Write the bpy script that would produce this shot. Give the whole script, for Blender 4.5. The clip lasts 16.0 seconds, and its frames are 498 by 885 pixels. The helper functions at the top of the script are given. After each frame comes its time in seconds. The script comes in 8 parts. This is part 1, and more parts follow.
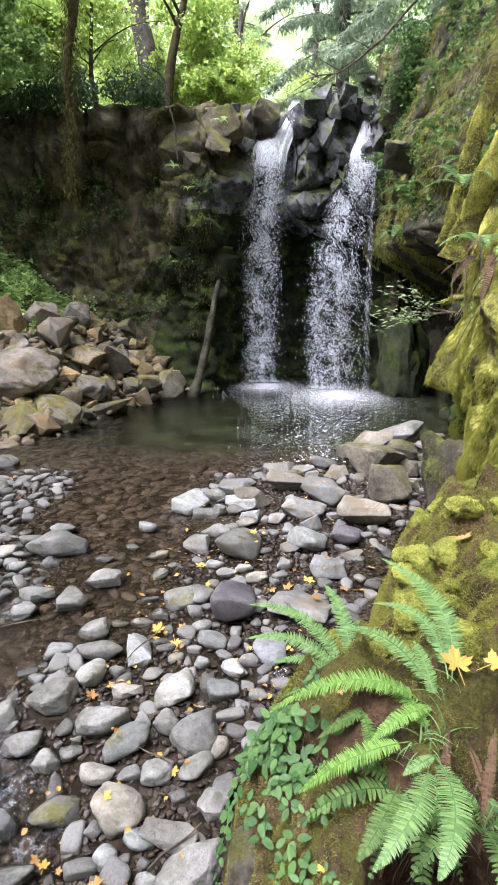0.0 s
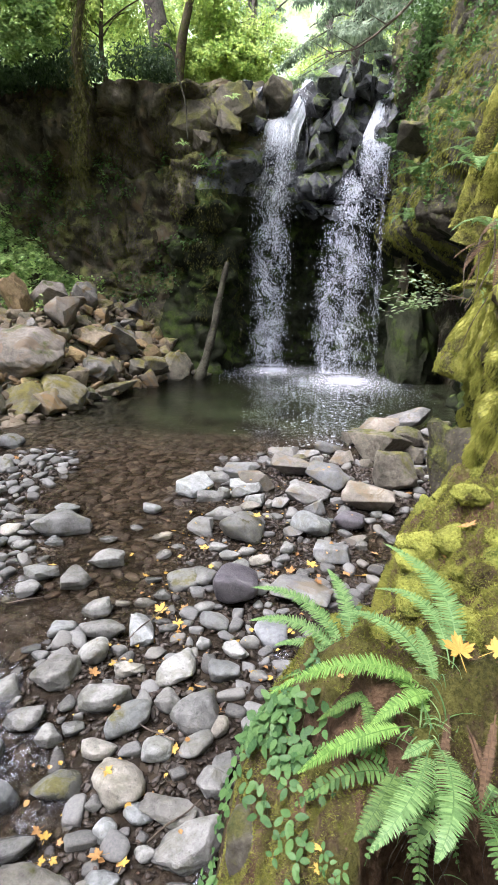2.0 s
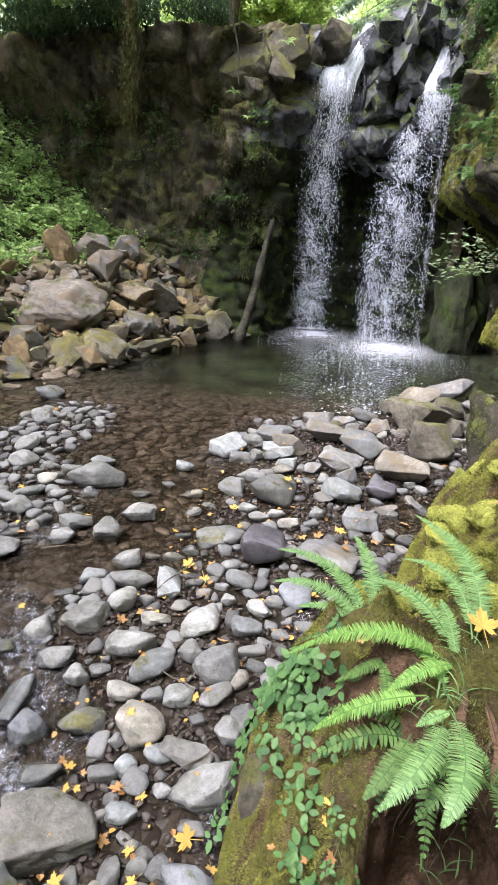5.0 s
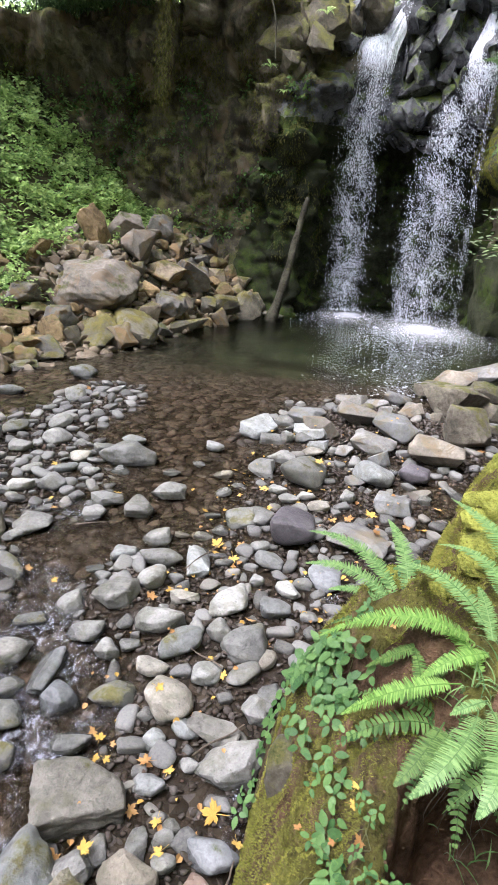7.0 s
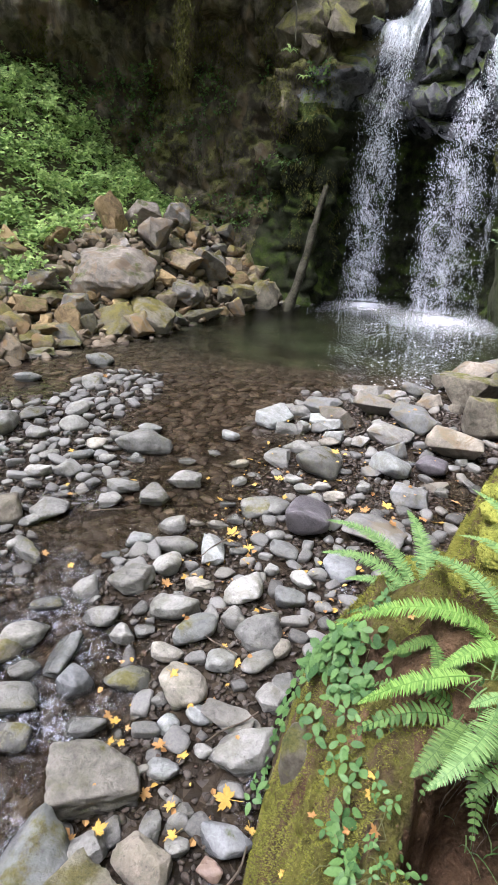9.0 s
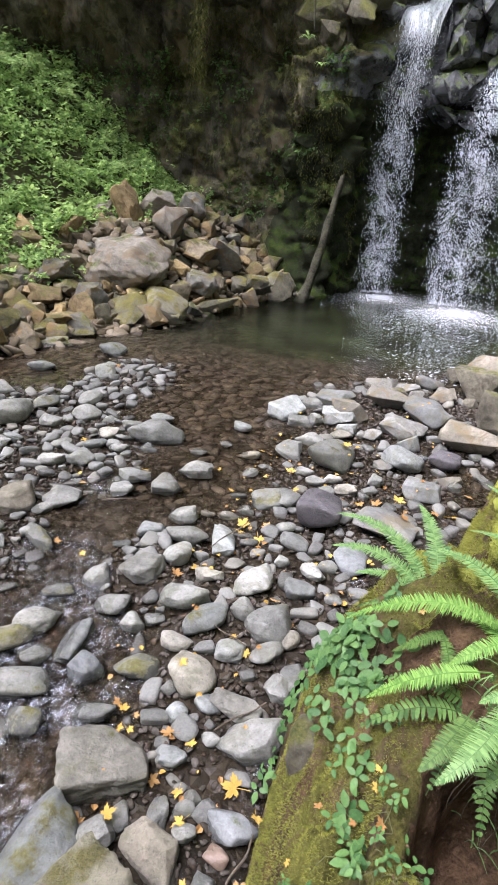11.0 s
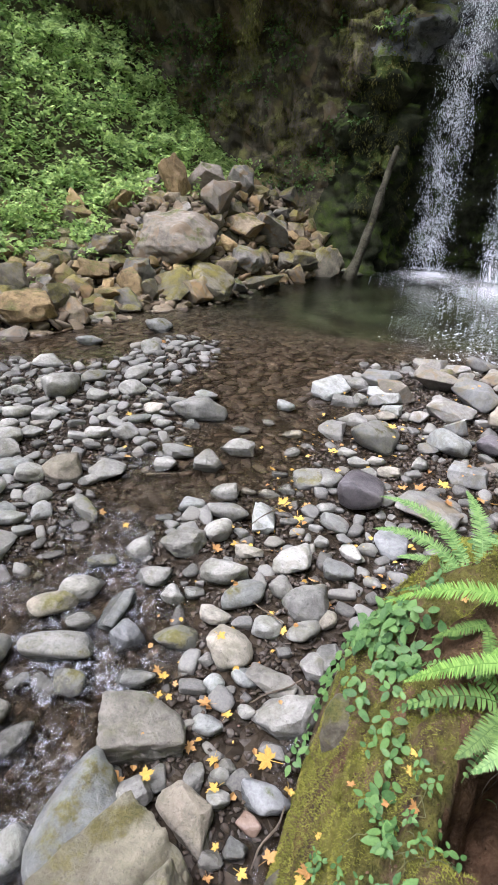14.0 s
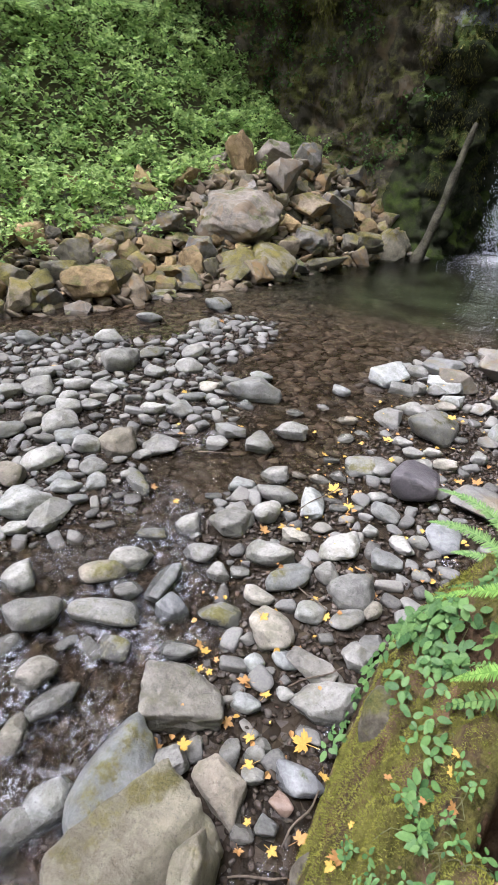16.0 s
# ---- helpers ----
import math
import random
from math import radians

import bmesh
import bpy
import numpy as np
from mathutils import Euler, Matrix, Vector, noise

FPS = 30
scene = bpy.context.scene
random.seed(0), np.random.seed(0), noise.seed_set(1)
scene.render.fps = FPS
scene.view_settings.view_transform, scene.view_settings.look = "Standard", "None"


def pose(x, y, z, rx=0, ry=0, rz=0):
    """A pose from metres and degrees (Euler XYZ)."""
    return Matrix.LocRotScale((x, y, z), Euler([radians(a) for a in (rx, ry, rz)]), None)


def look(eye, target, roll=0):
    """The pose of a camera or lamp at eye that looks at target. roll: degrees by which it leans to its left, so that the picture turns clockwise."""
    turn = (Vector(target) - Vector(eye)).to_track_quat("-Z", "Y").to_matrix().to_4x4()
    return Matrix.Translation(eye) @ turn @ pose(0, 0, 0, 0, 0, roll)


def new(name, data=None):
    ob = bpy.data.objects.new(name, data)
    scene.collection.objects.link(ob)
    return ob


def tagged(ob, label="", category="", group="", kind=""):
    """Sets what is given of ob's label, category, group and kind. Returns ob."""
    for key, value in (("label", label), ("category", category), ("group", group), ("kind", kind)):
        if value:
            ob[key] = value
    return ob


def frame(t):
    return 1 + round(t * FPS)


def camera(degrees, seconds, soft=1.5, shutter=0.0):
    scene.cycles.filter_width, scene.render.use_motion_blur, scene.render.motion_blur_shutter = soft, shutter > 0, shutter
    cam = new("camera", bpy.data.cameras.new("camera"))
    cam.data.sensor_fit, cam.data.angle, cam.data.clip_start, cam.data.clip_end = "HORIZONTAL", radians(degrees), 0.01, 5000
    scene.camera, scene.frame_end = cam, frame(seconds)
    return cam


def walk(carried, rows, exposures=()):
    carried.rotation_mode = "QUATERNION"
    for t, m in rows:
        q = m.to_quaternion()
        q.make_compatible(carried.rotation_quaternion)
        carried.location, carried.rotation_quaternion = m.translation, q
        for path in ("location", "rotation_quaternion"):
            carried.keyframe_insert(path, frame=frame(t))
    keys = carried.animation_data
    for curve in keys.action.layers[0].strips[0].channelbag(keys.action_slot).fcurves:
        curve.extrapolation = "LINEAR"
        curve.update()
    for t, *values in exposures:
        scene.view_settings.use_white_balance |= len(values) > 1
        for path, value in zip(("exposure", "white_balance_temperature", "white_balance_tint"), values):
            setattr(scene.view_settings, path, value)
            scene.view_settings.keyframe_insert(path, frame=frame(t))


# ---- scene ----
cam = camera(49.4, 16.0, soft=0.85)
PATH = [
    (0, (0.052, 0.027, 2.843), (0.034, 1.959, 2.327), 0.0),
    (0.5, (0.051, 0.031, 2.84), (0.03, 1.96, 2.312), 0.3),
    (1, (0.055, 0.038, 2.836), (0.028, 1.963, 2.292), 0.2),
    (1.5, (0.05, 0.04, 2.838), (0.019, 1.96, 2.278), 0.5),
    (2, (0.048, 0.044, 2.829), (0.012, 1.96, 2.257), 1.0),
    (2.5, (0.047, 0.048, 2.825), (0.006, 1.958, 2.235), 1.5),
    (3, (0.055, 0.051, 2.823), (0.003, 1.952, 2.203), 1.8),
    (3.5, (0.06, 0.05, 2.822), (-0.011, 1.942, 2.178), 2.2),
    (4, (0.069, 0.05, 2.826), (-0.03, 1.934, 2.161), 2.4),
    (6.5, (0.04, 0.093, 2.788), (-0.198, 1.928, 2.031), 3.0),
    (7, (0.04, 0.098, 2.781), (-0.22, 1.925, 2.012), 2.7),
    (7.5, (0.034, 0.103, 2.774), (-0.243, 1.924, 1.995), 2.8),
    (8, (0.032, 0.107, 2.766), (-0.258, 1.922, 1.979), 2.7),
    (8.5, (0.025, 0.109, 2.759), (-0.274, 1.919, 1.964), 2.7),
    (11, (0.017, 0.117, 2.75), (-0.329, 1.902, 1.917), 3.1),
    (11.5, (0.014, 0.119, 2.75), (-0.34, 1.898, 1.907), 3.2),
    (12, (0.012, 0.117, 2.755), (-0.351, 1.888, 1.9), 3.2),
    (12.5, (0.017, 0.113, 2.761), (-0.361, 1.874, 1.891), 3.1),
    (13, (0.013, 0.116, 2.76), (-0.387, 1.865, 1.876), 3.0),
    (13.5, (0.008, 0.118, 2.755), (-0.423, 1.853, 1.858), 2.9),
    (14, (0.004, 0.123, 2.753), (-0.477, 1.836, 1.84), 2.7),
    (14.5, (-0.003, 0.128, 2.747), (-0.531, 1.818, 1.817), 2.8),
    (15, (-0.007, 0.135, 2.74), (-0.571, 1.805, 1.794), 3.0),
    (15.5, (-0.013, 0.138, 2.733), (-0.618, 1.786, 1.775), 3.2),
    (16, (-0.011, 0.141, 2.735), (-0.658, 1.762, 1.758), 3.0),
]
walk(cam, [(t, look(eye, target, roll)) for t, eye, target, roll in PATH], ((0, 0.96, 5690, 20), (16, 0.96, 5690, 20)))

# ---- light ----
world = bpy.data.worlds.new("sky")
scene.world = world
world.use_nodes = True
wn = world.node_tree.nodes
sky = wn.new("ShaderNodeTexSky")
sky.sky_type = "NISHITA"
sky.sun_disc = False
sky.sun_elevation, sky.sun_rotation = radians(63), radians(-119)
sky.air_density, sky.dust_density, sky.ozone_density = 0.7, 10.0, 0.4
wn["Background"].inputs["Strength"].default_value = 0.125
haze = wn.new("ShaderNodeHueSaturation")
haze.inputs["Saturation"].default_value, haze.inputs["Value"].default_value = 0.5, 1.8
world.node_tree.links.new(sky.outputs[0], haze.inputs["Color"])
world.node_tree.links.new(haze.outputs[0], wn["Background"].inputs["Color"])

sun_data = bpy.data.lights.new("sun", "SUN")
sun_data.energy, sun_data.angle, sun_data.color = 2.0, radians(30), (1.0, 0.98, 0.94)
sun = new("sun", sun_data)
sun.matrix_world = look((-9, 3, 20), (0, 8, 0))


# ---- materials ----
def nodes_of(name):
    m = bpy.data.materials.new(name)
    m.use_nodes = True
    nt = m.node_tree
    return m, nt, nt.nodes, nt.links, nt.nodes["Principled BSDF"]


def math_node(nt, op, a, b=None, clamp=False):
    n = nt.nodes.new("ShaderNodeMath")
    n.operation, n.use_clamp = op, clamp
    for i, v in enumerate((a, b)):
        if v is None:
            continue
        if isinstance(v, (int, float)):
            n.inputs[i].default_value = v
        else:
            nt.links.new(v, n.inputs[i])
    return n.outputs[0]


def noise_node(nt, scale, detail=6.0, rough=0.6, stretch=None, distortion=0.0):
    """Noise over world position, optionally stretched per axis."""
    geo = nt.nodes.new("ShaderNodeNewGeometry")
    out = geo.outputs["Position"]
    if stretch:
        mp = nt.nodes.new("ShaderNodeMapping")
        mp.inputs["Scale"].default_value = stretch
        nt.links.new(out, mp.inputs["Vector"])
        out = mp.outputs["Vector"]
    n = nt.nodes.new("ShaderNodeTexNoise")
    n.inputs["Scale"].default_value, n.inputs["Detail"].default_value = scale, detail
    n.inputs["Roughness"].default_value, n.inputs["Distortion"].default_value = rough, distortion
    nt.links.new(out, n.inputs["Vector"])
    return n.outputs["Fac"]


def ramp_node(nt, fac, stops):
    r = nt.nodes.new("ShaderNodeValToRGB")
    e = r.color_ramp.elements
    while len(e) < len(stops):
        e.new(0.5)
    for el, (p, c) in zip(e, stops):
        el.position = p
        el.color = (*c, 1.0) if len(c) == 3 else c
    nt.links.new(fac, r.inputs["Fac"])
    return r.outputs["Color"]


def mix_node(nt, fac, a, b, blend="MIX"):
    n = nt.nodes.new("ShaderNodeMix")
    n.data_type, n.blend_type = "RGBA", blend
    for sock, v in ((n.inputs[0], fac), (n.inputs[6], a), (n.inputs[7], b)):
        if isinstance(v, (int, float)):
            sock.default_value = v
        elif isinstance(v, tuple):
            sock.default_value = (*v, 1.0)
        else:
            nt.links.new(v, sock)
    return n.outputs[2]


def step_node(nt, v, lo, hi):
    n = nt.nodes.new("ShaderNodeMapRange")
    n.interpolation_type = "SMOOTHSTEP"
    n.inputs["From Min"].default_value, n.inputs["From Max"].default_value = lo, hi
    nt.links.new(v, n.inputs["Value"])
    return n.outputs["Result"]


def bump_node(nt, height, strength, dist, normal=None):
    b = nt.nodes.new("ShaderNodeBump")
    b.inputs["Strength"].default_value, b.inputs["Distance"].default_value = strength, dist
    nt.links.new(height, b.inputs["Height"])
    if normal:
        nt.links.new(normal, b.inputs["Normal"])
    return b.outputs["Normal"]


def sep_z(nt, what):
    g = nt.nodes.new("ShaderNodeNewGeometry")
    s = nt.nodes.new("ShaderNodeSeparateXYZ")
    nt.links.new(g.outputs[what], s.inputs[0])
    return s.outputs["Z"]


MOSS_A, MOSS_B = (0.045, 0.055, 0.012), (0.14, 0.15, 0.032)


def rock_material(name, dark, light, moss=0.0, rough=0.75, scale=3.0, bump=0.5, wet=0.0, wet_line=False, warm=None,
                  moss_low=MOSS_A, moss_high=MOSS_B, vary=0.3, streak=False, speck=False, crack=0.0, drape=False, dist=0.03, gloss=0.35):
    """Stone with two scales of tone, pits, optional warm stains, moss where it faces up, and a wet waterline."""
    m, nt, nd, lk, bs = nodes_of(name)
    big = noise_node(nt, scale * 0.5, 4, 0.55)
    fine = noise_node(nt, scale * 14, 8, 0.7)
    mid = noise_node(nt, scale * 3.1, 6, 0.62, distortion=0.6)
    tone = math_node(nt, "ADD", math_node(nt, "MULTIPLY", big, 0.45), math_node(nt, "ADD", math_node(nt, "MULTIPLY", mid, 0.35), math_node(nt, "MULTIPLY", fine, 0.2)))
    col = ramp_node(nt, tone, [(0.40, dark), (0.51, tuple((a + b) / 2 for a, b in zip(dark, light))), (0.61, light)])
    oi = nd.new("ShaderNodeObjectInfo")
    if vary:
        val = math_node(nt, "ADD", math_node(nt, "MULTIPLY", oi.outputs["Random"], 2 * vary), 1 - vary)
        vec = nd.new("ShaderNodeVectorMath")
        vec.operation = "SCALE"
        lk.new(col, vec.inputs[0])
        lk.new(val, vec.inputs["Scale"])
        col = vec.outputs[0]
    if warm:
        st = step_node(nt, noise_node(nt, scale * 0.8, 5, 0.6, distortion=1.0), 0.5, 0.64)
        col = mix_node(nt, st, col, warm)
    if speck:
        hue = math_node(nt, "FRACT", math_node(nt, "MULTIPLY", oi.outputs["Random"], 7.3))
        col = mix_node(nt, step_node(nt, hue, 0.75, 1.0), col, (1.0, 0.9, 0.76), "MULTIPLY")
        col = mix_node(nt, math_node(nt, "MULTIPLY", math_node(nt, "SUBTRACT", 1.0, step_node(nt, hue, 0.05, 0.35)), 0.8), col, (0.88, 0.94, 1.0), "MULTIPLY")
        dirt = step_node(nt, noise_node(nt, 7.0, 6, 0.7, distortion=0.8), 0.46, 0.66)
        col = mix_node(nt, math_node(nt, "MULTIPLY", dirt, 0.5), col, (0.115, 0.11, 0.065))
        pit = step_node(nt, noise_node(nt, 38.0, 5, 0.75), 0.56, 0.68)
        col = mix_node(nt, math_node(nt, "MULTIPLY", pit, 0.55), col, (0.04, 0.038, 0.03))
        fleck = step_node(nt, noise_node(nt, 120, 3, 0.6), 0.66, 0.74)
        col = mix_node(nt, math_node(nt, "MULTIPLY", fleck, 0.35), col, (0.42, 0.41, 0.39))
    if streak:
        run = step_node(nt, noise_node(nt, 2.2, 5, 0.65, stretch=(1.0, 1.0, 0.14), distortion=0.8), 0.44, 0.6)
        col = mix_node(nt, math_node(nt, "MULTIPLY", run, 0.75), col, tuple(v * 0.7 for v in dark))
    roughness = rough
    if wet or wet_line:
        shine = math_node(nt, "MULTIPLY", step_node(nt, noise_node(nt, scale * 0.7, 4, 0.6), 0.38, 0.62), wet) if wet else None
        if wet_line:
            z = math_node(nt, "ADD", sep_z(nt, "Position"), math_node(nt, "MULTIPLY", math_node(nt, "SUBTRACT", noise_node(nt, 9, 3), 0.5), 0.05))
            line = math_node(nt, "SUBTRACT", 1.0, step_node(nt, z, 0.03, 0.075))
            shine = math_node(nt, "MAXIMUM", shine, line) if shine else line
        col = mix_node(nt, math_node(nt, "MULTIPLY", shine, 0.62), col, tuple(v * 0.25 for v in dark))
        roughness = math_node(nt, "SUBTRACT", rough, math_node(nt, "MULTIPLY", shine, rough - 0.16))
    if moss:
        up = math_node(nt, "ADD", math_node(nt, "MULTIPLY", sep_z(nt, "Normal"), 0.16), noise_node(nt, scale * 0.9, 7, 0.68))
        cover = step_node(nt, math_node(nt, "ADD", up, math_node(nt, "MULTIPLY", math_node(nt, "SUBTRACT", fine, 0.5), 0.12)), 0.84 - 0.42 * moss, 1.0 - 0.42 * moss)
        fuzz = noise_node(nt, 55, 8, 0.8)
        patch = noise_node(nt, 7.0, 6, 0.7, stretch=(1.0, 1.0, 0.28), distortion=0.6) if drape else noise_node(nt, 2.6, 4, 0.6)
        mcol = ramp_node(nt, math_node(nt, "ADD", math_node(nt, "MULTIPLY", fuzz, 0.5), math_node(nt, "MULTIPLY", patch, 0.5)), [(0.40, moss_low), (0.60, moss_high)])
        col = mix_node(nt, cover, col, mcol)
        roughness = math_node(nt, "MAXIMUM", roughness, math_node(nt, "MULTIPLY", cover, 0.95)) if not isinstance(roughness, float) else math_node(nt, "ADD", math_node(nt, "MULTIPLY", cover, 0.95 - rough), rough)
        fine = math_node(nt, "ADD", fine, math_node(nt, "MULTIPLY", cover, math_node(nt, "ADD", fuzz, patch) if drape else fuzz))
    lk.new(col, bs.inputs["Base Color"])
    bs.inputs["Specular IOR Level"].default_value = gloss
    if isinstance(roughness, float):
        bs.inputs["Roughness"].default_value = roughness
    else:
        lk.new(roughness, bs.inputs["Roughness"])
    h = math_node(nt, "ADD", math_node(nt, "MULTIPLY", fine, 0.5), mid)
    if crack:
        vor = nd.new("ShaderNodeTexVoronoi")
        vor.feature = "DISTANCE_TO_EDGE"
        vor.inputs["Scale"].default_value = crack
        lk.new(nd.new("ShaderNodeNewGeometry").outputs["Position"], vor.inputs["Vector"])
        h = math_node(nt, "ADD", h, math_node(nt, "MULTIPLY", step_node(nt, vor.outputs["Distance"], 0.0, 0.07), 1.2))
    lk.new(bump_node(nt, h, bump, dist), bs.inputs["Normal"])
    return m


def leaf_material(name, low, high, rough=0.45, glow=0.35, tint=None, patch=0.9, own=0.6, stretch=None):
    """Leaf: tone varies leaf by leaf, light passes through."""
    m, nt, nd, lk, bs = nodes_of(name)
    geo = nd.new("ShaderNodeNewGeometry")
    oi = nd.new("ShaderNodeObjectInfo")
    r = math_node(nt, "FRACT", math_node(nt, "ADD", geo.outputs["Random Per Island"], oi.outputs["Random"]))
    tone = math_node(nt, "ADD", math_node(nt, "MULTIPLY", r, own), math_node(nt, "MULTIPLY", noise_node(nt, patch, 5, 0.65, stretch=stretch), 1 - own))
    stops = [(0.2, low), (0.75, high)]
    if tint:
        stops.append((0.9, tint))
    col = ramp_node(nt, tone, stops)
    veins = noise_node(nt, 90, 3, 0.6)
    col = mix_node(nt, 0.25, col, ramp_node(nt, veins, [(0.3, tuple(v * 0.6 for v in low)), (0.7, high)]))
    lk.new(col, bs.inputs["Base Color"])
    bs.inputs["Roughness"].default_value = rough
    bs.inputs["Specular IOR Level"].default_value = 0.08 if rough > 0.7 else 0.18
    tr = nd.new("ShaderNodeBsdfTranslucent")
    lk.new(col, tr.inputs["Color"])
    mx = nd.new("ShaderNodeMixShader")
    mx.inputs[0].default_value = glow
    lk.new(bs.outputs[0], mx.inputs[1])
    lk.new(tr.outputs[0], mx.inputs[2])
    lk.new(mx.outputs[0], nd["Material Output"].inputs["Surface"])
    return m


def bark_material(name, dark, light, moss=0.0):
    return rock_material(name, dark, light, moss=moss, rough=0.9, scale=5.0, bump=0.9, vary=0.0, gloss=0.1)


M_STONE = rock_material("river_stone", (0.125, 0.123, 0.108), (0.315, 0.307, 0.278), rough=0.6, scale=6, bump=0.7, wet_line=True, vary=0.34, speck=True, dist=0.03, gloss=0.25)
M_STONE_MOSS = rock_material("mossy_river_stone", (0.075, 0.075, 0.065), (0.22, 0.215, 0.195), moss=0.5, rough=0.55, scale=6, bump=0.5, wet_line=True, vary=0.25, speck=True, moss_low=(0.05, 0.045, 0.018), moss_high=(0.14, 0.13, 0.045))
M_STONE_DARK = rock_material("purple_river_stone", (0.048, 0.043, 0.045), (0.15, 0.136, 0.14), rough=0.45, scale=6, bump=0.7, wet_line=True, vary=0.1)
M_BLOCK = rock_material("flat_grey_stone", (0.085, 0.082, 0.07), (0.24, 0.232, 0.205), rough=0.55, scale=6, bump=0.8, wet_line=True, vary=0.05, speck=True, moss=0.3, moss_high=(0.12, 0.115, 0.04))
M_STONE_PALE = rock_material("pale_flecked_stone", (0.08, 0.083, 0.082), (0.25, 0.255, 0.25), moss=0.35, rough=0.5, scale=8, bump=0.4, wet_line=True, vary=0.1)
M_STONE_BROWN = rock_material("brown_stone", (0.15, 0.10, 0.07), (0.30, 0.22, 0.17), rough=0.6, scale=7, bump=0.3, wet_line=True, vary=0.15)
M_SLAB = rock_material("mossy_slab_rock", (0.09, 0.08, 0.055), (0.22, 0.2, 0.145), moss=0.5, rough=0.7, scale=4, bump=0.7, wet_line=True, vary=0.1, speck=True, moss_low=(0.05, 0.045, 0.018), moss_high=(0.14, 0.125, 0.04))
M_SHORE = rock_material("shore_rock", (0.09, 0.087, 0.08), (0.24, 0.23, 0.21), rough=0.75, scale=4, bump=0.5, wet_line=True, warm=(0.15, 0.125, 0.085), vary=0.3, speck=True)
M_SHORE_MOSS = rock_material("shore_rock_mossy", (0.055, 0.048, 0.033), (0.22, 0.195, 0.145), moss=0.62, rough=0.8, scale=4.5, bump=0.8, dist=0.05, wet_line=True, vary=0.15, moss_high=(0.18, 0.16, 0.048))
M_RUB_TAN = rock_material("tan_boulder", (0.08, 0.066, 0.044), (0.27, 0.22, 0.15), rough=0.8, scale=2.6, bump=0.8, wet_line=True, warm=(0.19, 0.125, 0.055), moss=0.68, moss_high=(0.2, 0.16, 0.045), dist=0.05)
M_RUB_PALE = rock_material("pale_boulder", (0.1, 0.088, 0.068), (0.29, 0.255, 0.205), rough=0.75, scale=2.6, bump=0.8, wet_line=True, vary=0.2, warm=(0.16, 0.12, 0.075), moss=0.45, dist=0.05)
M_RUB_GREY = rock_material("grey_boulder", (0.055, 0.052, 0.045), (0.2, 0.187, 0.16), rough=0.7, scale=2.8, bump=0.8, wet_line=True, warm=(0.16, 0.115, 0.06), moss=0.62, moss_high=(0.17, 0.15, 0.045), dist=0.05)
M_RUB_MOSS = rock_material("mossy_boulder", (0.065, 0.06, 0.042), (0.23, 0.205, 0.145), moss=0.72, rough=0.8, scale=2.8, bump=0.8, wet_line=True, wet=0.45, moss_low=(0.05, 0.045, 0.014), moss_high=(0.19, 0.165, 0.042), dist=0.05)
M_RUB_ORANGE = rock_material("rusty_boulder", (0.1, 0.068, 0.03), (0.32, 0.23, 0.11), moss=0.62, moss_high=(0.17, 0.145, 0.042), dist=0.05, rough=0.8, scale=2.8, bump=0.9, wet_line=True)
M_CLIFF = rock_material("cliff_rock", (0.045, 0.04, 0.026), (0.175, 0.152, 0.108), moss=0.76, warm=(0.125, 0.095, 0.056), streak=True, rough=0.85, scale=1.3, bump=0.9, vary=0.0, moss_low=(0.055, 0.06, 0.02), moss_high=(0.2, 0.195, 0.07), gloss=0.15, dist=0.06)
M_LEDGE = rock_material("ledge_rock", (0.045, 0.04, 0.028), (0.17, 0.15, 0.11), moss=0.78, rough=0.85, scale=2.4, bump=0.9, vary=0.15, moss_low=(0.05, 0.052, 0.018), moss_high=(0.19, 0.18, 0.06), gloss=0.15, dist=0.05)
M_BASALT = rock_material("wet_basalt", (0.02, 0.021, 0.022), (0.16, 0.162, 0.168), moss=0.74, rough=0.4, scale=2.6, bump=0.9, wet=0.85, vary=0.35, dist=0.03, moss_low=(0.03, 0.045, 0.01), moss_high=(0.15, 0.19, 0.04))
# mossy recess rock, its colour darkened to carry the shade under the overhangs
M_RECESS_SHADE = rock_material("recess_shade_tone", (0.012, 0.014, 0.008), (0.042, 0.045, 0.026), moss=0.85, rough=0.9, scale=1.6, bump=0.7, vary=0.0, moss_low=(0.014, 0.022, 0.006), moss_high=(0.055, 0.075, 0.018), gloss=0.05, dist=0.04)
M_MOSSWALL = rock_material("mossy_wall", (0.03, 0.027, 0.018), (0.13, 0.115, 0.085), moss=0.85, rough=0.9, scale=1.6, bump=1.0, vary=0.0, moss_low=(0.035, 0.045, 0.012), moss_high=(0.2, 0.21, 0.055), gloss=0.1, drape=True, dist=0.06)
M_MOSSFULL = rock_material("deep_moss", (0.03, 0.026, 0.012), (0.10, 0.085, 0.04), moss=1.0, rough=0.95, scale=2.2, bump=1.0, vary=0.0, moss_low=(0.07, 0.08, 0.014), moss_high=(0.46, 0.44, 0.10), drape=True, gloss=0.08)
M_CUSHION = rock_material("cushion_moss", (0.04, 0.035, 0.012), (0.12, 0.10, 0.04), moss=1.3, rough=0.95, scale=7.0, bump=1.0, vary=0.25, moss_low=(0.07, 0.085, 0.014), moss_high=(0.42, 0.43, 0.085), dist=0.04, gloss=0.08)
M_BANK = rock_material("bank_earth_moss", (0.035, 0.025, 0.014), (0.19, 0.125, 0.075), moss=0.8, rough=0.9, scale=4.0, bump=1.0, vary=0.0, moss_low=(0.045, 0.044, 0.012), moss_high=(0.195, 0.18, 0.046), dist=0.06, gloss=0.1)
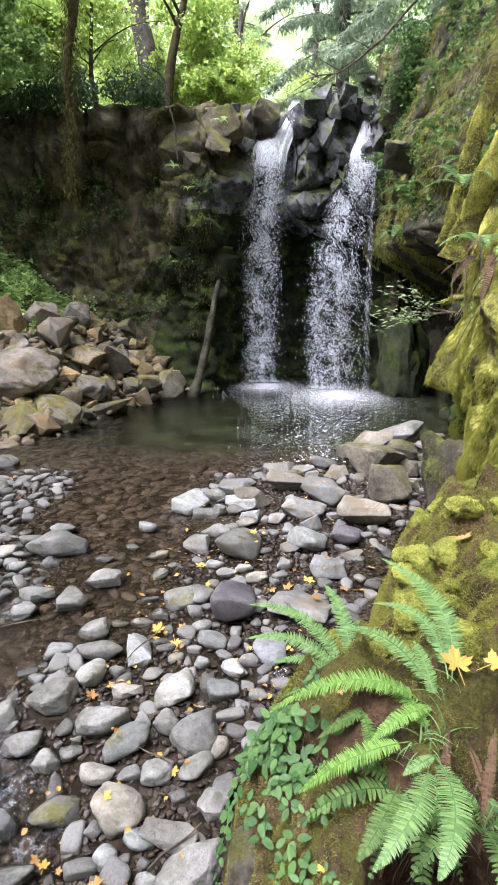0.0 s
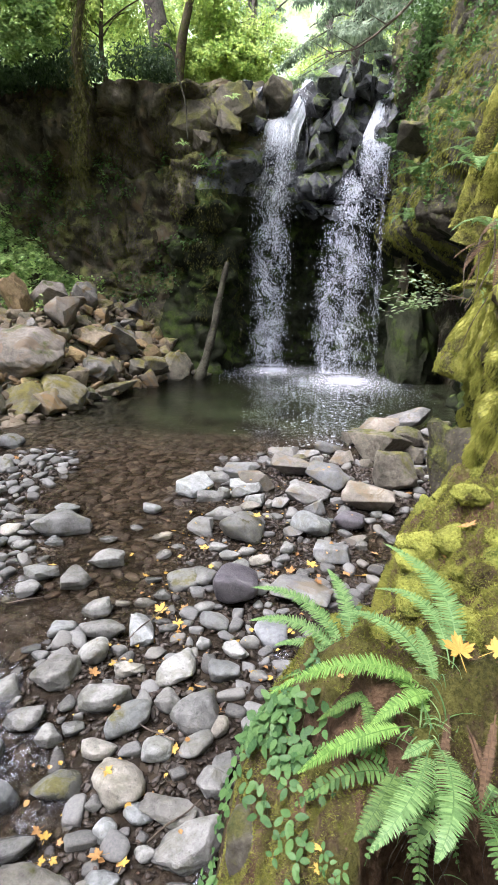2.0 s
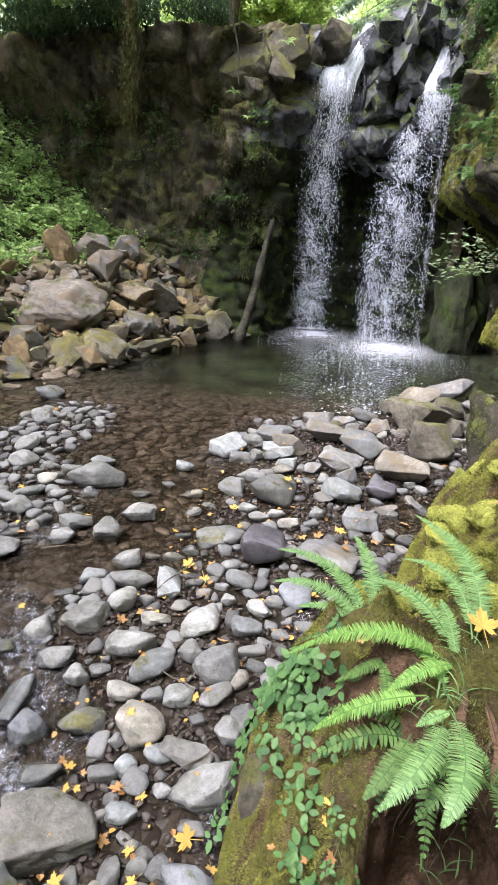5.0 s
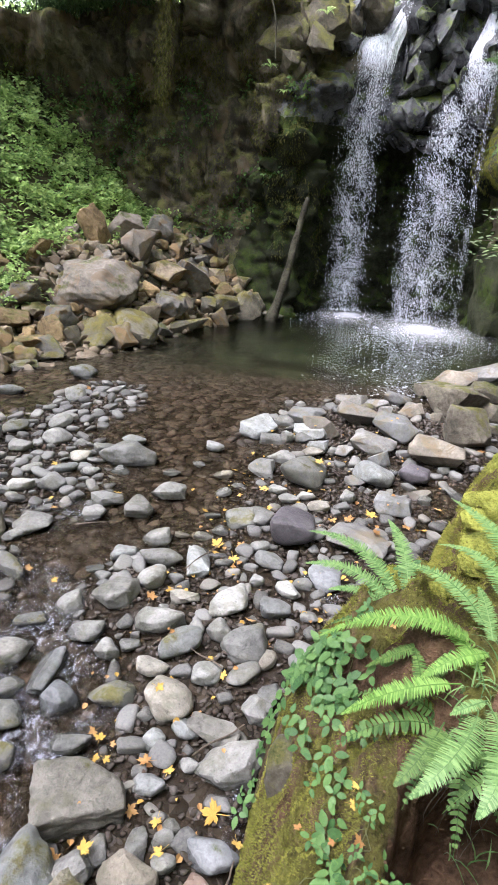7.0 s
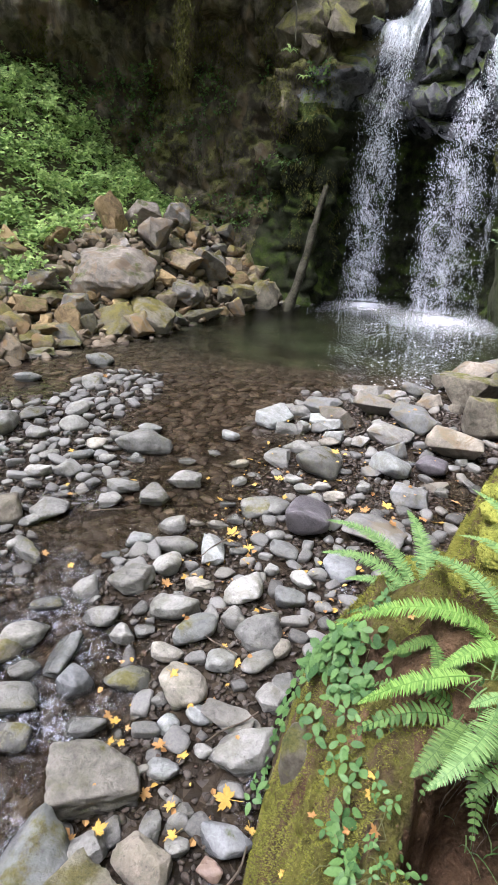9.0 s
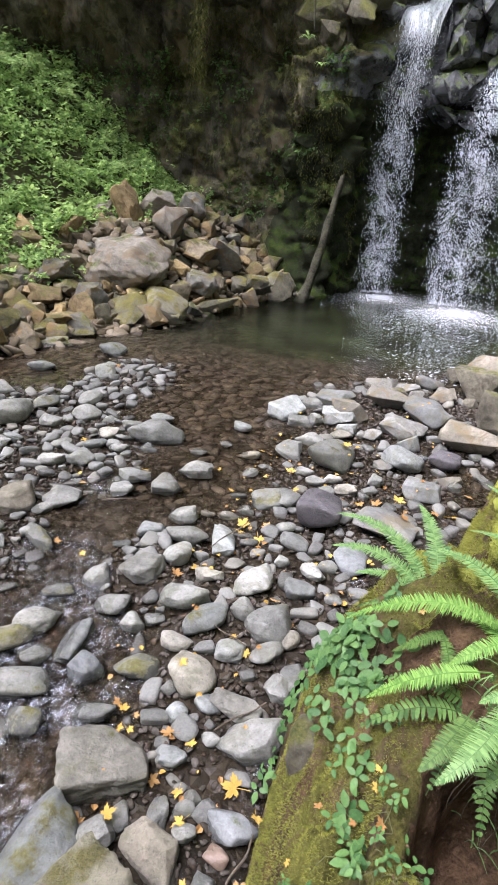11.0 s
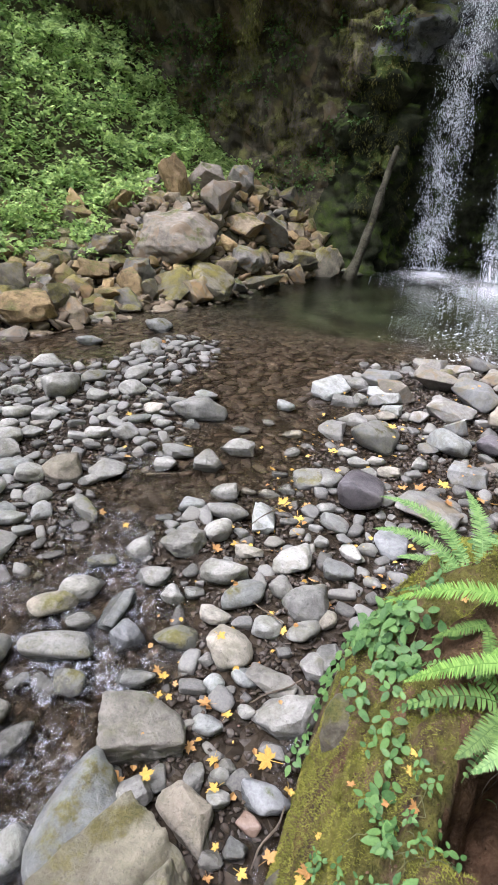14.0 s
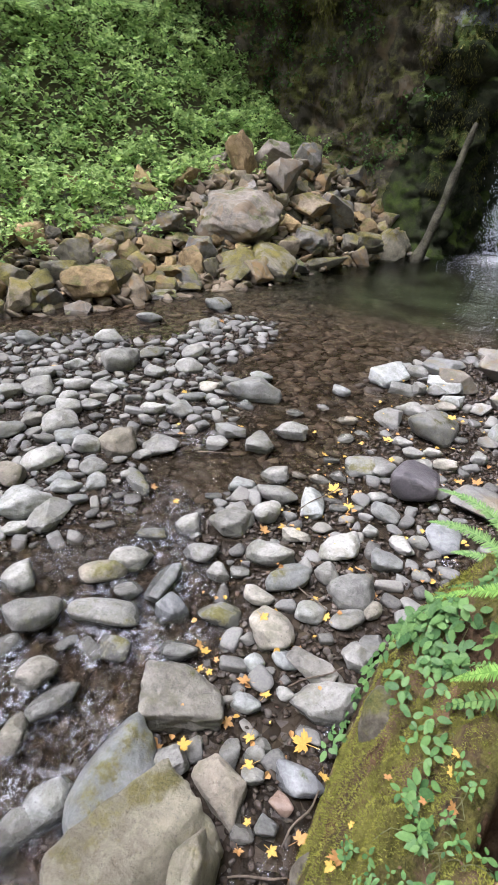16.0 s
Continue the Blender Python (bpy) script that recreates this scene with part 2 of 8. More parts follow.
M_EARTH = rock_material("bare_earth", (0.035, 0.022, 0.013), (0.17, 0.105, 0.062), rough=0.95, scale=5.0, bump=1.0, vary=0.0, moss=0.25, moss_low=(0.03, 0.03, 0.009), moss_high=(0.16, 0.15, 0.04), dist=0.05, gloss=0.05)
M_LOG = bark_material("log_wood", (0.022, 0.021, 0.014), (0.085, 0.08, 0.056), moss=0.5)
M_BARK = bark_material("grey_bark", (0.06, 0.05, 0.045), (0.22, 0.19, 0.17))
M_BARK_MOSS = bark_material("mossy_bark", (0.03, 0.024, 0.015), (0.10, 0.08, 0.05), moss=0.8)
M_TWIG = bark_material("twig_bark", (0.05, 0.04, 0.03), (0.2, 0.16, 0.12))

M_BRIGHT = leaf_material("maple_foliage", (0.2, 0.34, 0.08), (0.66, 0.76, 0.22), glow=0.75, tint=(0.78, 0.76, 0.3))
M_SHRUB = leaf_material("shrub_foliage", (0.06, 0.155, 0.04), (0.57, 0.73, 0.26), glow=0.6, tint=(0.5, 0.64, 0.34), patch=1.6, own=0.5)
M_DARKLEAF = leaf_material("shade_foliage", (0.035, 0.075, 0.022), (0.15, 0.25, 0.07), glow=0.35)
M_EVERGREEN = leaf_material("evergreen_foliage", (0.022, 0.045, 0.018), (0.1, 0.155, 0.06), glow=0.25)
# grey-green needles, paled to put the haze into their colour
M_CONIFER = leaf_material("hazed_conifer_foliage", (0.2, 0.27, 0.18), (0.5, 0.58, 0.42), glow=0.65)
M_STEM = bark_material("creeper_stem", (0.10, 0.10, 0.04), (0.22, 0.22, 0.10))
M_FERN = leaf_material("fern_frond", (0.07, 0.155, 0.045), (0.235, 0.365, 0.125), rough=0.36, glow=0.33)
# yellower, brighter frond green: the sunlit look is in the colour
M_SUNFERN = leaf_material("sunlit_fern_frond", (0.08, 0.18, 0.032), (0.25, 0.41, 0.095), rough=0.36, glow=0.38)
# darker copy of the frond green, with shade put into the colour
M_SHADEFERN = leaf_material("shaded_frond", (0.04, 0.085, 0.02), (0.13, 0.21, 0.05), rough=0.5, glow=0.3)
M_CREEPER = leaf_material("creeper_leaf", (0.03, 0.082, 0.026), (0.125, 0.225, 0.066), rough=0.42, glow=0.3)
M_YELLOW = leaf_material("yellow_leaf", (0.36, 0.215, 0.04), (0.52, 0.345, 0.08), rough=0.7, glow=0.12, tint=(0.5, 0.37, 0.16))
M_ORANGE = leaf_material("orange_leaf", (0.3, 0.15, 0.05), (0.46, 0.27, 0.1), rough=0.65, glow=0.2, tint=(0.46, 0.31, 0.19))
M_DEADFERN = leaf_material("withered_fern", (0.055, 0.034, 0.02), (0.15, 0.095, 0.055), rough=0.8, glow=0.15)
M_LITTER = leaf_material("leaf_litter", (0.04, 0.026, 0.014), (0.12, 0.08, 0.042), rough=0.8, glow=0.1)
M_MOSSTUFT = leaf_material("moss_tuft", (0.055, 0.06, 0.012), (0.35, 0.35, 0.068), rough=0.9, glow=0.3, patch=5.0, own=0.3)
M_WALLTUFT = leaf_material("wall_moss_tuft", (0.05, 0.06, 0.012), (0.44, 0.44, 0.085), rough=0.9, glow=0.35, patch=4.5, own=0.25, stretch=(1.0, 1.0, 0.3))
M_MOSSDARK = leaf_material("hanging_moss", (0.04, 0.045, 0.012), (0.15, 0.145, 0.045), rough=0.95, glow=0.25, patch=1.5, own=0.4)


def bed_material():
    """Wet silt and fine gravel."""
    m, nt, nd, lk, bs = nodes_of("stream_bed")
    vor = nd.new("ShaderNodeTexVoronoi")
    vor.inputs["Scale"].default_value = 16
    geo = nd.new("ShaderNodeNewGeometry")
    lk.new(geo.outputs["Position"], vor.inputs["Vector"])
    sp = nd.new("ShaderNodeSeparateColor")
    lk.new(vor.outputs["Color"], sp.inputs[0])
    col = ramp_node(nt, sp.outputs[0], [(0.0, (0.01, 0.008, 0.005)), (0.5, (0.024, 0.017, 0.010)), (0.9, (0.05, 0.038, 0.025)), (1.0, (0.09, 0.08, 0.07))])
    place = nd.new("ShaderNodeSeparateXYZ")
    lk.new(geo.outputs["Position"], place.inputs[0])
    col = mix_node(nt, step_node(nt, place.outputs["Y"], 8.5, 11.5), col, ramp_node(nt, noise_node(nt, 2.5, 5, 0.65), [(0.35, (0.035, 0.036, 0.02)), (0.65, (0.10, 0.10, 0.06))]))
    big = noise_node(nt, 1.3, 5, 0.6)
    col = mix_node(nt, step_node(nt, big, 0.4, 0.62), col, (0.018, 0.013, 0.008))
    lk.new(col, bs.inputs["Base Color"])
    lk.new(math_node(nt, "ADD", math_node(nt, "MULTIPLY", big, 0.3), 0.12), bs.inputs["Roughness"])
    bs.inputs["Specular IOR Level"].default_value = 0.1
    h = math_node(nt, "ADD", math_node(nt, "MULTIPLY", vor.outputs["Distance"], -1.0), noise_node(nt, 30, 6, 0.7))
    lk.new(bump_node(nt, h, 0.6, 0.03), bs.inputs["Normal"])
    return m


def soil_material():
    m, nt, nd, lk, bs = nodes_of("slope_soil")
    t = noise_node(nt, 4, 8, 0.7)
    lk.new(ramp_node(nt, t, [(0.35, (0.03, 0.025, 0.012)), (0.52, (0.07, 0.065, 0.025)), (0.68, (0.12, 0.10, 0.055))]), bs.inputs["Base Color"])
    bs.inputs["Roughness"].default_value = 0.95
    lk.new(bump_node(nt, t, 0.9, 0.06), bs.inputs["Normal"])
    return m


def water_material():
    """Clear stream water, rippled: small chop over slow swells."""
    m, nt, nd, lk, bs = nodes_of("water")
    site = nd.new("ShaderNodeSeparateXYZ")
    lk.new(nd.new("ShaderNodeNewGeometry").outputs["Position"], site.inputs[0])
    lk.new(mix_node(nt, step_node(nt, site.outputs["Y"], 8.3, 12.0), (0.9, 0.8, 0.62), (0.36, 0.45, 0.33)), bs.inputs["Base Color"])
    bs.inputs["Roughness"].default_value = 0.03
    bs.inputs["IOR"].default_value = 1.24
    bs.inputs["Transmission Weight"].default_value = 1.0
    a = noise_node(nt, 1.5, 2, 0.5, stretch=(1.0, 1.5, 1.0), distortion=0.8)
    b = noise_node(nt, 5.5, 2, 0.5, stretch=(1.0, 1.4, 1.0), distortion=0.7)
    c = noise_node(nt, 15.0, 2, 0.5, stretch=(1.0, 1.3, 1.0), distortion=0.5)
    h = math_node(nt, "ADD", math_node(nt, "ADD", math_node(nt, "MULTIPLY", a, 1.0), math_node(nt, "MULTIPLY", b, 0.9)), math_node(nt, "MULTIPLY", c, 0.35))
    calm = nd.new("ShaderNodeSeparateXYZ")
    where = nd.new("ShaderNodeNewGeometry")
    lk.new(where.outputs["Position"], calm.inputs[0])
    reach = math_node(nt, "ADD", math_node(nt, "MULTIPLY", step_node(nt, calm.outputs["Y"], 7.0, 13.0), 0.14), 0.12)
    h = math_node(nt, "MULTIPLY", h, reach)
    run = math_node(nt, "SUBTRACT", 1.0, step_node(nt, math_node(nt, "ADD", calm.outputs["X"], math_node(nt, "MULTIPLY", noise_node(nt, 0.8, 3), 1.4)), -0.9, -0.2))
    near = math_node(nt, "SUBTRACT", 1.0, step_node(nt, calm.outputs["Y"], 3.2, 4.6))
    chop = math_node(nt, "ADD", noise_node(nt, 9.0, 3, 0.6, stretch=(1.5, 0.8, 1.0), distortion=1.2), math_node(nt, "MULTIPLY", noise_node(nt, 30.0, 2, 0.5, distortion=0.8), 0.35))
    h = math_node(nt, "ADD", h, math_node(nt, "MULTIPLY", math_node(nt, "MULTIPLY", chop, 1.3), math_node(nt, "MULTIPLY", run, near)))
    lk.new(bump_node(nt, h, 1.0, 0.11), bs.inputs["Normal"])
    return m


def fall_material(name, cover, base=(0.95, 0.97, 0.99)):
    """White falling water: torn into streaks, clear between."""
    m, nt, nd, lk, bs = nodes_of(name)
    bs.inputs["Base Color"].default_value = (*base, 1)
    bs.inputs["Roughness"].default_value = 0.35
    bs.inputs["Subsurface Weight"].default_value = 0.0
    tr = nd.new("ShaderNodeBsdfTransparent")
    tl = nd.new("ShaderNodeBsdfTranslucent")
    tl.inputs["Color"].default_value = (*base, 1)
    body = nd.new("ShaderNodeMixShader")
    body.inputs[0].default_value = 0.22
    lk.new(bs.outputs[0], body.inputs[1])
    lk.new(tl.outputs[0], body.inputs[2])
    s1 = noise_node(nt, 15.0, 6, 0.8, stretch=(1.0, 1.0, 0.3), distortion=0.9)
    s2 = noise_node(nt, 34.0, 4, 0.7, stretch=(1.0, 1.0, 0.4))
    v = math_node(nt, "ADD", math_node(nt, "MULTIPLY", s1, 0.6), math_node(nt, "MULTIPLY", s2, 0.4))
    thin = math_node(nt, "MULTIPLY", math_node(nt, "SUBTRACT", 1.0, step_node(nt, sep_z(nt, "Position"), 4.6, 7.6)), 0.7)
    fac = step_node(nt, math_node(nt, "SUBTRACT", v, thin), 0.60 - cover, 0.74 - cover)
    mx = nd.new("ShaderNodeMixShader")
    lk.new(fac, mx.inputs[0])
    lk.new(tr.outputs[0], mx.inputs[1])
    lk.new(body.outputs[0], mx.inputs[2])
    lk.new(mx.outputs[0], nd["Material Output"].inputs["Surface"])
    return m


M_BED, M_SOIL, M_WATER = bed_material(), soil_material(), water_material()
M_FALL, M_FALL_DENSE = fall_material("falling_water", 0.09), fall_material("dense_falling_water", 0.23)
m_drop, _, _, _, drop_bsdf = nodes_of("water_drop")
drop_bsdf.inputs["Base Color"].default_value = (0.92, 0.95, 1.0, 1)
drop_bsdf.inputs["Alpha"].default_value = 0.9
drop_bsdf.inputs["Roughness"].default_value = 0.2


# ---- mesh tools ----


def mesh_np(name, verts, faces, mat, smooth=True):
    """A mesh from arrays: verts (n, 3), faces (m, 3 or 4)."""
    me = bpy.data.meshes.new(name)
    v, f = np.asarray(verts, np.float32), np.asarray(faces, np.int32)
    k = f.shape[1]
    me.vertices.add(len(v))
    me.vertices.foreach_set("co", v.ravel())
    me.loops.add(f.size)
    me.loops.foreach_set("vertex_index", f.ravel())
    me.polygons.add(len(f))
    me.polygons.foreach_set("loop_start", np.arange(len(f), dtype=np.int32) * k)
    me.polygons.foreach_set("use_smooth", np.full(len(f), smooth))
    me.update(calc_edges=True)
    me.validate()
    if mat:
        me.materials.append(mat)
    return me


def part(name, me, parent, label="", kind=""):
    ob = new(name, me)
    ob.parent = parent
    return tagged(ob, label, kind=kind)


def thing(name, label, category, group="", kind="", data=None, at=None):
    ob = new(name, data)
    if at is not None:
        ob.matrix_world = at
    return tagged(ob, label, category, group, kind)


def grid_faces(nu, nv):
    i = (np.arange(nu - 1)[:, None] * nv + np.arange(nv - 1)[None]).ravel()
    return np.stack([i, i + nv, i + nv + 1, i + 1], 1)


def lattice(shape, seed):
    return np.random.default_rng(seed).random(shape)


NOISE_TURN = np.array(Matrix.Rotation(0.7, 3, "X") @ Matrix.Rotation(0.5, 3, "Y") @ Matrix.Rotation(0.9, 3, "Z"))


def vnoise(p, scale, seed=0):
    """Smooth value noise in -1..1 at points p (n, 3), periodic over 64 cells."""
    g = lattice((64, 64, 64), seed)
    q = np.asarray(p) @ NOISE_TURN * scale + 1000.0
    i = np.floor(q).astype(int)
    f = q - i
    f = f * f * (3 - 2 * f)
    out = 0
    for a in (0, 1):
        for b in (0, 1):
            for c in (0, 1):
                w = (f[:, 0] if a else 1 - f[:, 0]) * (f[:, 1] if b else 1 - f[:, 1]) * (f[:, 2] if c else 1 - f[:, 2])
                out = out + w * g[(i[:, 0] + a) % 64, (i[:, 1] + b) % 64, (i[:, 2] + c) % 64]
    return out * 2 - 1


def vfbm(p, scale, seed=0, octaves=4, gain=0.5):
    total, amp = 0, 1.0
    for o in range(octaves):
        total = total + amp * vnoise(p, scale * 2**o, seed + o)
        amp *= gain
    return total


def facets(p, size, seed):
    """Blocky relief: each Voronoi cell of that size has its own level and tilt; also the closeness to a joint."""
    q = np.asarray(p) / size
    i = np.floor(q).astype(int)
    best, second = np.full(len(q), 9.0), np.full(len(q), 9.0)
    level = np.zeros(len(q))
    r1, r2, r3, r4 = (lattice((32, 32, 32), seed + k) for k in range(4))
    for a in (-1, 0, 1):
        for b in (-1, 0, 1):
            for c in (-1, 0, 1):
                j = i + (a, b, c)
                k = tuple((j % 32).T)
                centre = j + np.stack([r1[k], r2[k], r3[k]], 1)
                d = np.linalg.norm(q - centre, axis=1)
                near = d < best
                second = np.where(near, best, np.minimum(second, d))
                tilt = ((q - centre) * np.stack([r2[k] - 0.5, r3[k] - 0.5, r1[k] - 0.5], 1)).sum(1)
                level = np.where(near, r4[k] * 2 - 1 + 1.2 * tilt, level)
                best = np.where(near, d, best)
    return level, np.clip((second - best) * 6, 0, 1)


def smooth_step(v, lo, hi):
    t = np.clip((v - lo) / (hi - lo), 0, 1)
    return t * t * (3 - 2 * t)


def side_of(px, py, line):
    """Signed distance of points to a plan line: positive on its left as it runs."""
    px, py = np.asarray(px, float), np.asarray(py, float)
    best, sign = np.full(px.shape, 1e9), np.ones(px.shape)
    for (ax, ay), (bx, by) in zip(line, line[1:]):
        dx, dy = bx - ax, by - ay
        u = np.clip(((px - ax) * dx + (py - ay) * dy) / (dx * dx + dy * dy), 0, 1)
        qx, qy = ax + u * dx, ay + u * dy
        d = np.hypot(px - qx, py - qy)
        near = d < best
        sign = np.where(near, np.where(dx * (py - ay) - dy * (px - ax) > 0, 1.0, -1.0), sign)
        best = np.minimum(best, d)
    return best * sign


def tube(points, radii, sides=10, rough=0.0, seed=0):
    """Verts and faces of a tapered tube along points."""
    pts = np.asarray(points, float)
    radii = np.asarray(radii, float)
    tang = np.gradient(pts, axis=0)
    tang /= np.linalg.norm(tang, axis=1)[:, None]
    ref = np.array([0.3, 1.0, 0.2]) if abs(tang[0][2]) > 0.6 else np.array([0.0, 0.0, 1.0])
    a = np.cross(tang, ref)
    a /= np.linalg.norm(a, axis=1)[:, None]
    b = np.cross(tang, a)
    ang = np.linspace(0, 2 * np.pi, sides, endpoint=False)
    ring = np.cos(ang)[None, :, None] * a[:, None] + np.sin(ang)[None, :, None] * b[:, None]
    rr = radii[:, None] * np.ones(sides)
    if rough:
        rr = rr * (1 + rough * np.random.default_rng(seed).normal(size=rr.shape))
    v = (pts[:, None] + ring * rr[..., None]).reshape(-1, 3)
    n = len(pts)
    f = []
    for i in range(n - 1):
        for j in range(sides):
            k = (j + 1) % sides
            f.append((i * sides + j, i * sides + k, (i + 1) * sides + k, (i + 1) * sides + j))
    return v, np.array(f)


def joined(pieces):
    vs, fs, n = [], [], 0
    for v, f in pieces:
        vs.append(v)
        fs.append(np.asarray(f) + n)
        n += len(v)
    return np.concatenate(vs), np.concatenate(fs)


def turned(n, rng, up=0.6, spread=1.0):
    """n random frames (right, ahead, normal) whose normals lean upward by up."""
    nrm = rng.normal(size=(n, 3)) * spread
    nrm[:, 2] = np.abs(nrm[:, 2]) + up
    nrm /= np.linalg.norm(nrm, axis=1)[:, None]
    a = np.cross(nrm, rng.normal(size=(n, 3)))
    a /= np.linalg.norm(a, axis=1)[:, None]
    return a, np.cross(nrm, a), nrm


LEAF_V = np.array([[0, 0, 0], [0.32, 0.35, 0.10], [0.25, 0.75, 0.06], [0, 1.0, -0.05], [-0.25, 0.75, 0.06], [-0.32, 0.35, 0.10]])
LEAF_F = np.array([[0, 1, 2, 3], [0, 3, 4, 5]])
def three_leaflets():
    """One leaf of three pointed leaflets."""
    out = []
    for a, s in ((0, 0.8), (1.5, 0.6), (-1.5, 0.6)):
        v = LEAF_V * (1.15, 1, 1) * s
        out.append(np.stack([v[:, 0] * math.cos(a) - v[:, 1] * math.sin(a), v[:, 0] * math.sin(a) + v[:, 1] * math.cos(a) + 0.1, v[:, 2]], 1))
    return np.concatenate(out), np.concatenate([LEAF_F + 6 * i for i in range(3)])


LEAF3_V, LEAF3_F = three_leaflets()


def leaf_cloud(name, centres, size, mat, rng, up=0.6, spread=1.0, template=LEAF_V, faces=LEAF_F, vary=0.4, droop=0.0):
    """Many small leaves joined into one mesh."""
    n = len(centres)
    a, b, c = turned(n, rng, up, spread)
    if droop:
        b[:, 2] -= droop
        b /= np.linalg.norm(b, axis=1)[:, None]
        a = np.cross(b, c)
        a /= np.linalg.norm(a, axis=1)[:, None]
        c = np.cross(a, b)
    s = size * (1 + vary * rng.uniform(-1, 1, n))
    t = template[None] * s[:, None, None]
    v = np.asarray(centres)[:, None] + t[..., :1] * a[:, None] + t[..., 1:2] * b[:, None] + t[..., 2:] * c[:, None]
    f = faces[None] + (np.arange(n) * len(template))[:, None, None]
    return mesh_np(name, v.reshape(-1, 3), f.reshape(-1, faces.shape[1]), mat, smooth=False)


# ---- land ----
LEFT_SHORE = [(-14.0, 2.0), (-9.0, 5.0), (-7.2, 6.6), (-5.93, 8.07), (-5.24, 10.0), (-4.0, 11.7), (-3.45, 13.6), (-2.3, 16.2), (-1.9, 19.0)]
RIGHT_FOOT = [(-0.19, -6.0), (-0.19, 1.2), (-0.13, 1.9), (-0.1, 2.3), (0.0, 2.65), (0.25, 2.95), (0.6, 3.25), (0.88, 3.7), (1.08, 4.3), (1.32, 4.9), (1.68, 5.5), (2.02, 6.05), (2.5, 7.1), (2.95, 8.2), (3.75, 10.2), (4.2, 13.0), (4.6, 18.5)]


def bump_at(x, y, cx, cy, rx, ry):
    return np.exp(-(((x - cx) / rx) ** 2 + ((y - cy) / ry) ** 2) ** 2)


def hollow(x, y):
    """The washed-out hollow in the bank below the fern."""
    return bump_at(x, y, 0.7 + 0.3 * (y - 1.38), 1.38, 0.24, 0.29)


def bank_height(x, y):
    """The mossy bank beside the stream: steep at its foot, easing off above."""
    e = -side_of(x, y, RIGHT_FOOT)
    top = 0.95 - 0.22 * smooth_step(y, 2.6, 3.4) + 0.17 * smooth_step(y, 3.4, 4.4)
    reach = 0.27 - 0.09 * smooth_step(y, 1.7, 2.2)
    z = top * (1 - np.exp(-np.maximum(e, 0) / reach)) + 0.33 * np.maximum(e, 0)
    z = z + 0.45 * bump_at(x, y, 1.75, 3.7, 0.55, 0.6) - 0.62 * hollow(x, y)
    return np.where(e > 0, z, e * 1.5), e


def land_height(x, y):
    """Stream bed, pool, gravel bars, rubble slope and far plateau as one ground."""
    x, y = np.asarray(x, float), np.asarray(y, float)
    p = np.stack([x, y, 0 * x], -1).reshape(-1, 3)
    n1 = vfbm(p, 0.9, 3).reshape(x.shape)
    bars = np.maximum.reduce([
        bump_at(x, y, -4.6, 4.9, 2.6, 2.1), bump_at(x, y, -3.5, 7.6, 0.8, 1.4), bump_at(x, y, -3.2, 3.1, 1.0, 1.0),
        bump_at(x, y, 1.2, 7.6, 2.1, 1.9), bump_at(x, y, 0.3, 5.0, 1.3, 1.6), bump_at(x, y, -0.35, 3.1, 0.85, 1.5),
        bump_at(x, y, -0.5, 1.4, 0.6, 1.3), bump_at(x, y, -1.3, 3.4, 0.5, 0.6), bump_at(x, y, 2.9, 10.0, 0.9, 1.4)])
    z = -0.085 + 0.105 * bars + 0.018 * n1
    pool = smooth_step(y, 8.6, 12.5) * (1 - smooth_step(np.abs(x - 0.6), 2.6, 5.2))
    z = z - 1.1 * pool
    e = side_of(x, y, LEFT_SHORE)
    rise = np.where(e > 0, np.minimum((0.40 + 0.5 * smooth_step(y, 11.5, 14.5)) * e, 1.2 + 0.5 * smooth_step(y, 12.0, 15.0) + 0.12 * e) + 0.85 * np.maximum(e - 4.2, 0) + 0.12 * n1, -9)
    z = np.where(e > 0, np.maximum(z, rise - 0.08), z)
    return z


def ground_z(x, y):
    return float(land_height(np.array([x]), np.array([y]))[0])


def axis(stops):
    """Grid lines from (end, step) pairs."""
    out = [stops[0]]
    for end, step in stops[1:]:
        n = max(1, round((end - out[-1]) / step))
        out += list(np.linspace(out[-1], end, n + 1)[1:])
    return np.array(out)


gx = axis([-400.0, (-60, 40), (-20, 4), (-8, 0.3), (4.8, 0.1), (12, 0.8), (60, 8), (400, 40)])
gy = axis([-400.0, (-60, 40), (-6, 4), (0, 0.5), (14, 0.1), (21, 0.3), (60, 4), (400, 40)])
GX, GY = np.meshgrid(gx, gy, indexing="ij")
gzv = land_height(GX, GY)
gzv = np.where(GY > 21.5, 8.4 + 0.12 * (np.minimum(GY, 60) - 21.5), np.minimum(gzv, 16))
gzv = np.where((GX > 6.3) & (GY < 21.5), 6.5 + 0.3 * np.minimum(GX - 6.3, 20), gzv)
gzv = np.where((GX > 0.3) & (GX <= 6.3) & (-side_of(GX, GY, RIGHT_FOOT) > 0.25), -0.1, gzv)
ground = thing("ground", "stream bed of wet silt and gravel rising into leafy slopes", "ground", kind="structure",
               data=mesh_np("ground", np.stack([GX, GY, gzv], -1).reshape(-1, 3), grid_faces(len(gx), len(gy)), M_BED))
ground.data.materials.append(M_SOIL)
mid_e = side_of(GX[:-1, :-1], GY[:-1, :-1], LEFT_SHORE)
soil = ((mid_e > 2.2) | (GY[:-1, :-1] > 21) | (GX[:-1, :-1] > 6.1)).ravel()
ground.data.polygons.foreach_set("material_index", soil.astype(np.int32))

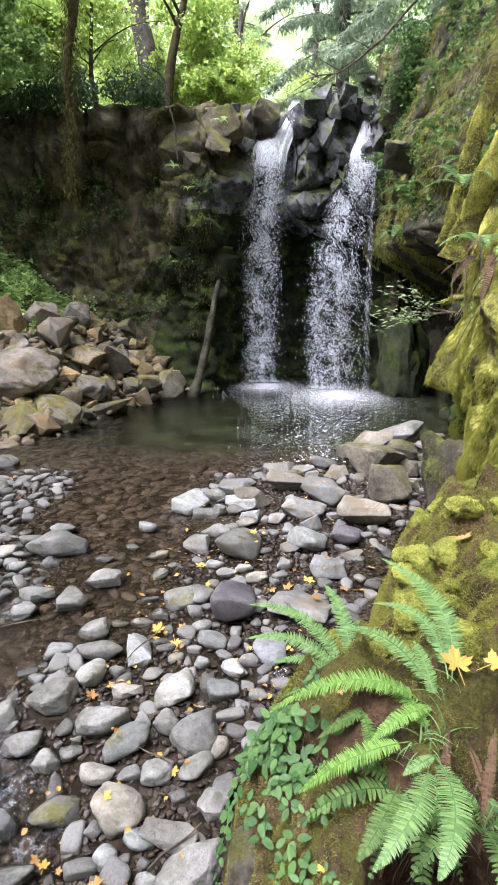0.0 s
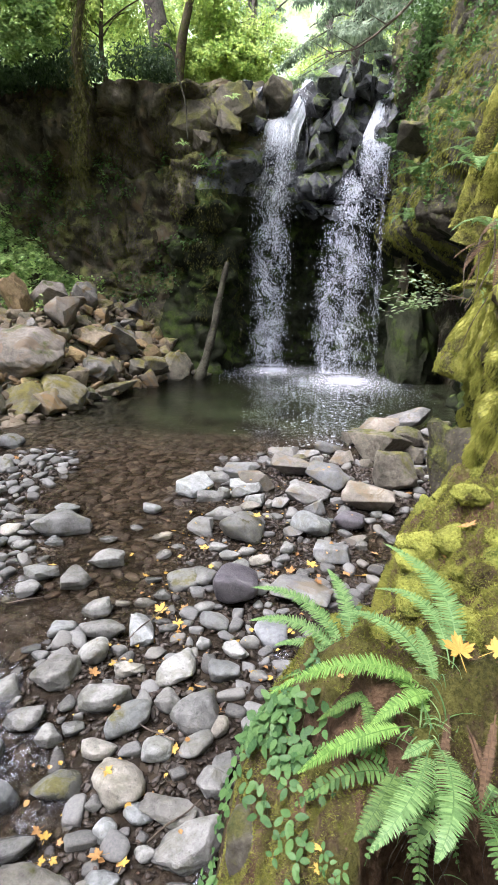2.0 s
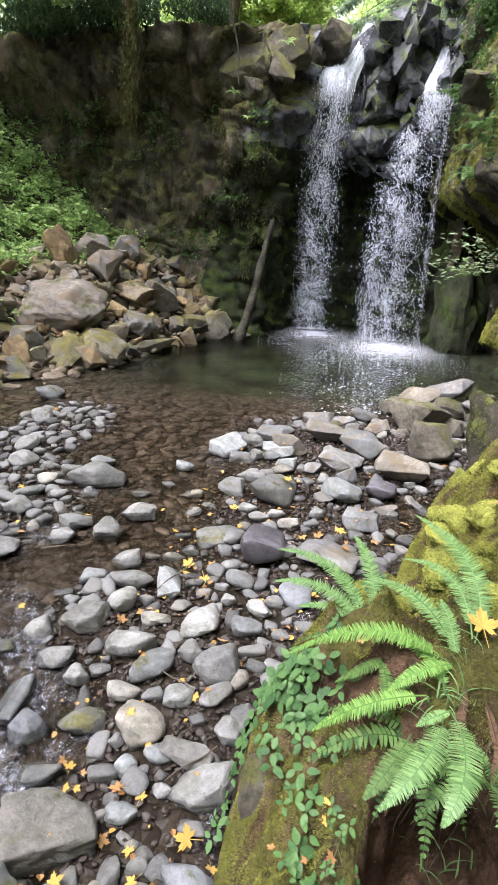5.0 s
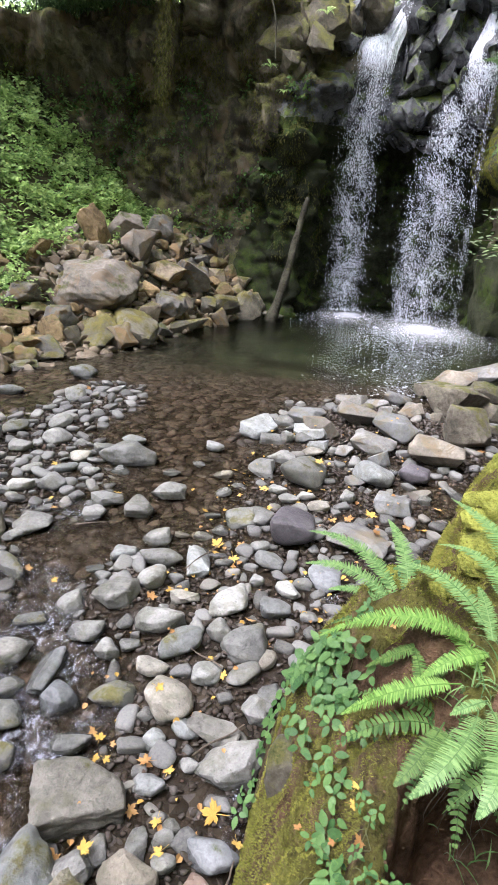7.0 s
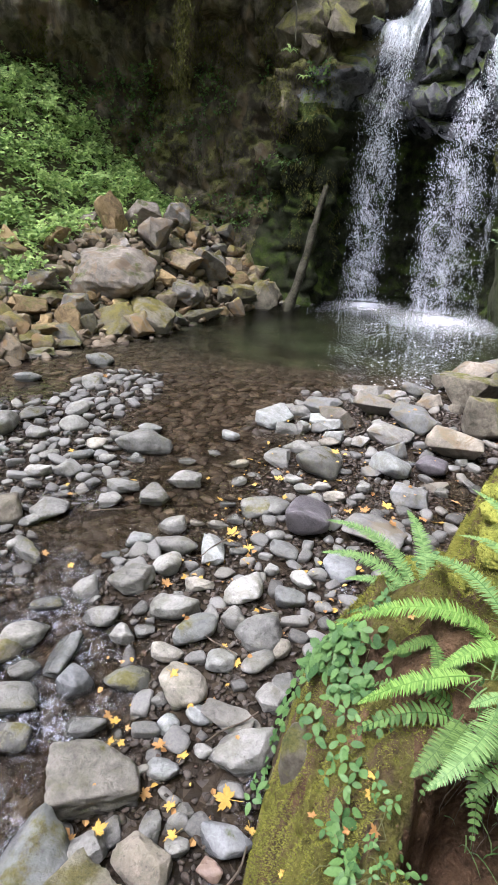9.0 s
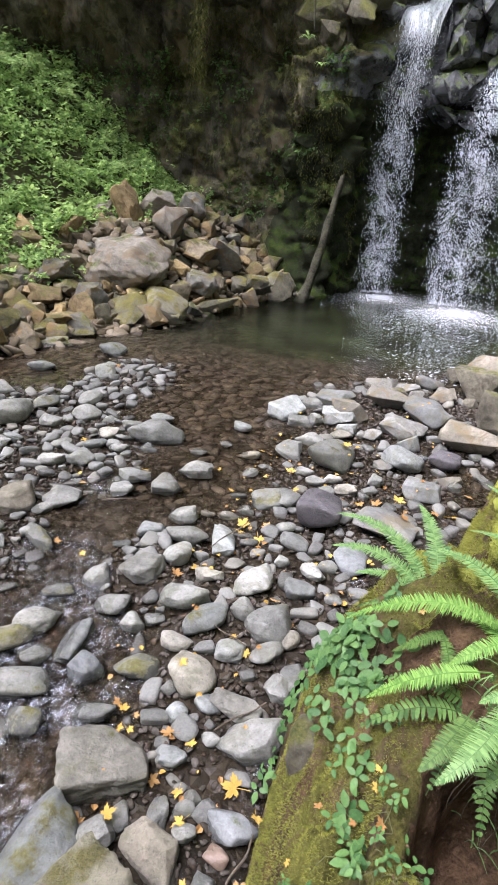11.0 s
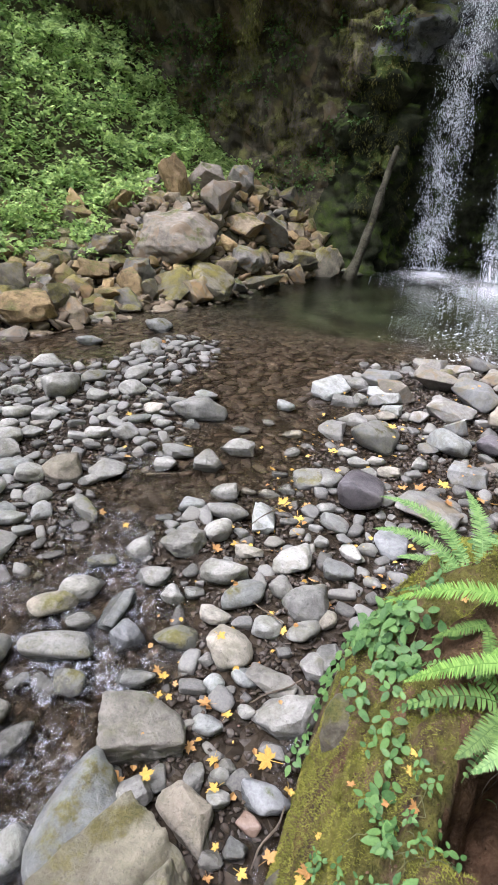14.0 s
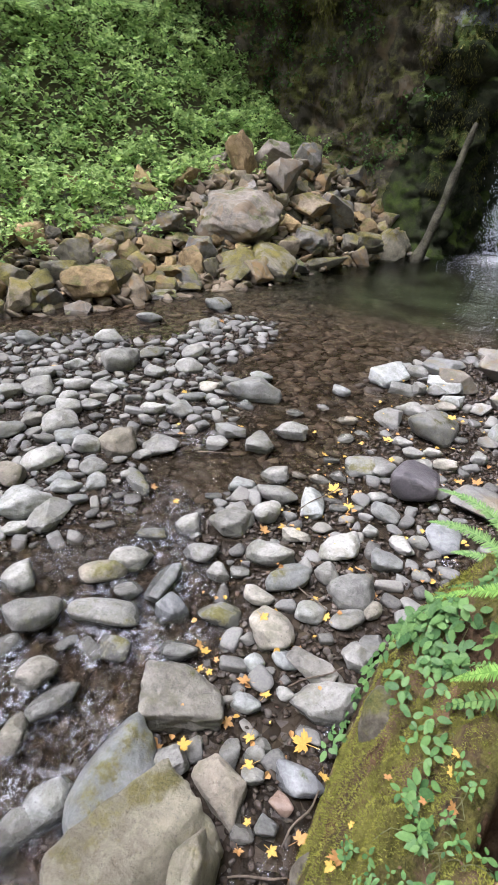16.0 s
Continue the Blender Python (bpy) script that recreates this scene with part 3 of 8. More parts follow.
# the mossy bank beside the camera
bx, by = np.arange(-0.32, 2.9, 0.022), np.arange(-6.0, 5.4, 0.03)
BX, BY = np.meshgrid(bx, by, indexing="ij")
bz, be = bank_height(BX, BY)
bp = np.stack([BX, BY, bz], -1).reshape(-1, 3)
lump = (0.16 * vfbm(bp, 2.3, 11, 3) + 0.10 * vfbm(bp, 7.0, 12, 4, 0.6)).reshape(BX.shape)
bz = bz + smooth_step(be, 0.0, 0.3) * lump - 0.04
bank = thing("bank", "mossy earth and rock bank above the stream", "bank", kind="structure",
             data=mesh_np("bank", np.stack([BX + 0.06 * lump * smooth_step(be, 0, .2), BY, bz], -1).reshape(-1, 3), grid_faces(len(bx), len(by)), M_BANK))
bank.data.materials.append(M_EARTH)
bare = hollow(BX, BY)[:-1, :-1] + 0.35 * vfbm(bp, 3.5, 17, 3).reshape(BX.shape)[:-1, :-1] + 0.55 * bump_at(BX, BY, 0.52, 1.72, 0.13, 0.3)[:-1, :-1]
bank.data.polygons.foreach_set("material_index", (bare > 0.2).ravel().astype(np.int32))


def bank_top(x, y):
    """Height of the bank's uneven surface."""
    i = min(max((x - bx[0]) / 0.022, 0), len(bx) - 2.001)
    j = min(max((y - by[0]) / 0.03, 0), len(by) - 2.001)
    a, b, u, w = int(i), int(j), i % 1, j % 1
    return float((bz[a, b] * (1 - u) + bz[a + 1, b] * u) * (1 - w) + (bz[a, b + 1] * (1 - u) + bz[a + 1, b + 1] * u) * w)


# water: one sheet over the bed
wx, wy = axis([-12.0, (6.8, 0.4)]), axis([-8.0, (20.6, 0.4)])
WX, WY = np.meshgrid(wx, wy, indexing="ij")
water = thing("water", "clear shallow stream and dark pool with small ripples", "water", kind="structure",
              data=mesh_np("water", np.stack([WX, WY, 0 * WX], -1).reshape(-1, 3), grid_faces(len(wx), len(wy)), M_WATER))
water.visible_shadow = False


# ---- cliffs ----
def cliff_sheet(name, line, top, push, mat, label, step=0.11, block=0.8, relief=0.22, seed=0, foot=-0.6, drape=0.0):
    """A rock face along a plan line (its open side on the right of the line as it runs).
    top(s), push(s, z): rim height and how far the face stands out, for s along the line in metres."""
    pts = np.array(line, float)
    seg = np.r_[0, np.cumsum(np.hypot(*np.diff(pts, axis=0).T))]
    s = np.arange(0, seg[-1], step)
    px, py = np.interp(s, seg, pts[:, 0]), np.interp(s, seg, pts[:, 1])
    k = np.ones(9) / 9
    px, py = (np.convolve(np.pad(c, 4, mode="edge"), k, "valid") for c in (px, py))
    tx, ty = np.gradient(px), np.gradient(py)
    ln = np.hypot(tx, ty)
    nx, ny = ty / ln, -tx / ln
    tops = np.array([top(x, y) for x, y in zip(px, py)])
    rows = int((tops.max() - foot) / step)
    u = np.linspace(0, 1, rows)
    z = foot + (tops[:, None] - foot) * u[None]
    P = np.stack([px[:, None] + 0 * z, py[:, None] + 0 * z, z], -1)
    out = push(P[..., 0], P[..., 1], z)
    flat = P.reshape(-1, 3)
    warp = flat + 0.25 * np.stack([vfbm(flat, 0.7, seed + 50 + i, 3) for i in range(3)], 1)
    lv1, j1 = facets(warp * (1, 1, 0.8), block, seed + 20)
    lv2, j2 = facets(warp, block * 0.36, seed + 30)
    lv3, j3 = facets(warp, block * 0.15, seed + 40)
    d = 0.22 * relief * lv3 - 0.02 * (1 - j3) + relief * (lv1 * 0.8 + 0.35 * lv2) * 1.0 - 0.10 * (1 - j1) - 0.035 * (1 - j2) + 0.35 * relief * vfbm(flat, 1.6, seed + 9)
    if drape:
        near = 1 - smooth_step(flat[:, 1], 9.5, 11.5)
        slant = flat + np.stack([0 * flat[:, 0], 0.45 * flat[:, 2], 0 * flat[:, 0]], 1)
        fold = 0.35 - np.abs(vfbm(slant * (1, 1, 0.25), 2.2, seed + 70, 4, 0.6)) - 0.6 * np.abs(vnoise(slant * (1, 1, 0.3), 6.0, seed + 75))
        d = d * (1 - 0.5 * near) + (drape * fold * 2.2 + 0.05 * vfbm(flat, 5.0, seed + 77, 2)) * near
    out = out + d.reshape(out.shape)
    X, Y = P[..., 0] + nx[:, None] * out, P[..., 1] + ny[:, None] * out
    Z = z + 0.12 * vfbm(flat, 0.9, seed + 5, 3).reshape(z.shape)
    # the rim runs back as a ledge
    back = [np.stack([X[:, -1] - nx * b, Y[:, -1] - ny * b, Z[:, -1] + r + 0.15 * vfbm(np.stack([X[:, -1], Y[:, -1], 0 * s + b], 1), 1.2, seed, 3)], -1)[:, None]
            for b, r in ((0.4, 0.08), (1.0, 0.12), (1.8, 0.1), (3.0, 0.0), (6.0, -0.3))]
    V = np.concatenate([np.stack([X, Y, Z], -1)] + back, 1)
    me = mesh_np(name, V.reshape(-1, 3), grid_faces(*V.shape[:2])[:, ::-1], mat)
    ob = thing(name, label, "cliff", kind="structure", data=me)
    return ob, V


def back_top(x, y):
    return float(np.interp(x, (-14, -9, -6, -3, -1.6, -0.3, 0.4, 1.0, 1.3, 2.0, 3.3, 3.9, 4.2, 4.7), (7.6, 8.0, 8.2, 8.1, 8.05, 8.5, 8.65, 8.5, 8.6, 8.95, 9.1, 8.7, 9.0, 9.6)))


def back_push(x, y, z):
    left = 1 - smooth_step(x, -3.2, -2.0)
    fall = smooth_step(x, -0.8, 0.2)
    d = left * (-0.55 * smooth_step(z, 1.5, 3.5) + 1.0 * smooth_step(z, 5.8, 7.6) + 0.5 * (1 - smooth_step(z, 0.5, 2.2)))
    d = d + fall * (1.35 * smooth_step(z, 5.0, 5.5) - 0.35 * smooth_step(z, 7.0, 9.0))
    d = d + (1 - left) * (1 - fall) * (0.35 * smooth_step(z, 4.0, 5.0) - 0.5 * smooth_step(z, 6.0, 8.5))
    return d


cliff_back, BACK_V = cliff_sheet(
    "cliff_back", [(-16, 12.5), (-12, 16.5), (-9.5, 18.4), (-8, 18.7), (-6, 18.4), (-4, 18.1), (-2.7, 17.8), (-1.75, 17.4), (-1.0, 17.7), (-0.6, 18.8), (-0.2, 20.0), (0.5, 20.7), (1.5, 20.9), (3.0, 20.8), (4.3, 20.2), (4.9, 18.9)],
    back_top, back_push, M_CLIFF, "dark undercut rock wall with brown stains and thin moss", block=1.25, relief=0.36, seed=100)
cliff_back.data.materials.append(M_BASALT)
col_x = BACK_V[:-1, :-1, 0].ravel()
row_z = BACK_V[:-1, :-1, 2].ravel()
cliff_back.data.materials.append(M_RECESS_SHADE)
# wet basalt above; below the overhang the shade-dark colour
wet_shade_face = (col_x > np.where(row_z > 6.2, -0.55, np.interp(row_z, (1.0, 3.0, 4.6, 6.2), (-3.3, -3.0, -2.4, -1.7))) + 0.08 * np.sin(row_z * 3)) & (col_x < 4.6)
cliff_back.data.polygons.foreach_set("material_index", np.where(wet_shade_face, np.where(row_z < 5.3, 2, 1), 0).astype(np.int32))


def right_top(x, y):
    return float(np.interp(y, (2.5, 5.0, 8.0, 12.0, 16.0, 19.0), (5.5, 6.5, 8.0, 10.5, 10.5, 9.8)))


def right_push(x, y, z):
    lean_at = np.interp(y, (3, 8, 12, 18), (2.4, 3.0, 5.5, 8.0))
    d = -np.interp(y, (3, 8, 12, 18), (0.8, 0.46, 0.35, 0.2)) * np.maximum(z - lean_at, 0)
    nose = np.exp(-np.abs((y - 8.1) / 1.0) ** 3)
    d = d + nose * (0.78 * smooth_step(z, 1.38, 1.58) * (1 - 0.75 * smooth_step(z, 1.6, 3.0)) - 0.35)
    far = smooth_step(y, 11.5, 13.0)
    d = d + far * (2.0 * smooth_step(z, 2.8, 4.4) - 1.3 - 0.5 * smooth_step(z, 6, 8.5))
    return d


cliff_right, RIGHT_V = cliff_sheet(
    "cliff_right", [(4.3, 22.5), (4.55, 20.5), (4.7, 18.0), (4.55, 15.0), (4.35, 12.5), (3.9, 10.2), (3.25, 8.6), (2.95, 7.4), (2.55, 6.2), (2.15, 5.2), (2.0, 4.2), (2.3, 2.8), (2.6, 0.5), (2.6, -3), (2.7, -8)],
    right_top, right_push, M_MOSSWALL, "moss-covered rock wall hung with ferns and roots", block=0.7, relief=0.15, seed=200, step=0.08, drape=0.06)

cliff_right.data.materials.append(M_MOSSFULL)
cliff_right.data.materials.append(M_RECESS_SHADE)
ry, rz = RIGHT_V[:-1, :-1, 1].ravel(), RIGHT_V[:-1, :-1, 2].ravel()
# undercut parts of this wall get the shade put into their colour too
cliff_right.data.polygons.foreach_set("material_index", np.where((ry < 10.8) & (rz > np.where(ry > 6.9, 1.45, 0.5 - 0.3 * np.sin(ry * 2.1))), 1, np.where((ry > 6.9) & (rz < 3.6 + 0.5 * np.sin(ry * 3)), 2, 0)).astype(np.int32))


# ---- waterfalls ----
DROP_V = np.array([[0.94, 0, -0.33], [-0.47, 0.82, -0.33], [-0.47, -0.82, -0.33], [0, 0, 1.0]])
DROP_F = np.array([[0, 2, 1], [0, 1, 3], [1, 2, 3], [2, 0, 3]])


def drops(c, r, stretch, mat, name):
    """Drops of water at c, radius r, drawn out downward by stretch."""
    v = c[:, None] + DROP_V[None] * np.stack([r, r, r * stretch], 1)[:, None]
    f = DROP_F[None] + (np.arange(len(c)) * 4)[:, None, None]
    return mesh_np(name, v.reshape(-1, 3), f.reshape(-1, 3), mat, smooth=False)


def fall_thing(label, strands, seed):
    """A fall of several strands, each (path of (x, y, z), half widths, drops, veil material or None)."""
    rng = np.random.default_rng(seed)
    root = thing("waterfall", label, "waterfall", group="twin falls")
    for pick, (path, widths, n, mat) in enumerate(strands):
        pts, wid = np.array(path, float), np.array(widths, float)
        seg = np.r_[0, np.cumsum(np.linalg.norm(np.diff(pts, axis=0), axis=1))]
        s = np.arange(0, seg[-1], 0.06)
        C = np.stack([np.interp(s, seg, pts[:, i]) for i in range(3)], 1)
        W = np.interp(s, seg, wid)
        k = np.ones(5) / 5
        C = np.stack([np.convolve(np.pad(c, 2, mode="edge"), k, "valid") for c in C.T], 1)
        across = np.linspace(-1, 1, 27)
        for layer in range(2 if mat else 0):
            wob = 0.10 * np.array([[noise.noise((a * 3 + 9 * layer, q * 0.9, seed + pick)) for a in across] for q in s])
            x = C[:, None, 0] + W[:, None] * across[None] * (1.0 - 0.1 * layer) * (1 + 0.5 * wob)
            y = C[:, None, 1] + 0.13 * layer + wob + 0.15 * across[None] ** 2
            z = C[:, None, 2] + 0 * x + 0.05 * wob
            v = np.stack([x, y, z], -1)
            part("veil", mesh_np("veil", v.reshape(-1, 3), grid_faces(*v.shape[:2]), mat), root)
        q = seg[-1] * rng.random(n)
        lanes = rng.uniform(-1.0, 1.0, 40)
        a = lanes[rng.integers(0, 40, n)] + rng.normal(0, 0.13, n) + 0.10 * np.sin(q * 1.3 + seed)
        loose = rng.random(n) < 0.7
        a[loose] = rng.normal(0, 0.48, loose.sum())
        c = np.stack([np.interp(q, s, C[:, i]) for i in range(3)], 1)
        c[:, 0] += a * np.interp(q, s, W)
        c[:, 1] += rng.normal(-0.04, 0.13, n)
        torn = vfbm(c * (1.0, 0.3, 0.7), 3.6, seed + 5, 3, 0.7) + 0.7 * rng.normal(size=n)
        c = c[torn > 0.0]
        r = 0.0045 + 0.0125 * rng.random(len(c)) ** 2.8
        part("spray", drops(c, r, rng.uniform(1.0, 3.0, len(c)), m_drop, "spray"), root, kind="stuff")
    return root


fall_thing("white waterfall splitting over a ledge into the pool", [
    ([(1.4, 19.7, 8.95), (1.21, 19.2, 8.29), (0.95, 18.95, 7.68), (0.8, 18.8, 7.4), (0.7, 18.7, 6.9)], [0.16, 0.2, 0.3, 0.34, 0.3], 4000, M_FALL_DENSE),
    ([(0.62, 18.95, 7.66), (0.55, 18.75, 7.45), (0.47, 18.7, 6.67), (0.4, 18.6, 6.35), (0.30, 18.7, 4.23), (0.31, 18.65, 2.0), (0.31, 18.6, 0.0)], [0.46, 0.54, 0.58, 0.6, 0.56, 0.55, 0.57], 32000, M_FALL_DENSE)], 3)
fall_thing("white waterfall fanning out from a narrow lip", [
    ([(3.83, 19.7, 9.07), (3.67, 19.2, 8.55), (3.56, 18.9, 7.91), (3.4, 18.7, 7.23), (3.38, 18.5, 6.5)], [0.07, 0.11, 0.2, 0.34, 0.5], 7000, M_FALL_DENSE),
    ([(3.5, 18.55, 6.9), (3.3, 18.45, 6.3), (2.95, 18.3, 5.65), (2.64, 18.0, 4.18), (2.5, 17.7, 2.29), (2.46, 17.2, 0.0)], [0.3, 0.46, 0.58, 0.68, 0.72, 0.66], 38000, M_FALL_DENSE),
    ([(3.75, 18.4, 6.6), (3.69, 18.2, 5.03), (3.65, 17.9, 2.63), (3.63, 17.4, 0.0)], [0.05, 0.07, 0.11, 0.14], 2200, M_FALL),
    ([(3.3, 18.5, 6.2), (3.3, 18.3, 5.0), (3.25, 18.0, 2.63), (3.2, 17.5, 0.0)], [0.25, 0.28, 0.3, 0.3], 2600, None)], 4)


def froth_material(name, cx, cy, rx, ry):
    """White froth, dense where the fall lands and thinning outward into scattered bubbles."""
    m, nt, nd, lk, bs = nodes_of(name)
    bs.inputs["Base Color"].default_value = (0.93, 0.96, 0.98, 1)
    bs.inputs["Roughness"].default_value = 0.5
    shift = nd.new("ShaderNodeMapping")
    shift.vector_type = "TEXTURE"
    shift.inputs["Location"].default_value, shift.inputs["Scale"].default_value = (cx, cy, 0), (rx, ry, 1e3)
    lk.new(nd.new("ShaderNodeNewGeometry").outputs["Position"], shift.inputs["Vector"])
    far = nd.new("ShaderNodeVectorMath")
    far.operation = "LENGTH"
    lk.new(shift.outputs["Vector"], far.inputs[0])
    v = math_node(nt, "ADD", math_node(nt, "MULTIPLY", noise_node(nt, 7, 6, 0.75, stretch=(1, 1.6, 1)), 1.1), math_node(nt, "MULTIPLY", far.outputs["Value"], -1.15))
    fac = math_node(nt, "MULTIPLY", step_node(nt, v, -0.55, 1.0), 0.5)
    tr = nd.new("ShaderNodeBsdfTransparent")
    mx = nd.new("ShaderNodeMixShader")
    lk.new(fac, mx.inputs[0])
    lk.new(tr.outputs[0], mx.inputs[1])
    lk.new(bs.outputs[0], mx.inputs[2])
    lk.new(mx.outputs[0], nd["Material Output"].inputs["Surface"])
    return m


def foam_patch(cx, cy, rx, ry, seed, n):
    """Churned white water where a fall lands: a low swell of froth and loose bubbles."""
    rng = np.random.default_rng(seed)
    root = thing("foam", "white froth spreading on the pool under the fall", "foam")
    g = np.linspace(-1, 1, 60)
    A, B = np.meshgrid(g, g, indexing="ij")
    q = np.hypot(A, B)
    z = 0.012 + 0.03 * np.exp(-(q * 2.4) ** 2) * (1 + 0.6 * vfbm(np.stack([A, B, 0 * A], -1).reshape(-1, 3), 4.0, seed, 3).reshape(q.shape))
    V = np.stack([cx + rx * A, cy + ry * B, z], -1)
    part("froth", mesh_np("froth", V.reshape(-1, 3), grid_faces(60, 60), froth_material("froth", cx, cy, rx, ry)), root)
    a, q = rng.uniform(0, 2 * np.pi, n), rng.random(n) ** 0.5 + np.abs(rng.normal(0, 0.15, n))
    c = np.stack([cx + rx * q * np.cos(a), cy + ry * q * np.sin(a), 0.01 + 0.10 * np.exp(-(q * 2.5) ** 2) * rng.random(n)], 1)
    part("bubbles", drops(c, rng.uniform(0.003, 0.008, n), np.full(n, 0.7), m_drop, "bubbles"), root, kind="stuff")
    return root


foam_patch(0.45, 17.9, 1.5, 2.0, 5, 900)
foam_patch(2.6, 16.1, 2.1, 2.9, 6, 1200)


def riffle_material():
    """Broken running water: thin winding crests of aerated white and painted sky glints, clear between them."""
    m, nt, nd, lk, bs = nodes_of("riffle")
    bs.inputs["Base Color"].default_value = (0.74, 0.76, 0.84, 1)
    bs.inputs["Roughness"].default_value = 0.25
    crest = None
    for scale, wide in ((10.0, 0.014), (21.0, 0.02), (44.0, 0.028)):
        n = noise_node(nt, scale, 2, 0.5, stretch=(1.35, 0.75, 1.0), distortion=1.6)
        line = math_node(nt, "SUBTRACT", 1.0, step_node(nt, math_node(nt, "ABSOLUTE", math_node(nt, "SUBTRACT", n, 0.5)), 0.0, wide))
        crest = line if crest is None else math_node(nt, "MAXIMUM", crest, line)
    site = nd.new("ShaderNodeSeparateXYZ")
    lk.new(nd.new("ShaderNodeNewGeometry").outputs["Position"], site.inputs[0])
    patch = step_node(nt, noise_node(nt, 3.2, 4, 0.65, distortion=0.6), 0.4, 0.66)
    torn = step_node(nt, noise_node(nt, 21.0, 3, 0.6), 0.42, 0.62)
    fac = math_node(nt, "MULTIPLY", math_node(nt, "MULTIPLY", crest, patch), math_node(nt, "MULTIPLY", torn, 0.42))
    tr = nd.new("ShaderNodeBsdfTransparent")
    mx = nd.new("ShaderNodeMixShader")
    lk.new(fac, mx.inputs[0])
    lk.new(tr.outputs[0], mx.inputs[1])
    lk.new(bs.outputs[0], mx.inputs[2])
    lk.new(mx.outputs[0], nd["Material Output"].inputs["Surface"])
    return m


M_RIFFLE = riffle_material()


def riffle(cx, cy, rx, ry, turn, seed):
    """A patch of quick water over stones, gently waved."""
    g = np.linspace(-1, 1, 36)
    A, B = np.meshgrid(g, g, indexing="ij")
    rim = np.hypot(A, B)
    A, B = A * np.sqrt(np.maximum(1 - B**2 / 2, 0)), B * np.sqrt(np.maximum(1 - A**2 / 2, 0))
    c, sn = math.cos(radians(turn)), math.sin(radians(turn))
    x, y = cx + rx * A * c - ry * B * sn, cy + rx * A * sn + ry * B * c
    z = 0.005 + 0.0012 * seed + 0.006 * np.maximum(1 - rim, 0) * vfbm(np.stack([x, y, 0 * x], -1).reshape(-1, 3), 8.0, seed, 3).reshape(x.shape)
    return thing("riffle", "white ripple lines with painted sky glints on the running water", "water", "riffles", kind="stuff",
                 data=mesh_np("riffle", np.stack([x, y, z], -1).reshape(-1, 3), grid_faces(36, 36), M_RIFFLE))


for order, patch_of_water in enumerate(((-2.05, 3.3, 0.5, 0.35, -40), (-1.55, 2.45, 0.4, 0.6, 20), (-1.6, 1.6, 0.5, 0.5, 0), (-2.2, 2.6, 0.4, 0.45, 30), (-2.6, 3.4, 0.4, 0.3, 10), (-1.95, 1.35, 0.4, 0.4, 0), (-0.15, 1.85, 0.12, 0.28, 20), (0.1, 3.75, 0.25, 0.22, 0), (-0.35, 1.3, 0.15, 0.2, 0), (-1.45, 1.25, 0.35, 0.45, 20), (-1.75, 2.1, 0.4, 0.4, 0), (-2.3, 1.9, 0.4, 0.5, 30), (-1.85, 2.95, 0.35, 0.4, 0), (-1.2, 2.2, 0.25, 0.3, 0), (-2.4, 4.4, 0.4, 0.3, 0))):
    riffle(*patch_of_water, order)

# glints on the pool, made as small white flecks lying on the water
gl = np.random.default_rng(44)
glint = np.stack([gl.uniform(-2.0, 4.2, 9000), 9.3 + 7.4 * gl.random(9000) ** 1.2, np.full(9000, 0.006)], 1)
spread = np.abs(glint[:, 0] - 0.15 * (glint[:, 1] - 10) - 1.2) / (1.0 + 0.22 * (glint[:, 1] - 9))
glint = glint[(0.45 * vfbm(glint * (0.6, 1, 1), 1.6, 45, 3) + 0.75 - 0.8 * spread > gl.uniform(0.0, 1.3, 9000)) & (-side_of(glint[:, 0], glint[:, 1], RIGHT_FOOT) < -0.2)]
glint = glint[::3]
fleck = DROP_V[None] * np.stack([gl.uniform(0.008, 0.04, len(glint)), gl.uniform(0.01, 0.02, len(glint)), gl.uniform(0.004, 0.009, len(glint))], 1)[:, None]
thing("bubbles", "white flecks that stand for glints on the pool", "foam", kind="stuff",
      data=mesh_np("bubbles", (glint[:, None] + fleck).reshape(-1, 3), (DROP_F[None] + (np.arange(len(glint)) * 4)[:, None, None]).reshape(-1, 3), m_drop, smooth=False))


# ---- stones ----
def stone_mesh(name, seed, planes, power, mat, rough=0.02, subdiv=4, boxy=0.0):
    """A stone: a soft intersection of random half-spaces, in a unit box."""
    rng = np.random.default_rng(seed)
    bm = bmesh.new()
    bmesh.ops.create_icosphere(bm, subdivisions=subdiv, radius=1.0)
    d = np.array([v.co for v in bm.verts])
    f = np.array([[v.index for v in fc.verts] for fc in bm.faces])
    bm.free()
    n = rng.normal(size=(planes, 3))
    if boxy:
        ax = np.eye(3)[rng.integers(0, 3, planes)] * rng.choice((-1, 1), planes)[:, None]
        n = n * (1 - boxy) * 0.6 + ax * boxy * 1.5
    n = np.concatenate([n, np.eye(3), -np.eye(3)])
    n /= np.linalg.norm(n, axis=1)[:, None]
    off = rng.uniform(0.7, 1.0, len(n))
    off[-6:] = rng.uniform(0.86, 1.15, 6)
    r = (np.maximum(d @ n.T, 0) / off) ** (power * 1.7)
    v = d * (r.sum(1) ** (-1.0 / (power * 1.7)))[:, None]
    v *= (1 + rough * vfbm(v, 1.7, seed, 3) + 0.5 * rough * vfbm(v, 6.0, seed + 3, 2))[:, None]
    lo, hi = v.min(0), v.max(0)
    v = (v - (lo + hi) / 2) / (hi - lo)
    return mesh_np(name, v, f, mat)


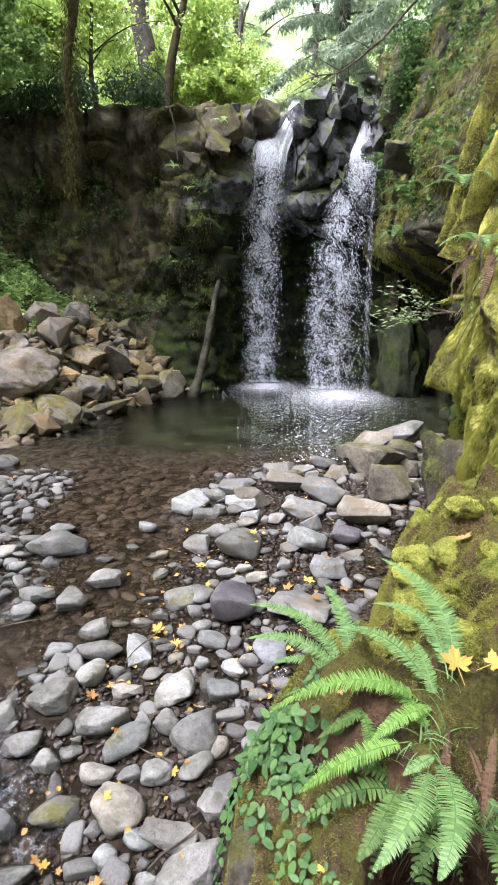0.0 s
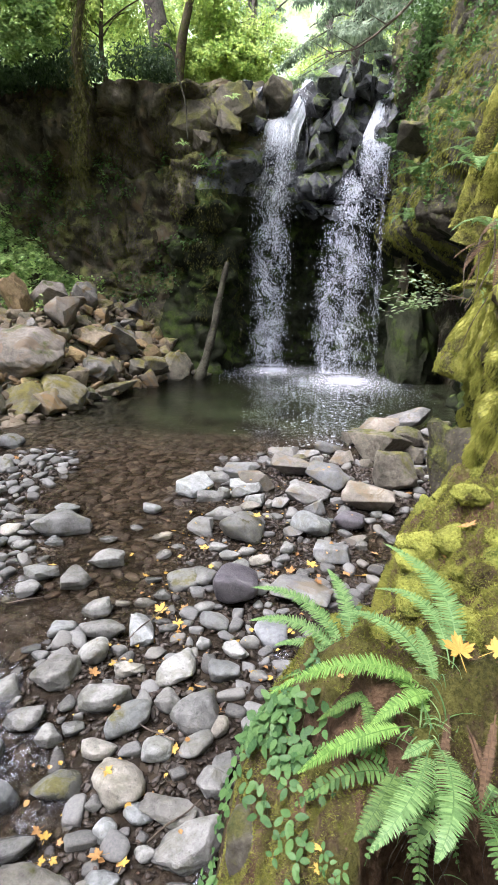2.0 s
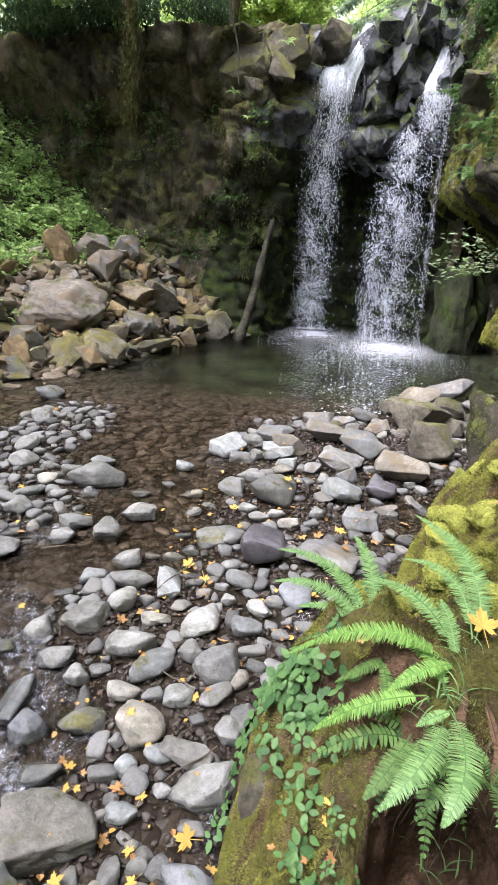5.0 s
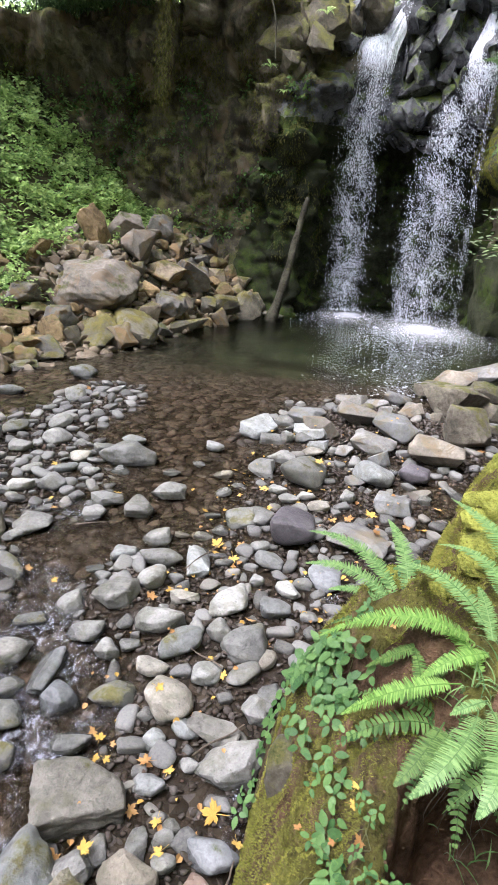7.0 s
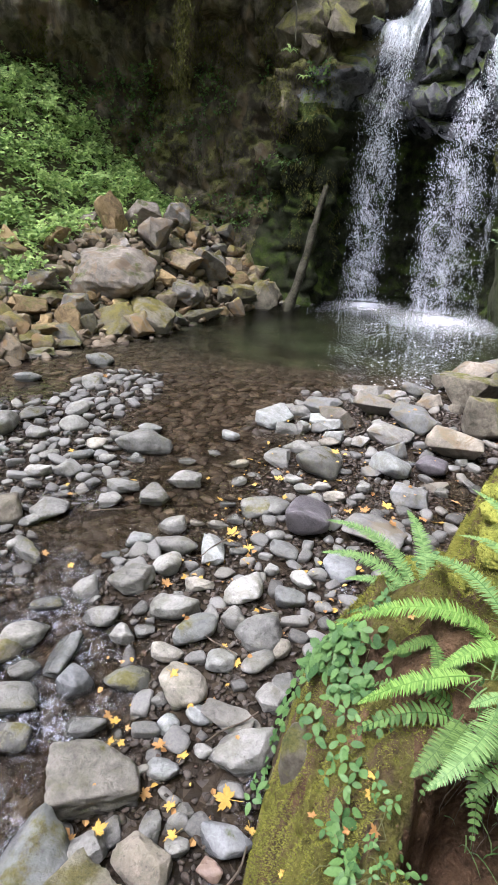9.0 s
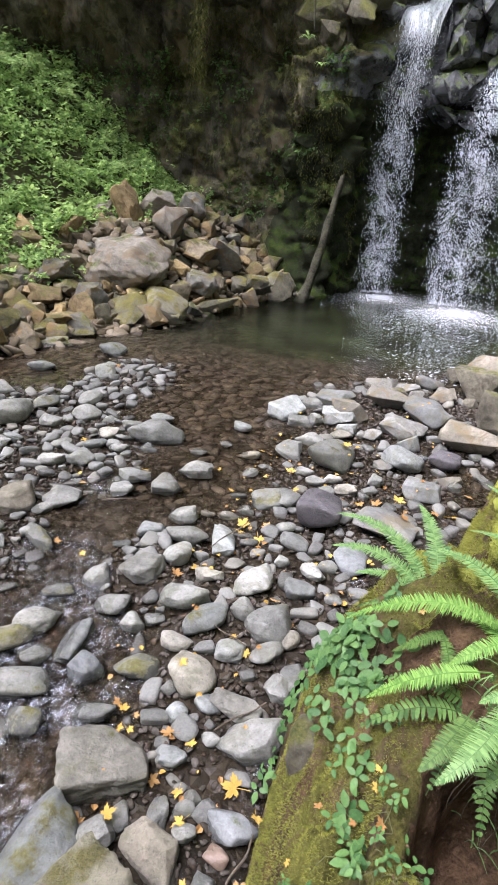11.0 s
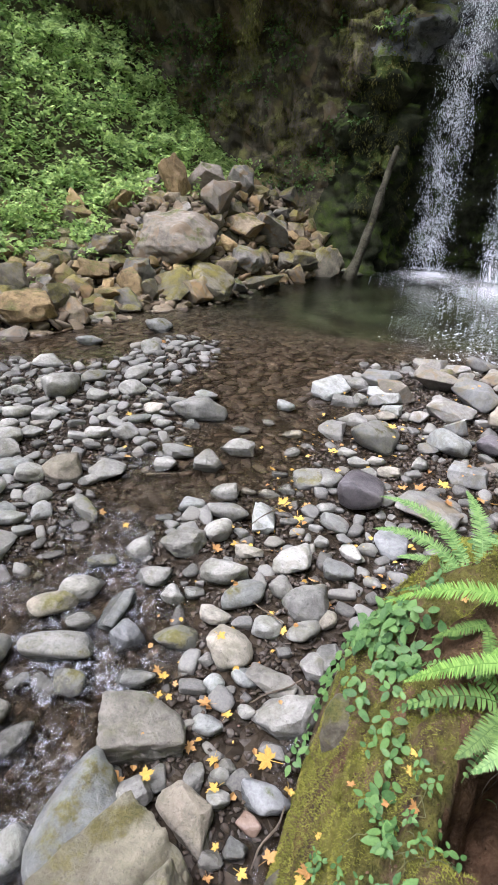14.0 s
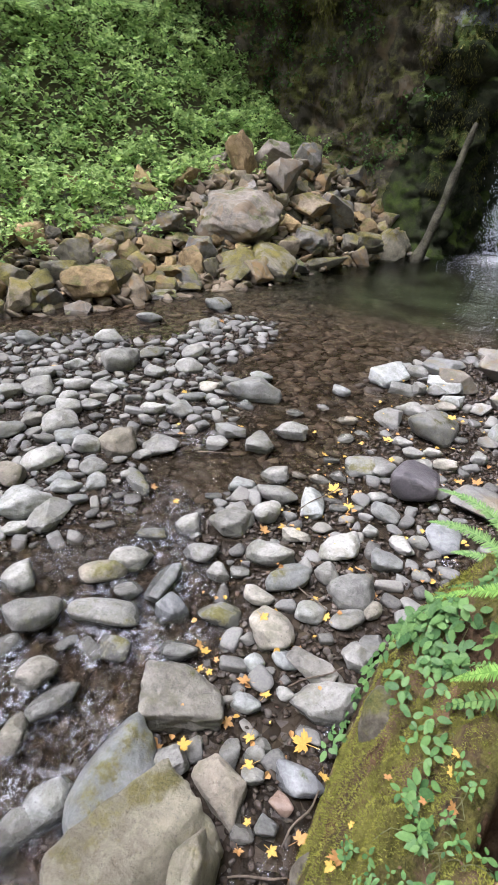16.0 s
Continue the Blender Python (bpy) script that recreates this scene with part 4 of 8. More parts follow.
def crag_mesh(name, seed, corners, mat, rough=0.03, boxy=0.5, worn=0.06):
    """A broken rock: the hull of a few corners, its edges worn, its faces slightly uneven, in a unit box."""
    rng = np.random.default_rng(seed)
    c = rng.normal(size=(corners, 3))
    c = c / np.abs(c).max(1)[:, None] * boxy + c / np.linalg.norm(c, axis=1)[:, None] * (1 - boxy)
    bm = bmesh.new()
    for q in c:
        bm.verts.new(q)
    out = bmesh.ops.convex_hull(bm, input=bm.verts[:])
    bmesh.ops.delete(bm, geom=[v for v in set(out["geom_interior"] + out["geom_unused"]) if isinstance(v, bmesh.types.BMVert)], context="VERTS")
    bmesh.ops.dissolve_limit(bm, angle_limit=radians(14), verts=bm.verts[:], edges=bm.edges[:])
    bmesh.ops.bevel(bm, geom=bm.edges[:], offset=worn, segments=2, profile=0.6, affect="EDGES", clamp_overlap=True)
    bmesh.ops.triangulate(bm, faces=bm.faces[:])
    for longest in (0.5, 0.3, 0.2):
        bmesh.ops.subdivide_edges(bm, edges=[e for e in bm.edges if e.calc_length() > longest], cuts=1)
        bmesh.ops.triangulate(bm, faces=bm.faces[:])
    bmesh.ops.recalc_face_normals(bm, faces=bm.faces[:])
    v = np.array([q.co for q in bm.verts])
    bm.verts.index_update()
    f = np.array([[q.index for q in fc.verts] for fc in bm.faces])
    bm.free()
    v = v * (1 + rough * vfbm(v, 1.6, seed, 3) + 0.6 * rough * vfbm(v, 5.0, seed + 3, 2))[:, None]
    lo, hi = v.min(0), v.max(0)
    me = mesh_np(name, (v - (lo + hi) / 2) / (hi - lo), f, mat)
    me.set_sharp_from_angle(angle=radians(32))
    return me


def crags(mat, count, seed, corners, rough=0.03, boxy=0.5, worn=0.06):
    return [crag_mesh(mat.name, seed + i, corners + i % 5, mat, rough, boxy, worn) for i in range(count)]


def variants(mat, count, seed, planes, power, rough=0.02, subdiv=4, boxy=0.0):
    return [stone_mesh(mat.name, seed + i, planes + i % 4, power, mat, rough, subdiv, boxy) for i in range(count)]


KINDS = {
    "grey": (variants(M_STONE, 8, 10, 22, 6.5, 0.07) + variants(M_STONE, 9, 20, 14, 11.0, 0.07, boxy=0.35), "smooth grey river stone", "river stones"),
    "mossy": (variants(M_STONE_MOSS, 5, 30, 15, 5.5, 0.06), "rounded river stone greened with moss", "river stones"),
    "dark": (variants(M_STONE_DARK, 1, 40, 7, 5.0, 0.02), "rounded dark purple river stone", "river stones"),
    "angular": (crags(M_STONE, 8, 50, 18, 0.06, 0.6, 0.16) + variants(M_STONE, 4, 50, 10, 15.0, 0.06, boxy=0.45), "angular grey river stone", "river stones"),
    "pale": (variants(M_STONE_PALE, 2, 60, 9, 9.0, 0.03), "pale flecked river stone", "river stones"),
    "brown": (variants(M_STONE_BROWN, 2, 65, 9, 9.0, 0.03), "flat brown river stone", "river stones"),
    "block": (variants(M_BLOCK, 3, 230, 5, 9.0, 0.08, 5, boxy=0.6), "large flat-topped grey river stone", "river stones"),
    "slab": (variants(M_SLAB, 2, 76, 7, 12.0, 0.06, 5, boxy=0.45), "large flat slab with mossy edges", "river stones"),
    "shore_pale": (crags(M_SHORE, 10, 80, 13, 0.04, 0.6), "angular pale rock on the pool's edge", "shore rocks"),
    "shore_moss": (crags(M_SHORE_MOSS, 6, 95, 14, 0.06, 0.6, 0.09), "angular mossy brown rock on the pool's edge", "shore rocks"),
    "basalt": (crags(M_BASALT, 10, 170, 11, 0.05, 0.85, 0.03), "wet dark basalt block beside the falls", "basalt blocks"),
    "cliff_block": (crags(M_LEDGE, 6, 190, 15, 0.08, 0.6, 0.04), "dark rock ledge standing out of the cliff", "cliff ledges"),
    "recess_rock": (crags(M_RECESS_SHADE, 3, 240, 20, 0.12, 0.5, 0.16), "mossy rock coloured dark for the shade of the cliff", "shaded rocks"),
    "outcrop": (variants(M_MOSSWALL, 4, 180, 7, 14.0, 0.12, 4, boxy=0.2), "mossy rock jutting from the wall", "rock outcrops"),
    "bank_rock": (variants(M_SHORE_MOSS, 2, 186, 12, 7.0, 0.08, 5), "grey rock with mossy edges bedded in the bank", "rock outcrops"),
    "cushion": (variants(M_CUSHION, 4, 210, 34, 2.2, 0.25, 4), "soft cushion of green moss on the bank", "moss cushions"),
    "rub_tan": (crags(M_RUB_TAN, 8, 110, 15, 0.08, 0.5, 0.08), "angular tan boulder on the rubble slope", "rubble boulders"),
    "rub_pale": (crags(M_RUB_PALE, 6, 120, 15, 0.05, 0.55, 0.08), "angular pale grey boulder on the rubble slope", "rubble boulders"),
    "rub_flat": (variants(M_RUB_PALE, 1, 125, 9, 9.0, 0.09, 5, boxy=0.5), "broad pale boulder with a smooth sloping top", "rubble boulders"),
    "rub_grey": (crags(M_RUB_GREY, 8, 130, 15, 0.08, 0.5, 0.08), "angular grey boulder on the rubble slope", "rubble boulders"),
    "rub_moss": (crags(M_RUB_MOSS, 7, 140, 14, 0.08, 0.5, 0.1), "moss-covered boulder at the water's edge", "rubble boulders"),
    "rub_orange": (crags(M_RUB_ORANGE, 8, 150, 15, 0.09, 0.55, 0.09), "rust-stained boulder on the rubble slope", "rubble boulders"),
}
PLACED = []
count_of = {}


def set_stone(name, category, kind, x, y, z, length, width, height, rz, tilt=(0, 0)):
    meshes, label, group = KINDS[kind]
    i = count_of[kind] = count_of.get(kind, 0) + 1
    ob = thing(name, label, category, group, data=meshes[i % len(meshes)])
    ob.matrix_world = pose(x, y, z, tilt[0], tilt[1], rz) @ Matrix.Diagonal((length, width, height, 1))
    PLACED.append((x, y, 0.5 * max(length, width), 0.5 * min(length, width)))
    return ob


def stone(kind, x, y, length, width, height, rz, roll=None):
    height *= 1.15
    length, width = length * 1.05, width * 1.05
    z = max(ground_z(x, y), -0.03) + height * 0.33
    tilt = (random.uniform(-7, 7), random.uniform(-7, 7) if roll is None else roll)
    return set_stone("river_stone", "stone", kind, x, y, z, length, width, height, rz, tilt)


def rubble(kind, x, y, length, width, height, rz, tilt=None):
    z = max(ground_z(x, y), -0.1) + height * 0.28
    return set_stone("boulder", "boulder", kind, x, y, z, length, width, height * 1.05, rz, tilt or (random.uniform(-24, 24), random.uniform(-26, 26)))


stone("grey", -5.84, 5.9, 0.34, 0.37, 0.18, 45)
stone("grey", -4.98, 7.78, 0.42, 0.25, 0.18, 33)
stone("angular", -4.93, 6.58, 0.44, 0.26, 0.19, 37)
stone("mossy", -4.31, 9.03, 0.42, 0.42, 0.26, -4)
stone("grey", -3.39, 8.15, 0.26, 0.17, 0.11, 23)
stone("mossy", -3.83, 7.73, 0.31, 0.35, 0.18, 27)
stone("mossy", -3.99, 6.29, 0.33, 0.33, 0.15, 33)
stone("grey", -3.51, 6.6, 0.32, 0.33, 0.16, 28)
stone("grey", -3.31, 6.12, 0.36, 0.36, 0.18, 29)
stone("grey", -4.11, 5.72, 0.5, 0.5, 0.31, 49)
stone("grey", -4.59, 5.41, 0.3, 0.18, 0.13, 41)
stone("grey", -3.59, 5.72, 0.28, 0.27, 0.13, 33)
stone("grey", -2.79, 5.66, 0.28, 0.25, 0.12, 27)
stone("grey", -2.23, 5.79, 0.66, 0.4, 0.28, 21)
stone("grey", -2.58, 5.97, 0.32, 0.19, 0.14, 24)
stone("grey", -2.35, 6.31, 0.3, 0.2, 0.13, 21)
stone("grey", -2.99, 6.09, 0.18, 0.14, 0.08, 27)
stone("grey", -4.72, 4.95, 0.3, 0.3, 0.16, 44)
stone("grey", -4.71, 4.4, 0.31, 0.23, 0.13, 48)
stone("grey", -4.52, 4.6, 0.39, 0.36, 0.16, 45)
stone("grey", -4.15, 4.91, 0.34, 0.2, 0.14, 41)
stone("grey", -3.83, 4.97, 0.3, 0.25, 0.13, 38)
stone("grey", -3.75, 5.17, 0.21, 0.2, 0.1, 37)
stone("grey", -3.15, 5.19, 0.24, 0.19, 0.1, 32)
stone("grey", -4.06, 4.61, 0.21, 0.2, 0.11, 42)
stone("grey", -4.21, 4.41, 0.23, 0.18, 0.1, 44)
stone("grey", -2.8, 5.32, 0.27, 0.2, 0.11, 28)
stone("grey", -2.77, 4.92, 0.28, 0.27, 0.16, 30)
stone("grey", -3.05, 4.79, 0.29, 0.24, 0.12, 33)
stone("grey", -2.51, 5.32, 0.22, 0.13, 0.1, 26)
stone("grey", -2.21, 5.47, 0.21, 0.19, 0.09, 22)
stone("grey", -3.82, 4.33, 0.26, 0.31, 0.17, 42)
stone("grey", -3.71, 4.56, 0.23, 0.2, 0.1, 40)
stone("grey", -3.73, 4.05, 0.38, 0.28, 0.17, 63)
stone("grey", -4.04, 3.71, 0.28, 0.26, 0.15, 49)
stone("grey", -4.01, 3.99, 0.25, 0.23, 0.12, 46)
stone("grey", -2.94, 3.96, 0.39, 0.36, 0.21, 37)
stone("grey", -3.4, 3.87, 0.34, 0.28, 0.14, 42)
stone("grey", -3.16, 3.81, 0.32, 0.26, 0.16, 59)
stone("grey", -3.63, 3.73, 0.23, 0.14, 0.1, 45)
stone("angular", -2.55, 4.15, 0.35, 0.3, 0.15, 32)
stone("grey", -2.64, 3.95, 0.2, 0.17, 0.09, 35)
stone("grey", -3.33, 3.36, 0.39, 0.24, 0.16, 46)
stone("grey", -2.87, 3.5, 0.24, 0.22, 0.13, 40)
stone("grey", -2.54, 3.58, 0.15, 0.14, 0.09, 36)
stone("mossy", -2.41, 3.52, 0.4, 0.16, 0.1, -35)
stone("grey", -3.01, 3.2, 0.22, 0.19, 0.09, 44)
stone("grey", -2.86, 3.12, 0.26, 0.16, 0.11, 44)
stone("grey", -3.38, 3.02, 0.26, 0.31, 0.17, 49)
stone("grey", -2.98, 2.75, 0.42, 0.34, 0.21, 64)
stone("angular", -2.73, 2.77, 0.42, 0.22, 0.13, -82)
stone("grey", -2.67, 3.03, 0.16, 0.13, 0.07, 43)
stone("grey", -2.85, 2.53, 0.22, 0.13, 0.09, 50)
stone("grey", -2.7, 3.31, 0.18, 0.16, 0.1, 40)
stone("grey", -2.09, 4.48, 0.23, 0.22, 0.14, 26)
stone("angular", -2.07, 4.76, 0.32, 0.24, 0.14, 24)
stone("grey", -1.55, 3.9, 0.25, 0.19, 0.11, 22)
stone("angular", -1.72, 3.65, 0.15, 0.09, 0.06, 26)
stone("grey", -1.71, 3.16, 0.22, 0.2, 0.13, 29)
stone("angular", -1.38, 3.29, 0.36, 0.26, 0.15, 23)
stone("mossy", -1.9, 2.95, 0.23, 0.14, 0.1, 34)
stone("grey", -1.29, 6.39, 0.23, 0.23, 0.13, 12)
stone("grey", -1.62, 5.56, 0.2, 0.12, 0.08, 17)
stone("grey", -1.38, 5.88, 0.15, 0.14, 0.07, 13)
stone("angular", -1.51, 5.07, 0.37, 0.22, 0.16, 17)
stone("angular", -1.68, 4.65, 0.31, 0.28, 0.15, 20)
stone("grey", -1.03, 5.64, 0.23, 0.14, 0.1, 10)
stone("grey", -0.94, 5.22, 0.17, 0.16, 0.09, 10)
stone("grey", -0.82, 5.45, 0.15, 0.1, 0.06, 9)
stone("angular", -0.82, 7.07, 0.52, 0.4, 0.25, 40)
stone("angular", -0.51, 7.54, 0.31, 0.19, 0.13, 4)
stone("angular", -0.59, 6.85, 0.36, 0.22, 0.15, 5)
stone("grey", -0.39, 6.95, 0.22, 0.21, 0.1, 3)
stone("angular", -0.1, 7.14, 0.48, 0.46, 0.21, 1)
stone("grey", -0.43, 6.27, 0.35, 0.21, 0.15, 4)
stone("angular", -0.59, 5.85, 0.34, 0.29, 0.18, -15)
stone("angular", -0.04, 6.52, 0.28, 0.27, 0.12, 0)
stone("mossy", -0.12, 5.75, 0.49, 0.49, 0.3, -9)
stone("grey", -0.37, 5.35, 0.21, 0.18, 0.09, 4)
stone("mossy", -0.65, 4.67, 0.31, 0.26, 0.13, 8)
stone("grey", -0.47, 4.72, 0.3, 0.26, 0.13, 6)
stone("grey", -0.82, 4.47, 0.16, 0.14, 0.08, 11)
stone("grey", -0.95, 4.72, 0.16, 0.09, 0.07, 12)
stone("grey", -0.23, 5.16, 0.22, 0.13, 0.09, 3)
stone("grey", -0.12, 4.95, 0.2, 0.16, 0.08, 1)
stone("grey", 0.09, 5.05, 0.23, 0.14, 0.1, -1)
stone("grey", -0.05, 5.27, 0.19, 0.12, 0.08, 0)
stone("dark", -0.14, 4.42, 0.4, 0.37, 0.3, 2)
stone("grey", -1.36, 4.2, 0.27, 0.2, 0.12, 18)
stone("grey", -1.15, 4.32, 0.14, 0.09, 0.06, 15)
stone("grey", -0.95, 4.33, 0.19, 0.11, 0.08, 13)
stone("grey", -1.21, 3.87, 0.35, 0.21, 0.15, 18)
stone("angular", -0.89, 3.91, 0.43, 0.2, 0.13, -77)
stone("grey", -1.18, 3.53, 0.23, 0.24, 0.15, 19)
stone("grey", -0.41, 4.23, 0.2, 0.12, 0.08, 6)
stone("grey", -0.3, 4.01, 0.31, 0.18, 0.11, -38)
stone("grey", -0.67, 3.92, 0.16, 0.1, 0.07, 10)
stone("grey", -0.15, 4.76, 0.27, 0.16, 0.11, 2)
stone("angular", -0.87, 3.39, 0.22, 0.13, 0.09, 15)
stone("grey", -0.98, 3.08, 0.37, 0.22, 0.16, 18)
stone("mossy", -0.76, 2.89, 0.29, 0.23, 0.14, 15)
stone("grey", -0.5, 3.36, 0.33, 0.24, 0.15, 76)
stone("grey", -0.53, 3.06, 0.18, 0.18, 0.12, 10)
stone("grey", -0.17, 3.37, 0.23, 0.19, 0.11, 3)
stone("grey", -0.1, 3.63, 0.22, 0.14, 0.09, -33)
stone("grey", 0.01, 3.76, 0.16, 0.1, 0.07, 0)
stone("grey", 0.09, 3.38, 0.14, 0.1, 0.06, -2)
stone("grey", -0.35, 3.69, 0.12, 0.1, 0.08, 5)
stone("grey", -0.34, 2.95, 0.32, 0.26, 0.17, 7)
stone("grey", -0.89, 2.68, 0.21, 0.15, 0.09, 19)
stone("grey", -0.53, 2.68, 0.22, 0.18, 0.11, 47)
stone("grey", -0.7, 2.43, 0.3, 0.27, 0.17, -18)
stone("grey", -0.3, 2.72, 0.23, 0.15, 0.09, 31)
stone("grey", -0.17, 2.87, 0.13, 0.15, 0.08, 3)
stone("grey", -0.72, 2.18, 0.13, 0.13, 0.09, 19)
stone("grey", -0.55, 2.27, 0.15, 0.13, 0.08, -30)
stone("grey", -0.83, 2.34, 0.1, 0.09, 0.06, 21)
stone("angular", -0.4, 2.28, 0.31, 0.17, 0.1, -7)
stone("angular", -0.26, 2.1, 0.39, 0.22, 0.13, 21)
stone("angular", -0.18, 2.47, 0.17, 0.16, 0.11, 4)
stone("angular", -0.12, 2.59, 0.29, 0.12, 0.07, 76)
stone("grey", -0.66, 1.91, 0.17, 0.13, 0.07, 20)
stone("grey", -0.48, 2.06, 0.11, 0.08, 0.05, 14)
stone("grey", -0.49, 1.74, 0.1, 0.07, 0.05, 17)
stone("grey", -0.47, 1.57, 0.11, 0.09, 0.07, 18)
stone("pale", -0.27, 1.65, 0.24, 0.15, 0.09, -21)
stone("grey", -0.62, 1.63, 0.15, 0.1, 0.06, -87)
stone("grey", -0.51, 1.68, 0.11, 0.07, 0.05, 18)
stone("grey", -0.42, 1.33, 0.11, 0.08, 0.05, 19)
stone("grey", -0.33, 1.4, 0.11, 0.09, 0.07, 14)
stone("brown", -0.3, 1.52, 0.11, 0.08, 0.05, -19)
stone("grey", -2.47, 2.13, 0.23, 0.23, 0.15, 51)
stone("grey", -2.13, 1.93, 0.33, 0.29, 0.18, 63)
stone("mossy", -1.98, 2.44, 0.33, 0.22, 0.14, 41)
stone("grey", -1.89, 2.64, 0.32, 0.23, 0.14, 48)
stone("angular", -1.56, 2.55, 0.39, 0.16, 0.1, -90)
stone("grey", -1.74, 2.38, 0.2, 0.16, 0.1, 38)
stone("mossy", -1.74, 2.12, 0.44, 0.25, 0.15, 29)
stone("pale", -1.39, 2.37, 0.22, 0.2, 0.15, 32)
stone("mossy", -1.08, 2.45, 0.28, 0.18, 0.11, 13)
stone("mossy", -1.54, 1.93, 0.22, 0.15, 0.09, 1)
stone("angular", -1.68, 1.88, 0.2, 0.09, 0.06, -20)
stone("grey", -1.83, 1.85, 0.15, 0.09, 0.06, 47)
stone("grey", -2.13, 1.68, 0.17, 0.13, 0.08, 54)
stone("grey", -1.84, 1.6, 0.26, 0.2, 0.12, 51)
stone("grey", -1.63, 1.51, 0.3, 0.15, 0.09, 59)
stone("grey", -1.68, 1.26, 0.24, 0.15, 0.09, -81)
stone("grey", -1.18, 2.08, 0.24, 0.14, 0.1, 31)
stone("block", -0.98, 1.78, 0.44, 0.32, 0.2, 24, 4)
stone("grey", -1.45, 2.92, 0.26, 0.18, 0.11, 41)
stone("grey", -1.26, 2.8, 0.17, 0.16, 0.11, 25)
stone("grey", -1.12, 2.87, 0.14, 0.11, 0.07, 22)
stone("mossy", -1.06, 1.27, 0.54, 0.34, 0.24, -105)
stone("angular", -1.28, 1.09, 0.23, 0.18, 0.12, 53)
stone("grey", -1.08, 1.0, 0.11, 0.12, 0.07, 51)
stone("grey", -1.36, 0.92, 0.22, 0.13, 0.1, 60)
stone("angular", -0.87, 1.46, 0.2, 0.16, 0.13, 33)
stone("angular", -0.58, 1.46, 0.33, 0.18, 0.11, -27)
stone("slab", -0.79, 0.98, 0.7, 0.42, 0.3, 66, 4)
stone("slab", -0.53, 1.1, 0.34, 0.17, 0.3, -75)
stone("angular", -0.79, 1.58, 0.14, 0.09, 0.05, -81)
stone("shore_pale", 3.13, 10.95, 0.95, 0.7, 0.42, 3, -4)
stone("shore_pale", 2.37, 10.24, 0.75, 0.55, 0.4, -7, -8)
stone("shore_moss", 2.07, 8.75, 1.0, 0.75, 0.55, -20, -3)
stone("shore_moss", 2.02, 7.42, 0.6, 0.48, 0.6, -35)
stone("shore_moss", 2.74, 9.61, 0.62, 0.48, 0.38, 1, 18)
stone("shore_moss", 2.6, 8.56, 0.31, 0.22, 0.31, -13, 10)
stone("shore_moss", 3.17, 9.24, 0.41, 0.29, 0.27, -28, -10)
stone("shore_pale", 3.44, 10.16, 0.57, 0.4, 0.17, -41, 4)
stone("shore_moss", 3.74, 11.03, 0.51, 0.36, 0.14, -4, -8)
stone("shore_moss", 1.74, 9.56, 0.39, 0.28, 0.26, -8, 8)
stone("shore_pale", 1.25, 9.06, 0.4, 0.28, 0.26, -19, -12)
stone("shore_pale", 0.48, 8.85, 0.53, 0.37, 0.19, -27, -5)
stone("shore_pale", 0.52, 7.83, 0.62, 0.56, 0.3, 10, 14)
stone("shore_pale", 0.87, 8.67, 0.41, 0.29, 0.15, -5, -10)
stone("shore_pale", 1.4, 8.38, 0.39, 0.28, 0.19, -22, -25)
stone("shore_pale", 0.97, 8.17, 0.24, 0.17, 0.19, 18, -8)
stone("shore_pale", 0.02, 7.18, 0.5, 0.35, 0.29, 11, 4)
stone("shore_pale", -0.2, 7.73, 0.55, 0.5, 0.24, 0, 10)
stone("angular", -0.01, 6.65, 0.28, 0.2, 0.16, -14)
stone("angular", -0.41, 6.85, 0.16, 0.12, 0.19, 26)
stone("shore_pale", -0.2, 6.93, 0.22, 0.16, 0.14, 11, 15)
stone("shore_pale", 1.03, 7.37, 0.6, 0.5, 0.32, -12, 12)
stone("shore_pale", 0.73, 6.81, 0.5, 0.44, 0.26, -23, -10)
stone("shore_pale", 0.77, 6.39, 0.26, 0.18, 0.19, 14, -12)
stone("shore_pale", 1.47, 6.58, 0.67, 0.55, 0.36, -5, 5)
stone("dark", 1.16, 6.03, 0.33, 0.23, 0.21, -16)
stone("grey", 0.7, 5.89, 0.46, 0.39, 0.24, -51)
stone("shore_pale", 1.16, 5.65, 0.29, 0.2, 0.09, 7, -22)
stone("shore_pale", 0.85, 5.24, 0.4, 0.28, 0.18, -4, 6)
stone("shore_pale", 0.35, 6.59, 0.23, 0.16, 0.13, -11, -8)
stone("angular", 1.58, 5.77, 0.25, 0.17, 0.08, -36, 18)
stone("angular", 1.97, 6.02, 0.15, 0.1, 0.19, -2)
stone("shore_pale", 2.9, 8.55, 0.27, 0.19, 0.15, -15, -18)
stone("shore_pale", 1.51, 7.24, 0.23, 0.16, 0.14, -21)
stone("shore_pale", 0.46, 5.75, 0.22, 0.15, 0.12, -27, 8)
stone("shore_pale", 1.38, 7.47, 0.13, 0.09, 0.12, 4)
stone("shore_moss", 2.5, 7.91, 0.2, 0.14, 0.17, -16)
stone("pale", 0.9, 6.18, 0.2, 0.14, 0.05, -20, -10)
stone("pale", 0.06, 6.19, 0.25, 0.18, 0.07, -25, 4)
stone("angular", 1.21, 5.51, 0.15, 0.1, 0.12, 0)
stone("shore_moss", 0.7, 8.42, 0.26, 0.19, 0.13, -5)
stone("shore_pale", 1.21, 7.75, 0.18, 0.13, 0.1, -23)
stone("shore_moss", 1.75, 8.2, 0.21, 0.15, 0.15, 11)
stone("shore_moss", 2.34, 8.15, 0.19, 0.13, 0.16, -6)
stone("shore_pale", 2.87, 8.98, 0.19, 0.13, 0.18, -20)
stone("angular", 1.78, 6.78, 0.15, 0.1, 0.17, -30)
